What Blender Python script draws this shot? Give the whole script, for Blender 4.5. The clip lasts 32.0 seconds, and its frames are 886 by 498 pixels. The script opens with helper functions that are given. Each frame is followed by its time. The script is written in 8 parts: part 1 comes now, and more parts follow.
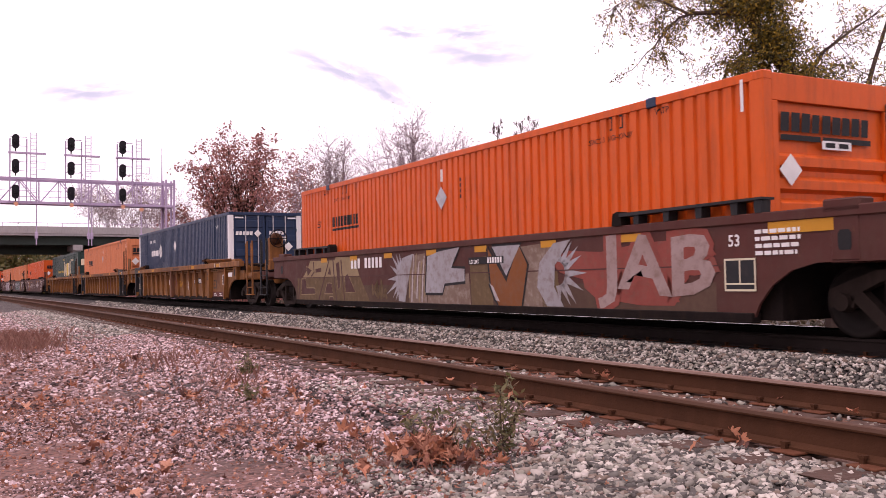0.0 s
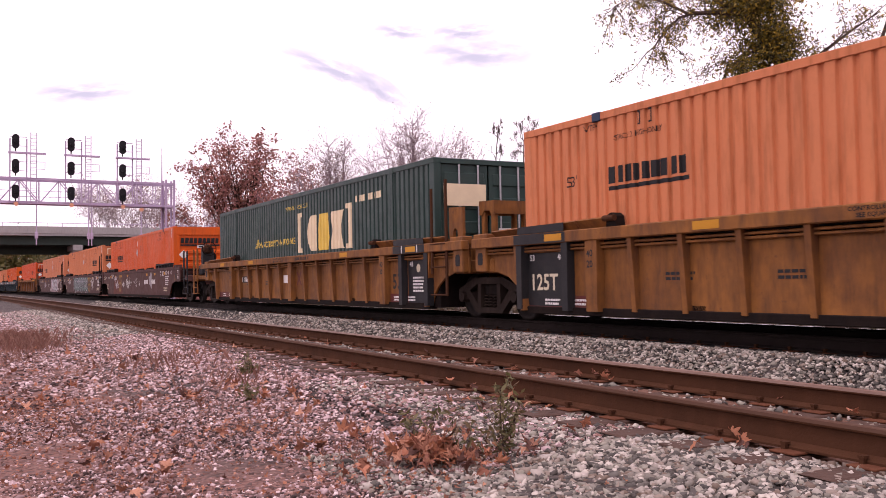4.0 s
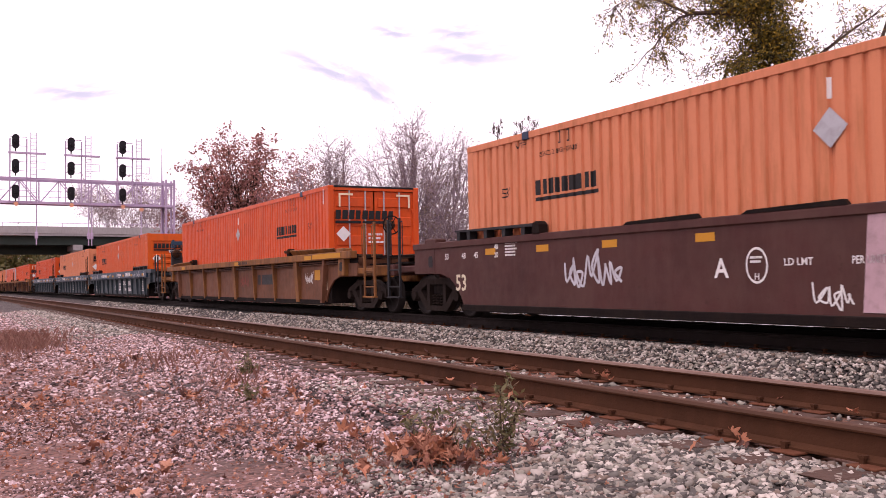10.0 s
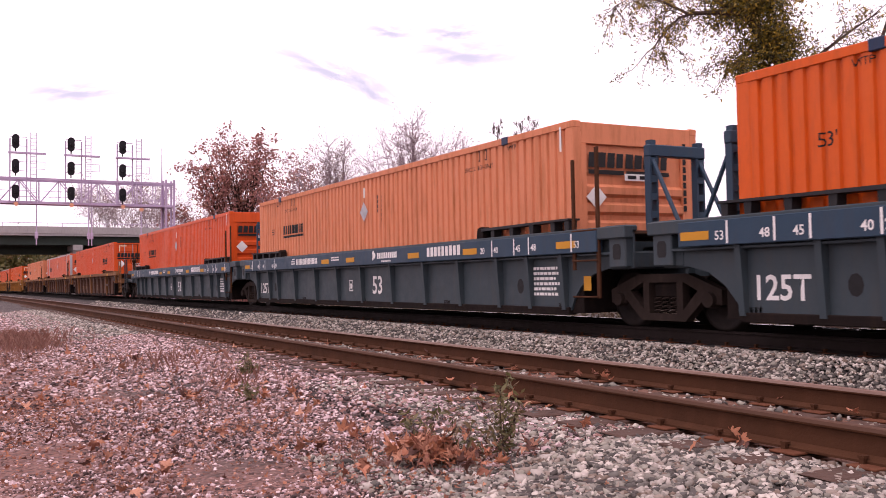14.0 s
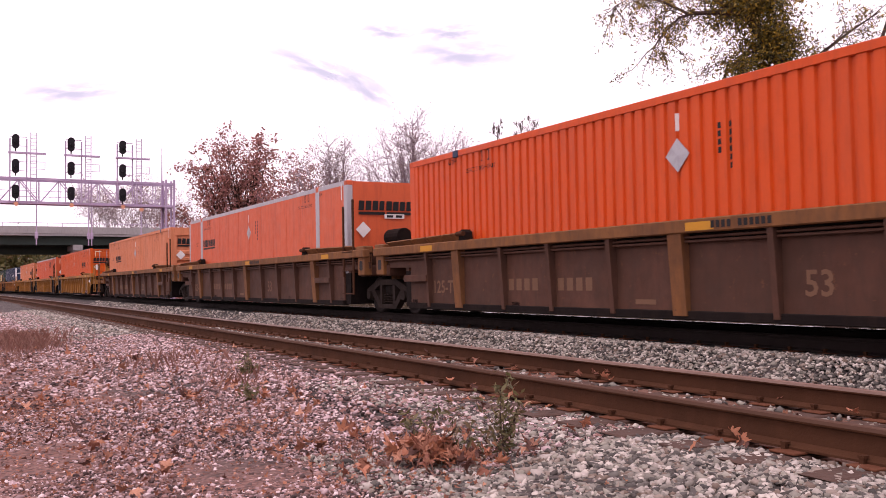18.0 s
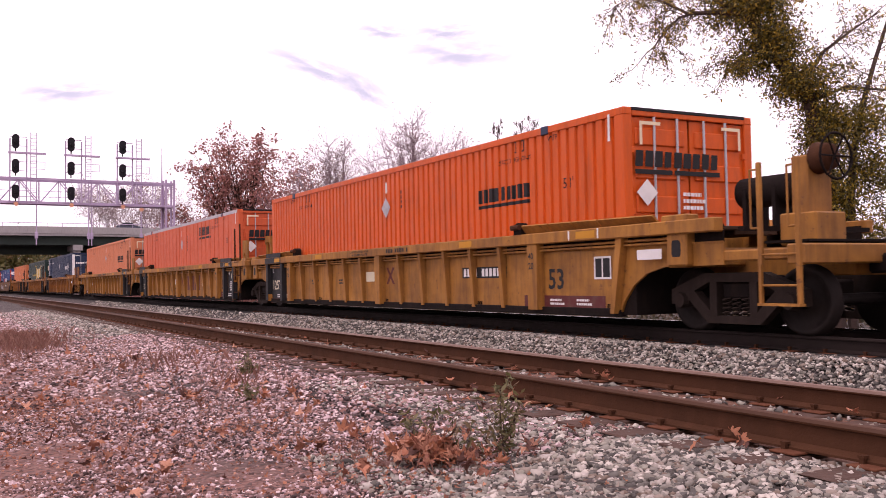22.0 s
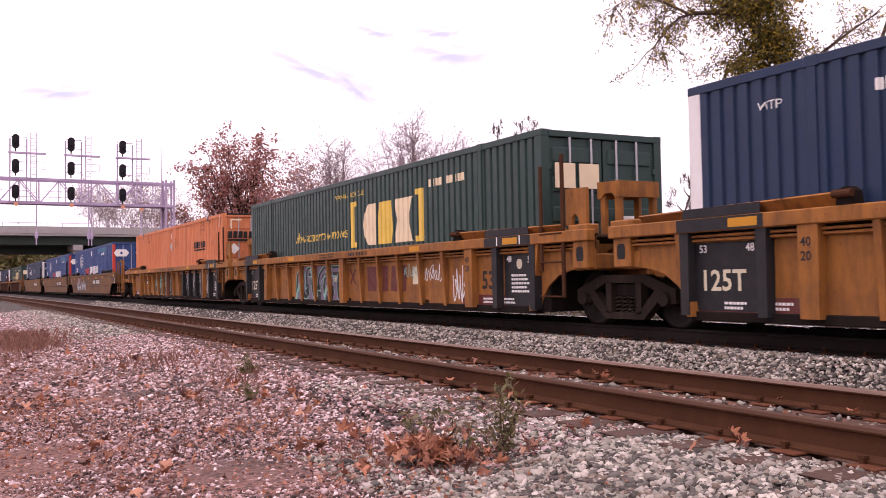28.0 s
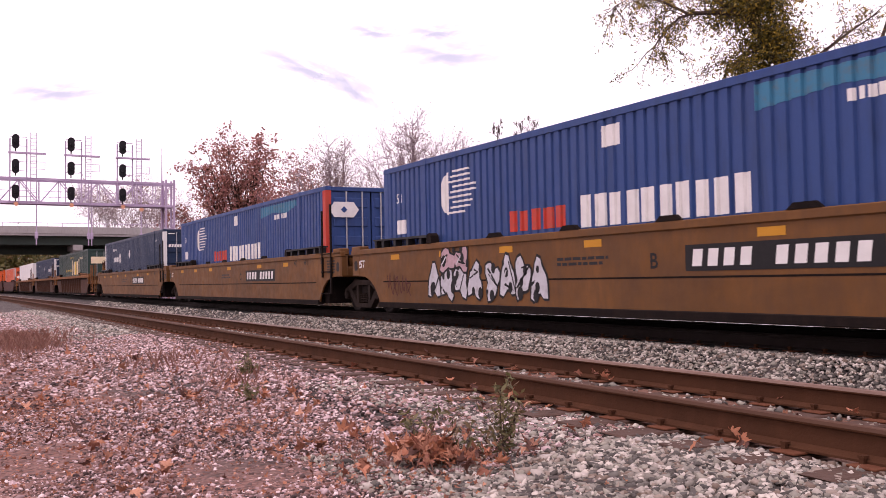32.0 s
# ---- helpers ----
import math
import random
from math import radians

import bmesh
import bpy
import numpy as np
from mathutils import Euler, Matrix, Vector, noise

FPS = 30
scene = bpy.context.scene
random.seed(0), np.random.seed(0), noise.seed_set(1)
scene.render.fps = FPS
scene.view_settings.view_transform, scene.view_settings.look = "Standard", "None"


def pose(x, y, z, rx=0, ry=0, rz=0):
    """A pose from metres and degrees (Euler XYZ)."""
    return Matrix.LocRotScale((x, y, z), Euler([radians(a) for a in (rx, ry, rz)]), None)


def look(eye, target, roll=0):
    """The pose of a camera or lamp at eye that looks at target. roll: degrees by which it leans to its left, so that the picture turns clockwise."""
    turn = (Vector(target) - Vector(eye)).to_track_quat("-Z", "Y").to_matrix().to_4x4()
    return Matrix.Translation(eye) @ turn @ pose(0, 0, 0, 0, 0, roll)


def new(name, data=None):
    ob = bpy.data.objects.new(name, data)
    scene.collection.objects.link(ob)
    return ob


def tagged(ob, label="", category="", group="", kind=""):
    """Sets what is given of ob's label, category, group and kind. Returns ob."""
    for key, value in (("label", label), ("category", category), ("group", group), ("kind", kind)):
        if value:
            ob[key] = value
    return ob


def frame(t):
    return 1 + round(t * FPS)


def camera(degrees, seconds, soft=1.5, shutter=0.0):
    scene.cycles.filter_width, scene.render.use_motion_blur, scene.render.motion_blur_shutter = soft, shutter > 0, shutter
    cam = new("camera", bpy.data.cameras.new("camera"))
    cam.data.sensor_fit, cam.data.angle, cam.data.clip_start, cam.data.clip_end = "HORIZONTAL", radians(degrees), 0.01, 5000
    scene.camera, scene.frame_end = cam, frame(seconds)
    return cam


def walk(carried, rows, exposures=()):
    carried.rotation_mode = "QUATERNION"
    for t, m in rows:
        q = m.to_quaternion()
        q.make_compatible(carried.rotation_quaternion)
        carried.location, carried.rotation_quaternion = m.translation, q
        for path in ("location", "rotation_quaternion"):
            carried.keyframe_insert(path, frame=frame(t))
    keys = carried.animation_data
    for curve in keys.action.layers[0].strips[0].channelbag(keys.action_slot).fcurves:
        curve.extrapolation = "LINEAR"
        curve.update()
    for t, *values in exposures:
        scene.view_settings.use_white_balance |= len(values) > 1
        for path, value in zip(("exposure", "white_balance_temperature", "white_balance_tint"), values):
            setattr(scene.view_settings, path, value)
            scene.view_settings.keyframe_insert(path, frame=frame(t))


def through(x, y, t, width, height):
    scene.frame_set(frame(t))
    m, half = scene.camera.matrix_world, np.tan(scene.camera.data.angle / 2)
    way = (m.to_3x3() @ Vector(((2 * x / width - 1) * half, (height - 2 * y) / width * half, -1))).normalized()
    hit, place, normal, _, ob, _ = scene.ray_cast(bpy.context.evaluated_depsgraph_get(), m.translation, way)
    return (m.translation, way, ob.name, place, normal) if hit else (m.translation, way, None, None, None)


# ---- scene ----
# ---------------------------------------------------------------- camera
EYE = (0.0, 0.0, 0.691)
VIEW = look(EYE, (-0.87766 * 50, 0.47791 * 50, 0.691 + 0.03633 * 50), -0.70)
cam = camera(51.6, 32.0, soft=0.65, shutter=0.05)
walk(cam, [(0.0, VIEW), (32.0, VIEW)],
     [(0.0, 0.28, 6850, 37), (1.0, 0.27, 6850, 37), (2.0, 0.42, 6850, 37), (3.2, 0.30, 6850, 37), (5.0, 0.22, 6850, 37), (9.0, 0.32, 6850, 37), (11.0, 0.33, 6850, 37), (13.0, 0.30, 6850, 37),
      (14.0, 0.32, 6850, 37), (17.0, 0.20, 6850, 37), (19.0, 0.34, 6850, 37), (22.0, 0.28, 6850, 37),
      (27.0, 0.36, 6850, 37), (29.0, 0.44, 6850, 37), (32.0, 0.32, 6850, 37)])

# ---------------------------------------------------------------- light
SUN_AZ, SUN_EL = radians(-58), radians(66)
world = bpy.data.worlds.new("overcast_sky")
scene.world = world
world.use_nodes = True
wn, wl = world.node_tree.nodes, world.node_tree.links
wn.clear()
w_out, w_bg = wn.new("ShaderNodeOutputWorld"), wn.new("ShaderNodeBackground")
w_sky, w_hsv, w_mix = wn.new("ShaderNodeTexSky"), wn.new("ShaderNodeHueSaturation"), wn.new("ShaderNodeMix")
w_sky.sky_type, w_sky.sun_disc = "NISHITA", False
w_sky.sun_elevation, w_sky.sun_rotation = SUN_EL, radians(90) - SUN_AZ
w_sky.dust_density, w_sky.air_density = 3.0, 1.0
w_hsv.inputs["Saturation"].default_value = 0.18
w_mix.data_type = "RGBA"
w_mix.inputs["Factor"].default_value = 0.72
w_mix.inputs["B"].default_value = (11.0, 10.9, 11.3, 1)
wl.new(w_sky.outputs["Color"], w_hsv.inputs["Color"])
wl.new(w_hsv.outputs["Color"], w_mix.inputs["A"])
# thin cloud veil over the whole dome
w_geo, w_map, w_noi, w_rmp, w_mul = (wn.new("ShaderNodeTexCoord"), wn.new("ShaderNodeMapping"), wn.new("ShaderNodeTexNoise"),
                                     wn.new("ShaderNodeMapRange"), wn.new("ShaderNodeMix"))
w_map.inputs["Scale"].default_value = (3.0, 3.0, 9.0)
w_noi.inputs["Scale"].default_value, w_noi.inputs["Detail"].default_value = 1.3, 5.0
w_rmp.inputs["From Min"].default_value, w_rmp.inputs["From Max"].default_value = 0.35, 0.7
w_rmp.inputs["To Min"].default_value, w_rmp.inputs["To Max"].default_value = 0.86, 1.05
w_mul.data_type, w_mul.blend_type = "RGBA", "MULTIPLY"
w_mul.inputs["Factor"].default_value = 1.0
wl.new(w_geo.outputs["Generated"], w_map.inputs["Vector"])
wl.new(w_map.outputs["Vector"], w_noi.inputs["Vector"])
wl.new(w_noi.outputs["Fac"], w_rmp.inputs["Value"])
wl.new(w_mix.outputs["Result"], w_mul.inputs["A"])
wl.new(w_rmp.outputs["Result"], w_mul.inputs["B"])
wl.new(w_mul.outputs["Result"], w_bg.inputs["Color"])
w_bg.inputs["Strength"].default_value = 0.122
wl.new(w_bg.outputs["Background"], w_out.inputs["Surface"])

sun = new("sun", bpy.data.lights.new("sun", "SUN"))
sun.data.energy, sun.data.angle, sun.data.color = 1.0, radians(24), (1.0, 0.96, 0.9)
sun.matrix_world = look((60 * math.cos(SUN_AZ) * math.cos(SUN_EL), 60 * math.sin(SUN_AZ) * math.cos(SUN_EL), 60 * math.sin(SUN_EL)), (0, 0, 0))

# ---------------------------------------------------------------- materials


def shade(name, colour, rough=0.6, metal=0.0, alt=None, scale=6.0, amount=0.5, bump=0.0, bump_scale=40.0,
          grime=None, grime_amount=0.0, streak=0.0, spots=None, spot_amount=0.0, gloss=0.2):
    """A surface with two scales of variation: broad patches (alt), fine grain (bump), streaky grime and worn spots."""
    m = bpy.data.materials.new(name)
    m.use_nodes = True
    n, l = m.node_tree.nodes, m.node_tree.links
    b = n["Principled BSDF"]
    b.inputs["Roughness"].default_value, b.inputs["Metallic"].default_value = rough, metal
    b.inputs["Specular IOR Level"].default_value = gloss
    tc = n.new("ShaderNodeTexCoord")
    base = n.new("ShaderNodeRGB")
    base.outputs[0].default_value = (*colour, 1)
    last = base.outputs[0]

    def noise_mask(sc, lo, hi, stretch=(1, 1, 1), detail=6.0):
        mp, nz, rg = n.new("ShaderNodeMapping"), n.new("ShaderNodeTexNoise"), n.new("ShaderNodeMapRange")
        mp.inputs["Scale"].default_value = stretch
        nz.inputs["Scale"].default_value, nz.inputs["Detail"].default_value = sc, detail
        nz.inputs["Roughness"].default_value = 0.62
        rg.inputs["From Min"].default_value, rg.inputs["From Max"].default_value = lo, hi
        l.new(tc.outputs["Object"], mp.inputs["Vector"])
        l.new(mp.outputs["Vector"], nz.inputs["Vector"])
        l.new(nz.outputs["Fac"], rg.inputs["Value"])
        return rg.outputs["Result"]

    def blend(mask, other, top):
        mx, ml = n.new("ShaderNodeMix"), n.new("ShaderNodeMath")
        mx.data_type = "RGBA"
        ml.operation = "MULTIPLY"
        ml.inputs[1].default_value = top
        l.new(mask, ml.inputs[0])
        l.new(ml.outputs[0], mx.inputs["Factor"])
        l.new(last, mx.inputs["A"])
        mx.inputs["B"].default_value = (*other, 1)
        return mx.outputs["Result"]

    alt = alt or tuple(c * 0.72 for c in colour)
    last = blend(noise_mask(scale * 0.35, 0.35, 0.7), alt, amount)
    last = blend(noise_mask(scale * 6, 0.45, 0.75), tuple(c * 0.8 for c in colour), amount * 0.6)
    if grime:
        last = blend(noise_mask(3.0, 0.42 if spots else 0.48, 0.72, (2.2, 2.2, 1 - 0.85 * streak), 8.0), grime, grime_amount)
    if spots:
        last = blend(noise_mask(0.9, 0.45, 0.68, (1, 1, 1.6), 9.0), grime, 0.55)
        last = blend(noise_mask(9.0, 0.62, 0.68, (1, 1, 1), 10.0), spots, spot_amount)
    l.new(last, b.inputs["Base Color"])
    rg = noise_mask(scale * 2, 0.2, 0.8)
    rr = n.new("ShaderNodeMapRange")
    rr.inputs["To Min"].default_value, rr.inputs["To Max"].default_value = max(rough - 0.12, 0.04), min(rough + 0.15, 1)
    l.new(rg, rr.inputs["Value"])
    l.new(rr.outputs["Result"], b.inputs["Roughness"])
    if bump:
        bm_, nz = n.new("ShaderNodeBump"), n.new("ShaderNodeTexNoise")
        nz.inputs["Scale"].default_value, nz.inputs["Detail"].default_value = bump_scale, 4.0
        bm_.inputs["Strength"].default_value, bm_.inputs["Distance"].default_value = bump, 0.02
        l.new(tc.outputs["Object"], nz.inputs["Vector"])
        l.new(nz.outputs["Fac"], bm_.inputs["Height"])
        l.new(bm_.outputs["Normal"], b.inputs["Normal"])
    return m


RUST = (0.12, 0.05, 0.025)
DUST = (0.13, 0.095, 0.07)


def paint(name, c, rough=0.5, grime=DUST, amount=0.45, streak=0.8, spots=None, sp=0.0):
    worn = sp > 0
    return shade(name, c, rough, 0.0, tuple(x * 0.5 for x in c) if worn else tuple(min(1, x * 0.8 + 0.02) for x in c), 2.0, 0.8 if worn else 0.45, 0.06, 25.0, grime, amount, streak, spots, sp)


M = {
    "orange": paint("orange_paint", (0.62, 0.092, 0.006), 0.42, (0.26, 0.05, 0.012), 0.5),
    "deep_orange": paint("deep_orange_paint", (0.62, 0.076, 0.008), 0.42, (0.27, 0.04, 0.015), 0.35),
    "faded_orange": paint("faded_orange_paint", (0.59, 0.195, 0.082), 0.6, (0.28, 0.085, 0.03), 0.65),
    "tan_orange": paint("tan_orange_paint", (0.62, 0.215, 0.105), 0.6, (0.30, 0.10, 0.03), 0.55),
    "coral": paint("coral_paint", (0.61, 0.110, 0.038), 0.5, (0.34, 0.06, 0.03), 0.5),
    "pink_orange": paint("pink_orange_paint", (0.60, 0.108, 0.034), 0.5, (0.34, 0.06, 0.03), 0.55),
    "navy": paint("navy_paint", (0.014, 0.031, 0.072), 0.42, (0.035, 0.035, 0.045), 0.4),
    "green": paint("dark_green_paint", (0.022, 0.049, 0.043), 0.42, (0.035, 0.042, 0.038), 0.4),
    "blue": paint("mid_blue_paint", (0.026, 0.062, 0.19), 0.5, (0.02, 0.035, 0.08), 0.5),
    "white": paint("white_paint", (0.72, 0.71, 0.70), 0.5, (0.35, 0.32, 0.3), 0.35),
    "silver": shade("aluminium_trim", (0.42, 0.42, 0.44), 0.45, 0.35, grime=(0.2, 0.17, 0.16), grime_amount=0.4, streak=0.6),
    "red": paint("red_paint", (0.50, 0.05, 0.03), 0.5),
    "black_mark": shade("black_marking", (0.016, 0.015, 0.016), 0.6),
    "white_mark": shade("white_marking", (0.72, 0.70, 0.68), 0.6, alt=(0.5, 0.48, 0.46), scale=8, amount=0.5),
    "cream_mark": shade("cream_marking", (0.62, 0.55, 0.40), 0.6),
    "yellow_mark": shade("yellow_marking", (0.52, 0.235, 0.022), 0.6),
    "gold_mark": shade("gold_marking", (0.72, 0.50, 0.10), 0.6),
    "pale_panel": shade("pale_panel", (0.75, 0.62, 0.42), 0.6),
    "maroon": paint("maroon_car_paint", (0.090, 0.027, 0.021), 0.65, (0.08, 0.040, 0.030), 0.5, 0.5, RUST, 0.5),
    "brown": paint("brown_car_paint", (0.078, 0.026, 0.022), 0.62, (0.085, 0.042, 0.033), 0.5, 0.5, (0.05, 0.02, 0.015), 0.5),
    "yellow": paint("yellow_car_paint", (0.44, 0.19, 0.038), 0.58, (0.13, 0.055, 0.02), 0.75, 0.8, RUST, 0.7),
    "old_yellow": paint("worn_yellow_car_paint", (0.30, 0.118, 0.030), 0.62, (0.075, 0.03, 0.017), 0.8, 0.5, RUST, 0.6),
    "amber": paint("amber_car_paint", (0.39, 0.152, 0.034), 0.6, (0.11, 0.045, 0.02), 0.75, 0.6, RUST, 0.6),
    "grey_brown": paint("grey_brown_car_paint", (0.108, 0.046, 0.029), 0.7, (0.052, 0.027, 0.018), 0.7, 0.5, RUST, 0.8),
    "rust_brown": paint("rust_brown_car_paint", (0.20, 0.078, 0.041), 0.65, (0.075, 0.036, 0.02), 0.6, 0.5, RUST, 0.5),
    "dusty_yellow": paint("dusty_yellow_chord_paint", (0.25, 0.102, 0.034), 0.68, (0.085, 0.038, 0.02), 0.8, 0.4, RUST, 0.9),
    "faded_print": shade("faded_print", (0.165, 0.088, 0.052), 0.7),
    # rails and ties under the train: its shade painted into darker steel and wood
    "rail_dark": shade("shade_dark_rail", (0.022, 0.014, 0.012), 0.8, 0.1, (0.012, 0.008, 0.007), 3, 0.6, 0.2, 60),
    "tie_dark": shade("shade_dark_tie", (0.018, 0.013, 0.011), 0.9, 0, (0.03, 0.02, 0.016), 4, 0.6, 0.4, 22),
    "tan": paint("tan_car_paint", (0.185, 0.078, 0.022), 0.58, (0.085, 0.042, 0.02), 0.55, 0.5, RUST, 0.3),
    "slate": paint("slate_blue_car_paint", (0.033, 0.049, 0.058), 0.5, (0.06, 0.056, 0.052), 0.45, 0.6),
    "deep_blue": paint("deep_blue_band", (0.018, 0.045, 0.075), 0.48, (0.04, 0.042, 0.048), 0.35),
    "charcoal": paint("charcoal_patch", (0.016, 0.016, 0.018), 0.55, (0.05, 0.038, 0.032), 0.35),
    "oxblood": paint("oxblood_band", (0.11, 0.024, 0.022), 0.6),
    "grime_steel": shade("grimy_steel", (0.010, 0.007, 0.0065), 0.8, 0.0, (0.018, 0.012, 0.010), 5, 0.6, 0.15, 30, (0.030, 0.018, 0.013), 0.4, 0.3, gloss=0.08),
    "wheel_steel": shade("wheel_steel", (0.014, 0.010, 0.009), 0.7, 0.1, (0.026, 0.017, 0.014), 6, 0.6),
    "worn_head": shade("worn_rail_head", (0.085, 0.042, 0.027), 0.85, 0.0, (0.06, 0.028, 0.018), 4, 0.5),
    "shine_steel": shade("polished_steel", (0.92, 0.90, 0.92), 0.05, 1.0, (0.8, 0.78, 0.8), 4, 0.2),
    "truck_cast": shade("grimy_cast_steel", (0.024, 0.016, 0.013), 0.8, 0.0, (0.026, 0.017, 0.014), 6, 0.7, 0.2, 30, (0.048, 0.033, 0.026), 0.5, 0.3, gloss=0.12),
    "dull_head": shade("dull_polished_rail", (0.22, 0.14, 0.112), 0.5, 0.25, (0.13, 0.075, 0.055), 4, 0.5),
    "rail_rust": shade("rail_rust", (0.070, 0.029, 0.015), 0.88, 0.0, (0.038, 0.017, 0.010), 3, 0.6, 0.25, 60, (0.10, 0.042, 0.023), 0.4, gloss=0.08),
    "plate_rust": shade("tie_plate_rust", (0.15, 0.056, 0.030), 0.85, 0.0, (0.08, 0.032, 0.02), 8, 0.6, 0.25, 60, gloss=0.08),
    "tie_wood": shade("tie_wood", (0.075, 0.042, 0.032), 0.9, 0, (0.12, 0.075, 0.06), 4, 0.6, 0.5, 22, (0.04, 0.025, 0.02), 0.5),
    "deck_dirt": shade("dirty_deck_steel", (0.085, 0.050, 0.034), 0.85, 0.0, (0.045, 0.028, 0.02), 4, 0.7, 0.3, 30, gloss=0.08),
    "concrete": shade("bridge_concrete", (0.36, 0.34, 0.33), 0.85, 0, (0.27, 0.25, 0.25), 0.5, 0.6, 0.2, 8, (0.18, 0.16, 0.16), 0.4, 0.6),
    "girder_green": shade("girder_paint", (0.045, 0.062, 0.052), 0.7, 0, (0.03, 0.042, 0.036), 0.6, 0.5),
    "galvanised": shade("galvanised_steel", (0.46, 0.36, 0.50), 0.5, 0.25, (0.36, 0.28, 0.40), 3, 0.4),
    "asphalt": shade("asphalt", (0.05, 0.05, 0.052), 0.9, 0, (0.035, 0.035, 0.036), 1.0, 0.5),
    "dark_red_car": shade("dark_red_car_paint", (0.14, 0.012, 0.018), 0.25, 0.1, gloss=0.5),
    "blue_grey_car": shade("blue_grey_car_paint", (0.05, 0.055, 0.085), 0.25, 0.1, gloss=0.5),
    "car_glass": shade("tinted_car_glass", (0.02, 0.022, 0.028), 0.08, gloss=0.5),
    "tyre": shade("tyre_rubber", (0.015, 0.015, 0.016), 0.85),
    "signal_black": shade("signal_black", (0.012, 0.010, 0.014), 0.55),
    "lamp_amber": shade("amber_marker", (0.75, 0.36, 0.22), 0.5),
    "bark": shade("bark", (0.075, 0.05, 0.042), 0.9, 0, (0.045, 0.03, 0.026), 3, 0.6, 0.6, 18),
    # distance haze painted into the bark of far trees: paler and pinker
    "bark_hazed": shade("haze_pale_bark", (0.31, 0.235, 0.26), 0.9, 0, (0.20, 0.145, 0.16), 3, 0.6, 0.4, 18),
}


def leaf_shade(name, tones, rough=0.6, through=0.25, steps="LINEAR"):
    """Leaves whose colour differs from leaf to leaf."""
    m = bpy.data.materials.new(name)
    m.use_nodes = True
    n, l = m.node_tree.nodes, m.node_tree.links
    b = n["Principled BSDF"]
    g, r = n.new("ShaderNodeNewGeometry"), n.new("ShaderNodeValToRGB")
    r.color_ramp.interpolation = steps
    for i, c in enumerate(tones):
        e = r.color_ramp.elements[i] if i < 2 else r.color_ramp.elements.new(i / (len(tones) - 1))
        e.position, e.color = i / (len(tones) - 1), (*c, 1)
    l.new(g.outputs["Random Per Island"], r.inputs["Fac"])
    l.new(r.outputs["Color"], b.inputs["Base Color"])
    b.inputs["Roughness"].default_value = rough
    tr, ad, o = n.new("ShaderNodeBsdfTranslucent"), n.new("ShaderNodeMixShader"), n["Material Output"]
    ad.inputs["Fac"].default_value = through
    l.new(r.outputs["Color"], tr.inputs["Color"])
    l.new(b.outputs["BSDF"], ad.inputs[1])
    l.new(tr.outputs["BSDF"], ad.inputs[2])
    l.new(ad.outputs["Shader"], o.inputs["Surface"])
    return m


M["ivy_leaf"] = leaf_shade("ivy_leaves", [(0.03, 0.03, 0.008), (0.12, 0.10, 0.012), (0.42, 0.27, 0.018), (0.04, 0.037, 0.009), (0.17, 0.13, 0.014)], 0.6, 0.3)
M["rust_leaf"] = leaf_shade("russet_leaves", [(0.34, 0.13, 0.11), (0.46, 0.21, 0.19), (0.18, 0.066, 0.05), (0.34, 0.15, 0.10)], 0.7, 0.4)
M["pale_leaf"] = leaf_shade("thin_pale_leaves", [(0.24, 0.16, 0.13), (0.18, 0.11, 0.10), (0.26, 0.2, 0.13)])
M["weed_leaf"] = leaf_shade("weed_leaves", [(0.10, 0.10, 0.035), (0.18, 0.14, 0.06), (0.07, 0.07, 0.03), (0.22, 0.13, 0.07)])
M["litter"] = leaf_shade("fallen_leaves", [(0.40, 0.155, 0.085), (0.20, 0.066, 0.036), (0.47, 0.225, 0.14), (0.09, 0.032, 0.021), (0.34, 0.13, 0.065), (0.25, 0.10, 0.058), (0.14, 0.05, 0.03)], 0.7, 0.12, "CONSTANT")
M["dry_grass"] = leaf_shade("dry_grass", [(0.26, 0.115, 0.085), (0.16, 0.07, 0.05), (0.32, 0.17, 0.13)], 0.8, 0.2)
M["bush_leaf"] = leaf_shade("brush_leaves", [(0.07, 0.06, 0.03), (0.12, 0.08, 0.045), (0.09, 0.055, 0.04), (0.05, 0.05, 0.025)])
# far bank, woods and trees: haze painted in as paler leaf tones
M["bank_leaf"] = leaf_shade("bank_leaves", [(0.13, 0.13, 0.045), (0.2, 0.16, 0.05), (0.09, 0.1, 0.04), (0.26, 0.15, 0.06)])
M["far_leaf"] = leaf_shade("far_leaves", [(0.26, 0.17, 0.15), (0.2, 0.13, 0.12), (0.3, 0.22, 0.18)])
M["stone"] = leaf_shade("ballast_stones", [(0.049, 0.043, 0.038), (0.196, 0.175, 0.149), (0.308, 0.272, 0.236), (0.153, 0.109, 0.084), (0.495, 0.438, 0.386), (0.248, 0.197, 0.162), (0.066, 0.056, 0.049), (0.360, 0.317, 0.278), (0.113, 0.101, 0.088), (0.216, 0.197, 0.165), (0.278, 0.255, 0.211), (0.082, 0.072, 0.064), (0.411, 0.360, 0.324), (0.165, 0.144, 0.123)], 0.85, 0.0, "CONSTANT")
M["dusty_stone"] = leaf_shade("dusty_stones", [(0.046, 0.027, 0.026), (0.280, 0.184, 0.181), (0.454, 0.327, 0.333), (0.200, 0.096, 0.078), (0.694, 0.546, 0.546), (0.293, 0.167, 0.147), (0.066, 0.036, 0.032), (0.507, 0.367, 0.374), (0.133, 0.078, 0.072), (0.347, 0.206, 0.180), (0.094, 0.053, 0.048), (0.213, 0.133, 0.126)], 0.88, 0.0, "CONSTANT")


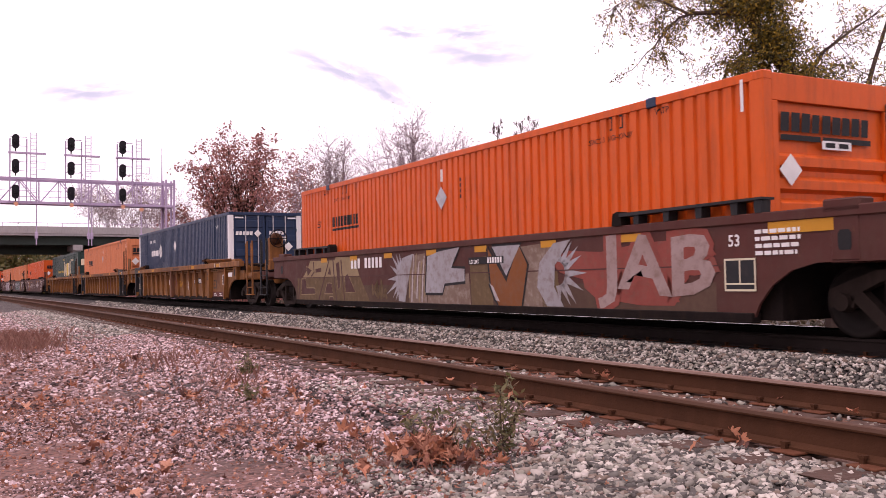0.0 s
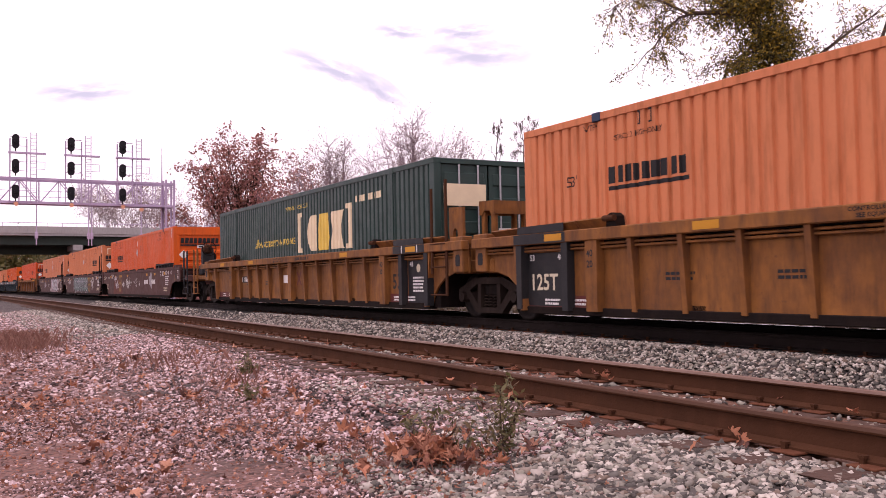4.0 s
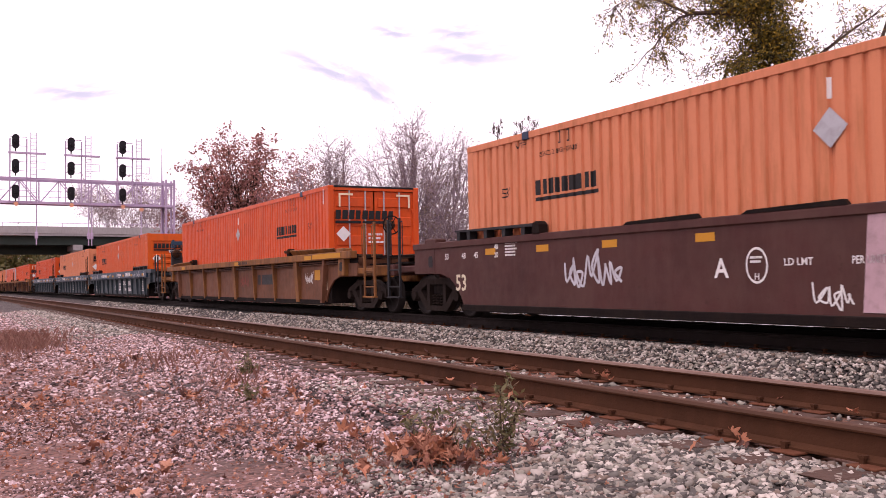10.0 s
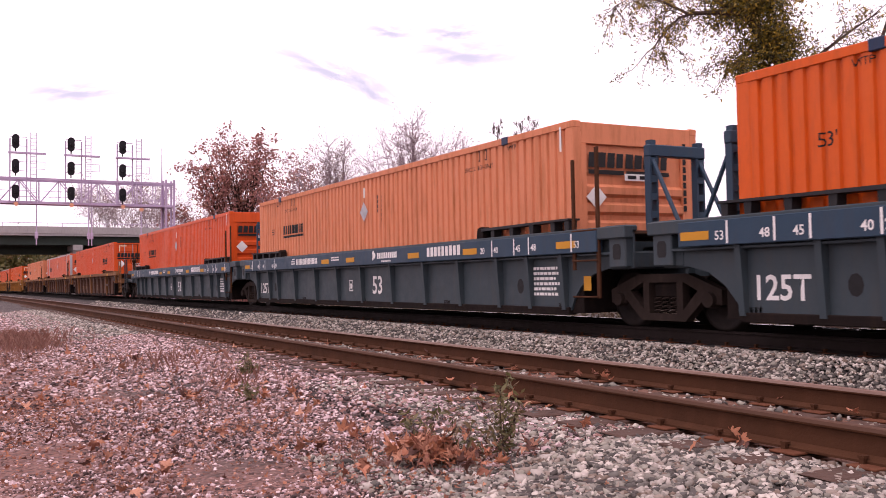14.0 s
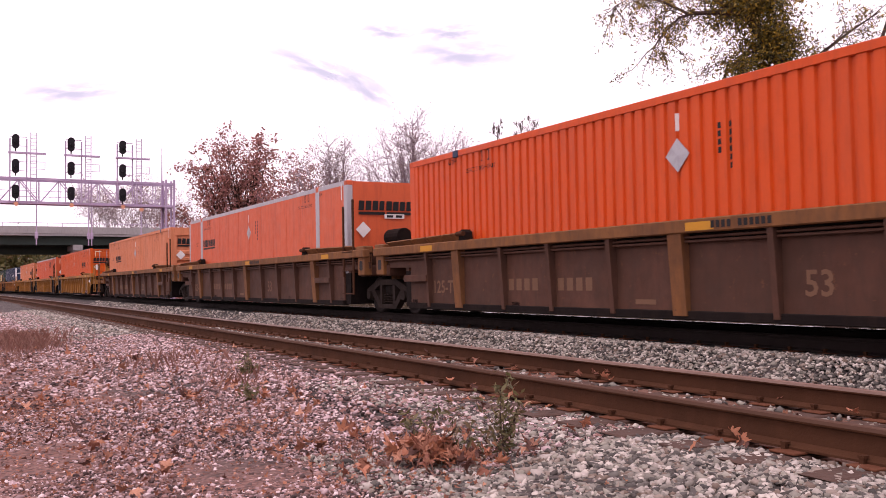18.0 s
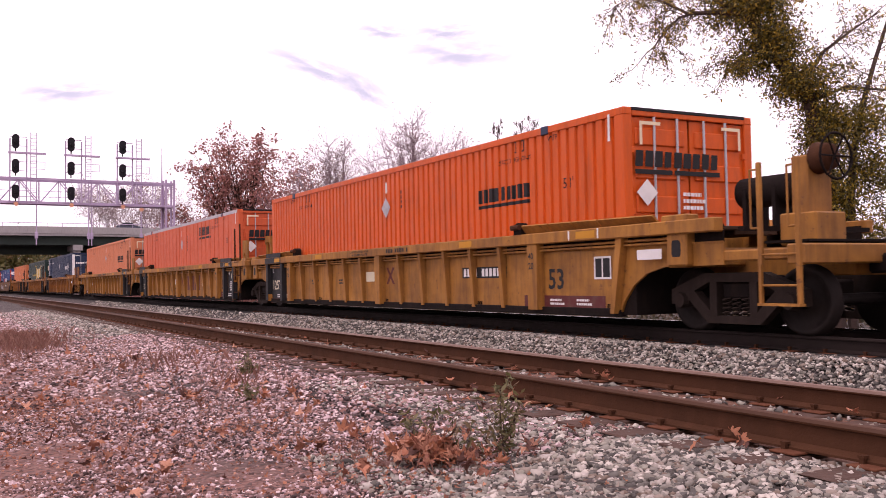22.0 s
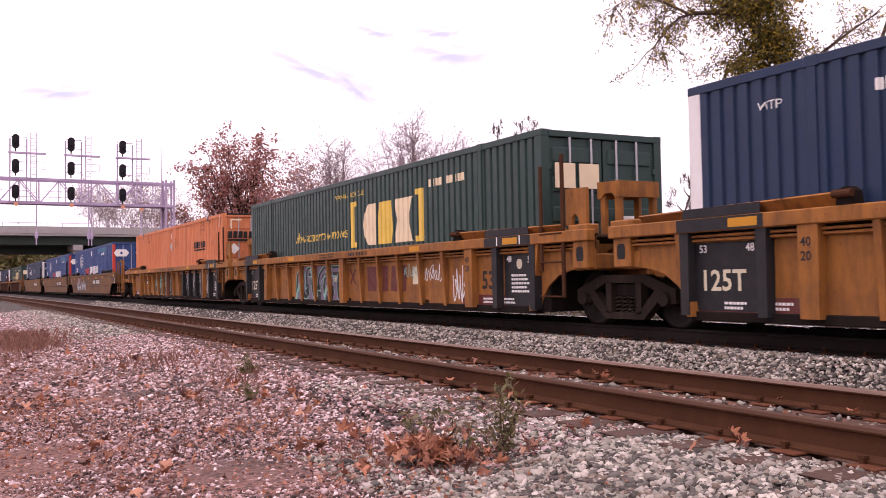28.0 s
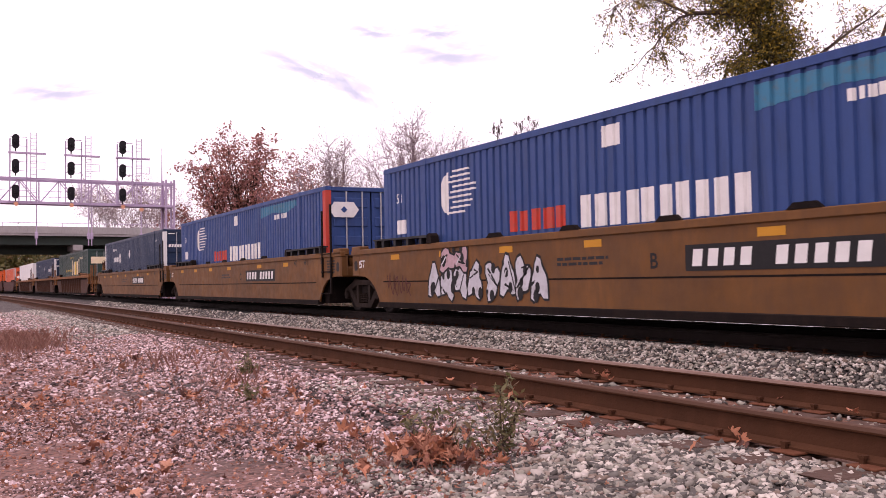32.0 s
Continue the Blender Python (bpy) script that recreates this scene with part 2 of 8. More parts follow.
def ground_shade():
    """Crushed stone round the tracks, dirt and leaf crumbs beside them."""
    m = bpy.data.materials.new("stony_ground")
    m.use_nodes = True
    n, l = m.node_tree.nodes, m.node_tree.links
    b = n["Principled BSDF"]
    b.inputs["Roughness"].default_value = 0.92
    tc = n.new("ShaderNodeTexCoord")
    vo, rp = n.new("ShaderNodeTexVoronoi"), n.new("ShaderNodeValToRGB")
    vo.inputs["Scale"].default_value = 17.0
    cols = [(0.016, 0.011, 0.009), (0.04, 0.028, 0.025), (0.07, 0.054, 0.05), (0.03, 0.02, 0.016), (0.14, 0.11, 0.10)]
    for i, c in enumerate(cols):
        e = rp.color_ramp.elements[i] if i < 2 else rp.color_ramp.elements.new(i / 4)
        e.position, e.color = i / 4, (*c, 1)
    sep = n.new("ShaderNodeSeparateColor")
    l.new(tc.outputs["Object"], vo.inputs["Vector"])
    l.new(vo.outputs["Color"], sep.inputs["Color"])
    l.new(sep.outputs[0], rp.inputs["Fac"])
    nz, rd = n.new("ShaderNodeTexNoise"), n.new("ShaderNodeValToRGB")
    nz.inputs["Scale"].default_value, nz.inputs["Detail"].default_value = 24.0, 10.0
    for i, c in enumerate([(0.03, 0.015, 0.013), (0.11, 0.052, 0.042), (0.22, 0.105, 0.085), (0.075, 0.042, 0.036)]):
        e = rd.color_ramp.elements[i] if i < 2 else rd.color_ramp.elements.new(i / 3)
        e.position, e.color = 0.25 + 0.5 * i / 3, (*c, 1)
    l.new(tc.outputs["Object"], nz.inputs["Vector"])
    l.new(nz.outputs["Fac"], rd.inputs["Fac"])
    # dirt where y is small (away from the tracks), ragged edge
    xyz, nb, ad, mr = n.new("ShaderNodeSeparateXYZ"), n.new("ShaderNodeTexNoise"), n.new("ShaderNodeMath"), n.new("ShaderNodeMapRange")
    nb.inputs["Scale"].default_value, nb.inputs["Detail"].default_value = 0.8, 6.0
    l.new(tc.outputs["Object"], xyz.inputs[0])
    l.new(tc.outputs["Object"], nb.inputs["Vector"])
    ad.operation = "MULTIPLY_ADD"
    ad.inputs[1].default_value = 3.0
    l.new(nb.outputs["Fac"], ad.inputs[0])
    l.new(xyz.outputs[1], ad.inputs[2])
    mr.inputs["From Min"].default_value, mr.inputs["From Max"].default_value = 3.9, 3.0
    l.new(ad.outputs[0], mr.inputs["Value"])
    mx = n.new("ShaderNodeMix")
    mx.data_type = "RGBA"
    l.new(mr.outputs["Result"], mx.inputs["Factor"])
    l.new(rp.outputs["Color"], mx.inputs["A"])
    l.new(rd.outputs["Color"], mx.inputs["B"])
    last = mx.outputs["Result"]
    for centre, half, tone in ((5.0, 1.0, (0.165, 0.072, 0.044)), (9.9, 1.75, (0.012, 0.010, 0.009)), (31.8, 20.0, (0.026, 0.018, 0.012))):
        # rust soaked into the near bed; the train's shade painted into its own; dark ground past it
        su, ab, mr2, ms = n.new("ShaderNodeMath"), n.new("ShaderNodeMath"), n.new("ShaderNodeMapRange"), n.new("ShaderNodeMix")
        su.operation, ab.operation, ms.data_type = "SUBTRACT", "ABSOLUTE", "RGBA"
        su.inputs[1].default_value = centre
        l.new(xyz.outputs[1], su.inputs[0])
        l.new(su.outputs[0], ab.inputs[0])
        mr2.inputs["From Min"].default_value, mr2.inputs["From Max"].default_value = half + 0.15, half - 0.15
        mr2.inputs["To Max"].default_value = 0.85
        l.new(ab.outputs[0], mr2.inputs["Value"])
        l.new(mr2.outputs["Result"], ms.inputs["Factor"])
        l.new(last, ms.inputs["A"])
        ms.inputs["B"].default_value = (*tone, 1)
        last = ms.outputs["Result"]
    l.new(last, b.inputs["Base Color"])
    bp = n.new("ShaderNodeBump")
    bp.inputs["Strength"].default_value, bp.inputs["Distance"].default_value = 0.9, 0.03
    bp.invert = True
    l.new(vo.outputs["Distance"], bp.inputs["Height"])
    l.new(bp.outputs["Normal"], b.inputs["Normal"])
    return m


M["ground"] = ground_shade()

# ---------------------------------------------------------------- mesh helpers


def mesh_of(bm, name, material, smooth=False):
    me = bpy.data.meshes.new(name)
    bm.normal_update()
    bm.to_mesh(me)
    bm.free()
    me.materials.append(material)
    if smooth:
        for f in me.polygons:
            f.use_smooth = True
    return me


def hang(name, me, parent, at=None, label=""):
    """Links a mesh as one part under a thing or part."""
    ob = new(name, me)
    ob.parent = parent
    if at is not None:
        ob.matrix_local = at
    if label:
        ob["label"] = label
    return ob


def part(name, bm, material, parent, label="", at=None, smooth=False):
    return hang(name, mesh_of(bm, name, material, smooth), parent, at, label)


def box(bm, x0, x1, y0, y1, z0, z1, bevel=0.0):
    r = bmesh.ops.create_cube(bm, size=1)
    for v in r["verts"]:
        v.co = ((x0 + x1) / 2 + v.co.x * (x1 - x0), (y0 + y1) / 2 + v.co.y * (y1 - y0), (z0 + z1) / 2 + v.co.z * (z1 - z0))
    if bevel:
        es = list({e for v in r["verts"] for e in v.link_edges})
        bmesh.ops.bevel(bm, geom=es, offset=bevel, segments=1, affect="EDGES")
    return bm


def B(*a, **k):
    bm = bmesh.new()
    return box(bm, *a, **k)


def boxes(rows, bevel=0.0):
    bm = bmesh.new()
    for r in rows:
        box(bm, *r, bevel=bevel)
    return bm


def slab(bm, outline, y0, y1):
    """A plate: an outline in x and z, thick from y0 to y1."""
    a = [bm.verts.new((x, y0, z)) for x, z in outline]
    b = [bm.verts.new((x, y1, z)) for x, z in outline]
    bm.faces.new(a)
    bm.faces.new(b[::-1])
    for i in range(len(a)):
        j = (i + 1) % len(a)
        bm.faces.new((a[j], a[i], b[i], b[j]))
    bmesh.ops.recalc_face_normals(bm, faces=bm.faces)
    return bm


def S(outline, y0, y1):
    return slab(bmesh.new(), outline, y0, y1)


def rod(bm, p, q, r0, r1=None, sides=8):
    """A round bar from p to q."""
    p, q = Vector(p), Vector(q)
    r1 = r0 if r1 is None else r1
    d = (q - p)
    m = Matrix.Translation((p + q) / 2) @ d.to_track_quat("Z", "Y").to_matrix().to_4x4()
    bmesh.ops.create_cone(bm, cap_ends=True, segments=sides, radius1=r0, radius2=r1, depth=d.length, matrix=m)
    return bm


def R(*a, **k):
    return rod(bmesh.new(), *a, **k)


def rods(rows, r, sides=6):
    bm = bmesh.new()
    for p, q in rows:
        rod(bm, p, q, r, sides=sides)
    return bm


def empty(name, at=None):
    ob = new(name)
    ob.empty_display_size = 0.2
    if at is not None:
        ob.matrix_basis = at
    return ob


def thing(name, label, category, group="", at=None, kind=""):
    return tagged(empty(name, at), label, category, group, kind)


def pydata(name, verts, faces, material, smooth=False):
    me = bpy.data.meshes.new(name)
    me.from_pydata(verts, [], faces)
    me.materials.append(material)
    if smooth:
        me.polygons.foreach_set("use_smooth", [True] * len(me.polygons))
    return me


def array_mesh(name, v, f, material):
    """A mesh of triangles from arrays."""
    me = bpy.data.meshes.new(name)
    me.vertices.add(len(v))
    me.vertices.foreach_set("co", v.reshape(-1).astype(np.float32))
    me.loops.add(3 * len(f))
    me.loops.foreach_set("vertex_index", f.reshape(-1).astype(np.int32))
    me.polygons.add(len(f))
    me.polygons.foreach_set("loop_start", np.arange(0, 3 * len(f), 3, dtype=np.int32))
    me.update(calc_edges=True)
    me.materials.append(material)
    return me


# ---------------------------------------------------------------- the two tracks
GAUGE = 0.753


def train_y(x):
    return 9.964 - (0.0997e-3 * x * x / 2 + 0.0114e-6 * x ** 3 / 6) * (x < 0)


def near_y(x):
    return 5.0915 - (0.1048e-3 * x * x / 2 + 0.1409e-6 * x ** 3 / 6) * (x < 0)


def train_turn(x):
    return math.degrees(math.atan(-(0.0997e-3 * x + 0.0114e-6 * x * x / 2))) if x < 0 else 0.0


TRAIN_TILT, NEAR_DROP = 0.47, -0.112


def ground_z(x, y):
    """Height of the ground: two ballast beds, the shallow dip between them, a path on the near side."""
    a, b = y - near_y(x), y - train_y(x)
    z1 = -0.332 - 0.55 * max(0.0, abs(a) - 1.9) * 0.25
    z2 = -0.205 - 0.5 * max(0.0, abs(b) - 1.55)
    near_side = -0.40 - 0.03 * max(0.0, 3.0 - y)
    if a < 0:
        z = max(near_side, z1) if y > 1.5 else near_side
        k = min(max((3.4 - y) / 1.2, 0), 1)
        z = z1 * (1 - k) + near_side * k if y > 2.2 else near_side
        return z
    if b < 1.5:
        return max(z1, z2)
    return max(z2, -0.75)


def sweep(profile, xs, centre, lat, lift, tilt):
    """Rows of a rail's profile along the track."""
    verts, faces = [], []
    k = len(profile)
    t = radians(tilt)
    for x in xs:
        for dy, dz in profile:
            l, u = lat + dy, dz
            verts.append((x, centre(x) + l * math.cos(t) - u * math.sin(t), lift + l * math.sin(t) + u * math.cos(t)))
    for i in range(len(xs) - 1):
        for j in range(k):
            a, b = i * k + j, i * k + (j + 1) % k
            faces.append((a, b, b + k, a + k))
    faces += [tuple(range(k))[::-1], tuple(range((len(xs) - 1) * k, len(xs) * k))]
    return verts, faces


RAIL_FOOT = [(-0.07, -0.186), (0.07, -0.186), (0.07, -0.172), (0.012, -0.148), (0.009, -0.045), (0.034, -0.036), (0.037, -0.024),
             (-0.037, -0.024), (-0.034, -0.036), (-0.009, -0.045), (-0.012, -0.148), (-0.07, -0.172)]
RAIL_HEAD = [(-0.037, -0.024), (0.037, -0.024), (0.031, -0.004), (0.020, 0.0), (-0.020, 0.0), (-0.031, -0.004)]
STATIONS = [-760, -600, -450, -350, -280, -230, -190] + list(range(-160, -20, 6)) + list(range(-20, 4, 2)) + [10, 60, 150, 300, 470]


def tie_mesh(seed, m):
    """A weathered crosstie with worn edges."""
    rnd = random.Random(seed)
    bm = B(-0.115, 0.115, -1.3, 1.3, -0.17, 0.0, bevel=0.014)
    for v in bm.verts:
        v.co += Vector((rnd.uniform(-0.008, 0.008), rnd.uniform(-0.03, 0.03), rnd.uniform(-0.006, 0.004)))
    return mesh_of(bm, "tie", m)


def lay_rails(name, centre, lift, tilt, label, ties):
    track = tagged(empty(name), label, "track", "", "structure")
    for side in (-1, 1):
        v, f = sweep(RAIL_FOOT, STATIONS, centre, side * GAUGE, lift, tilt)
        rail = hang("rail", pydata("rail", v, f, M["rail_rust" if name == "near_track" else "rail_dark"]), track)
        v, f = sweep(RAIL_HEAD, STATIONS, centre, side * GAUGE, lift, tilt)
        dull = name == "near_track" and side < 0
        # the train's near rail head takes the shade-dark colour too
        hang("running_surface", pydata("running_surface", v, f, M["worn_head" if dull else "dull_head" if name == "near_track" else "shine_steel" if side > 0 else "rail_dark"]), rail, None, "dull running surface, worn in the open, painted shade-dark under the train" if side < 0 else "polished steel running surface")
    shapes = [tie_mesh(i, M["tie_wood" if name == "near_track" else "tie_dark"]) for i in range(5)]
    plate = mesh_of(B(-0.09, 0.09, -0.17, 0.17, 0.0, 0.014, bevel=0.004), "tie_plate", M["plate_rust"])
    spike = mesh_of(boxes([(-0.014, 0.014, -0.014, 0.014, 0.0, 0.03), (-0.02, 0.02, -0.026, 0.016, 0.03, 0.045)]), "spike", M["rail_rust"])
    for i in range(ties):
        x = 1.0 - 0.52 * i
        tie = hang("tie", shapes[i % 5], track, pose(x, centre(x), lift - 0.2, tilt, 0, random.Random(i).uniform(-1.2, 1.2)))
        if i < 60:
            for side in (-1, 1):
                hang("tie_plate", plate, tie, pose(0, side * GAUGE, 0))
                for d in (-0.085, 0.085):
                    hang("spike", spike, tie, pose(0.05 if d > 0 else -0.05, side * GAUGE + d, 0.012, 0, 0, 0 if d > 0 else 180))


lay_rails("near_track", near_y, NEAR_DROP, -0.54, "rusty empty track of steel rails on wooden ties", 110)
lay_rails("train_track", train_y, 0.0, TRAIN_TILT, "track painted shade-dark under the train with a polished far rail top", 110)


def axis_steps(*runs):
    out = []
    for a, b, n in runs:
        out += [a + (b - a) * i / n for i in range(n)]
    return out + [runs[-1][1]]


def lay_ground():
    xs = axis_steps((-3000, -800, 4), (-800, -200, 12), (-200, -60, 28), (-60, -20, 40), (-20, 4, 120), (4, 40, 12), (40, 500, 10), (500, 3000, 4))
    ys = axis_steps((-3000, -300, 4), (-300, -20, 8), (-20, 0, 10), (0, 12.5, 100), (12.5, 30, 20), (30, 120, 12), (120, 3000, 6))
    verts = []
    for x in xs:
        for y in ys:
            near = max(0.0, 1 - math.hypot(x + 5, y - 3) / 60)
            k = noise.noise((x * 0.9, y * 0.9, 0)) * 0.03 * near + noise.noise((x * 4, y * 4, 5)) * 0.012 * near
            verts.append((x, y, ground_z(x, y) + k))
    ny = len(ys)
    faces = [(i * ny + j, (i + 1) * ny + j, (i + 1) * ny + j + 1, i * ny + j + 1) for i in range(len(xs) - 1) for j in range(ny - 1)]
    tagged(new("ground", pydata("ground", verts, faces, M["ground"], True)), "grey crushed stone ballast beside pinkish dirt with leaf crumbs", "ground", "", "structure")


lay_ground()

# ---------------------------------------------------------------- lettering and marks
NEAR_SIDE = pose(0, 0, 0, 90, 0, 0)      # faces the path beside the track
FRONT_END = pose(0, 0, 0, 90, 0, 90)     # faces along the train's way
text_meshes = {}


def lettering(body, size, material, wide=1.0, lean=0.0, bold=0.0):
    key = (body, size, material.name, wide, lean, bold)
    if key not in text_meshes:
        cu = bpy.data.curves.new("lettering", "FONT")
        cu.body, cu.size, cu.align_x, cu.align_y, cu.shear = body, size, "LEFT", "BOTTOM_BASELINE", lean
        cu.resolution_u, cu.offset = 2, bold * size
        tmp = new("lettering", cu)
        me = bpy.data.meshes.new_from_object(tmp)
        bpy.data.objects.remove(tmp)
        for v in me.vertices:
            v.co.x *= wide
        me.materials.clear()
        me.materials.append(material)
        text_meshes[key] = me
    return text_meshes[key]


def words(body, x, z, size, material, parent, y, wide=1.0, lean=0.0, name="lettering"):
    return hang(name, lettering(body, size, material, wide, lean, 0.018), parent, Matrix.Translation((x, y, z)) @ NEAR_SIDE)


def flat(rows, material, name="marking"):
    """Thin raised patches, each an outline in the plane."""
    bm = bmesh.new()
    for o in rows:
        a = [bm.verts.new((x, y, 0)) for x, y in o]
        bm.faces.new(a)
    if len(rows) > 12:
        bmesh.ops.remove_doubles(bm, verts=bm.verts, dist=1e-5)
    bmesh.ops.recalc_face_normals(bm, faces=bm.faces)
    for f in bm.faces:
        if f.normal.z < 0:
            f.normal_flip()
    return mesh_of(bm, name, material)


def rect(x, y, w, h, lean=0.0):
    return [(x, y), (x + w, y), (x + w + lean * h, y + h), (x + lean * h, y + h)]


def diamond(x, y, r):
    return [(x, y - r), (x + r, y), (x, y + r), (x - r, y)]


def block_row(n, w, h, gap=0.18, lean=0.18, seed=3):
    """A trade mark drawn as a row of plain leaning blocks."""
    rnd = random.Random(seed)
    out, step = [], w / n
    for i in range(n):
        ww = step * (1 - gap) * rnd.uniform(0.85, 1.0)
        out.append(rect(i * step, 0, ww, h * rnd.uniform(0.94, 1.0), lean))
    return out


def small_print(w, h, lines, seed=1):
    """Writing too small to read: rows of short bars."""
    rnd = random.Random(seed)
    out, p = [], h / lines
    for i in range(lines):
        x, end = 0.0, w * rnd.uniform(0.7, 1.0)
        while x < end:
            l = rnd.uniform(0.06, 0.16) * w
            out.append(rect(x, h - (i + 1) * p + p * 0.22, min(l, end - x), p * 0.56))
            x += l + 0.025 * w
    return out


def stuck(rows, material, parent, x, z, y, name="marking", label="", end=False):
    at = Matrix.Translation((x, y, z)) @ (FRONT_END if end else NEAR_SIDE)
    return hang(name, flat(rows, material, name), parent, at, label)


# ---------------------------------------------------------------- containers
CL, CW, CZ0, CZ1 = 8.077, 1.30, 0.36, 3.226
RIB, RIB_DEEP, RIB_CUTS = 0.2235, 0.036, (0.60, 0.67, 0.93)      # pitch and depth of the side ribs; where the groove starts, bottoms out and ends


def corrugated(half, z0, z1, y, pitch=RIB, deep=RIB_DEEP, out=-1):
    """A wall of upright trapezoid ribs, seen from the side out."""
    n = int(2 * half / pitch)
    p = 2 * half / n
    line = []
    for i in range(n):
        a = -half + i * p
        line += [(a, 0)] + [(a + p * k, d) for k, d in zip(RIB_CUTS, (0, deep, deep))]
    line.append((half, 0))
    verts, faces = [], []
    for x, d in line:
        verts += [(x, y - out * d, z0), (x, y - out * d, z1)]
    for i in range(len(line) - 1):
        a = 2 * i
        faces.append((a, a + 2, a + 3, a + 1) if out < 0 else (a, a + 1, a + 3, a + 2))
    return verts, faces


shared = {}


def share(key, make):
    if key not in shared:
        shared[key] = make()
    return shared[key]


def container(colour, front, style, label, group="containers", marks="block"):
    """A 53-foot freight container; its middle stands over the thing's origin, at rail height."""
    c = thing("freight_container", label, "container", group)
    m = M[colour]
    trim = M["white"] if colour == "navy" else M["silver"] if style == "smooth" and colour == "coral" else M["red"] if colour == "blue" else m
    k = (colour, style)
    if style == "ribbed":
        for out in (-1, 1):
            v, f = corrugated(CL - 0.2, CZ0 + 0.16, CZ1 - 0.1, out * (CW - 0.012), out=out)
            hang("side_wall", share((*k, "wall", out), lambda: pydata("side_wall", v, f, m)), c)
    else:
        for out in (-1, 1):
            me = share((*k, "flat", out), lambda: mesh_of(boxes([(-CL + 0.2, CL - 0.2, out * CW - 0.03 * (out > 0), out * CW + 0.03 * (out < 0), CZ0 + 0.16, CZ1 - 0.1)]), "side_wall", m))
            hang("side_wall", me, c)
            if out < 0:
                for xx in [-7.2 + 0.61 * i for i in range(24)] if colour == "pink_orange" else (-6.0, -4.8, -3.6, -2.4, -1.2, 0, 1.2, 2.4, 3.6, 4.8):
                    hang("panel_seam", share((*k, "seam"), lambda: mesh_of(B(-0.022, 0.022, -0.014, 0.004, CZ0 + 0.2, CZ1 - 0.12), "panel_seam", m) if colour == "pink_orange" else mesh_of(B(-0.012, 0.012, -0.006, 0.004, CZ0 + 0.2, CZ1 - 0.12), "panel_seam", m)), c, pose(xx, -CW, 0))
    hang("roof", share((*k, "roof"), lambda: mesh_of(boxes([(-CL + 0.05, CL - 0.05, -CW + 0.05, CW - 0.05, CZ1 - 0.05, CZ1 - 0.012)]), "roof", m)), c)
    hang("floor", share((*k, "floor"), lambda: mesh_of(B(-CL + 0.05, CL - 0.05, -CW + 0.05, CW - 0.05, CZ0 + 0.02, CZ0 + 0.14), "floor", M["grime_steel"])), c)
    for out in (-1, 1):
        top = trim if style == "smooth" and colour == "coral" else M["silver"] if colour == "pink_orange" else m
        hang("top_rail", share((*k, "trail"), lambda: mesh_of(B(-CL + 0.16, CL - 0.16, -0.045, 0.045, CZ1 - 0.115, CZ1, bevel=0.008), "top_rail", top)), c, pose(0, out * (CW - 0.042), 0))
        hang("bottom_rail", share((*k, "brail"), lambda: mesh_of(B(-CL + 0.16, CL - 0.16, -0.045, 0.045, CZ0 + 0.01, CZ0 + 0.17, bevel=0.008), "bottom_rail", m)), c, pose(0, out * (CW - 0.042), 0))
    for x in (-1, 1):
        for y in (-1, 1):
            white_post = colour == "navy" or (colour == "blue") or colour == "coral"
            hang("corner_post", share((*k, "post", colour == "blue" and x < 0), lambda: mesh_of(B(-0.11, 0.11, -0.08, 0.08, CZ0 + 0.12, CZ1 - 0.1, bevel=0.012), "corner_post", trim if white_post and not (colour == "blue" and x < 0) else m)), c,
                 pose(x * (CL - 0.112), y * (CW - 0.082), 0))
            for z in (CZ0 + 0.06, CZ1 - 0.058):
                hang("corner_casting", share((*k, "cast"), lambda: mesh_of(B(-0.09, 0.09, -0.082, 0.082, -0.06, 0.06, bevel=0.015), "corner_casting", m)), c,
                     pose(x * (CL - 0.088), y * (CW - 0.08), z))
    # intermediate lifting posts of a 53-foot box, with their castings under the top rail
    for x in (-6.1, 6.1):
        pm = M["silver"] if colour == "coral" else m
        if style == "smooth" or colour in ("navy", "blue", "green"):
            hang("lifting_post", share((*k, "lift"), lambda: mesh_of(B(-0.13 if style == "smooth" else -0.06, 0.13 if style == "smooth" else 0.06, -0.012, 0.03, CZ0 + 0.16, CZ1 - 0.02, bevel=0.006), "lifting_post", pm)),
             c, pose(x, -CW + 0.0, 0))
        hang("lifting_casting", share((*k, "lcast"), lambda: mesh_of(B(-0.1, 0.1, -0.02, 0.06, -0.07, 0.07, bevel=0.012), "lifting_casting", M["navy"] if "orange" in colour else m)),
             c, pose(x, -CW + 0.004, CZ1 - 0.06))
    # ends
    for x in (-1, 1):
        turn = pose(x * (CL - 0.05), 0, 0, 0, 0, 0 if x > 0 else 180)
        if front == "doors" and x > 0 or front != "doors" and x < 0:
            for y in (-1, 1):
                door = hang("door", share((*k, "door", y), lambda: door_mesh(y, m)), c, turn)
                for i in range(5):
                    hang("door_panel", share((*k, "panel", y), lambda: door_panel_mesh(y, m)), door, pose(0, 0, CZ0 + 0.32 + i * 0.5))
                for yy in (0.27, 0.72):
                    hang("locking_rod", share(("lock_rod",), lambda: mesh_of(R((0.05, 0, CZ0 + 0.2), (0.05, 0, CZ1 - 0.12), 0.02, sides=6), "locking_rod", M["silver"])), door, pose(0, y * yy, 0))
                for zz in (0.8, 1.7, 2.6):
                    hang("hinge", share((*k, "hinge"), lambda: mesh_of(B(-0.02, 0.045, -0.07, 0.07, -0.05, 0.05, bevel=0.01), "hinge", m)), door, pose(0, y * 1.17, zz))
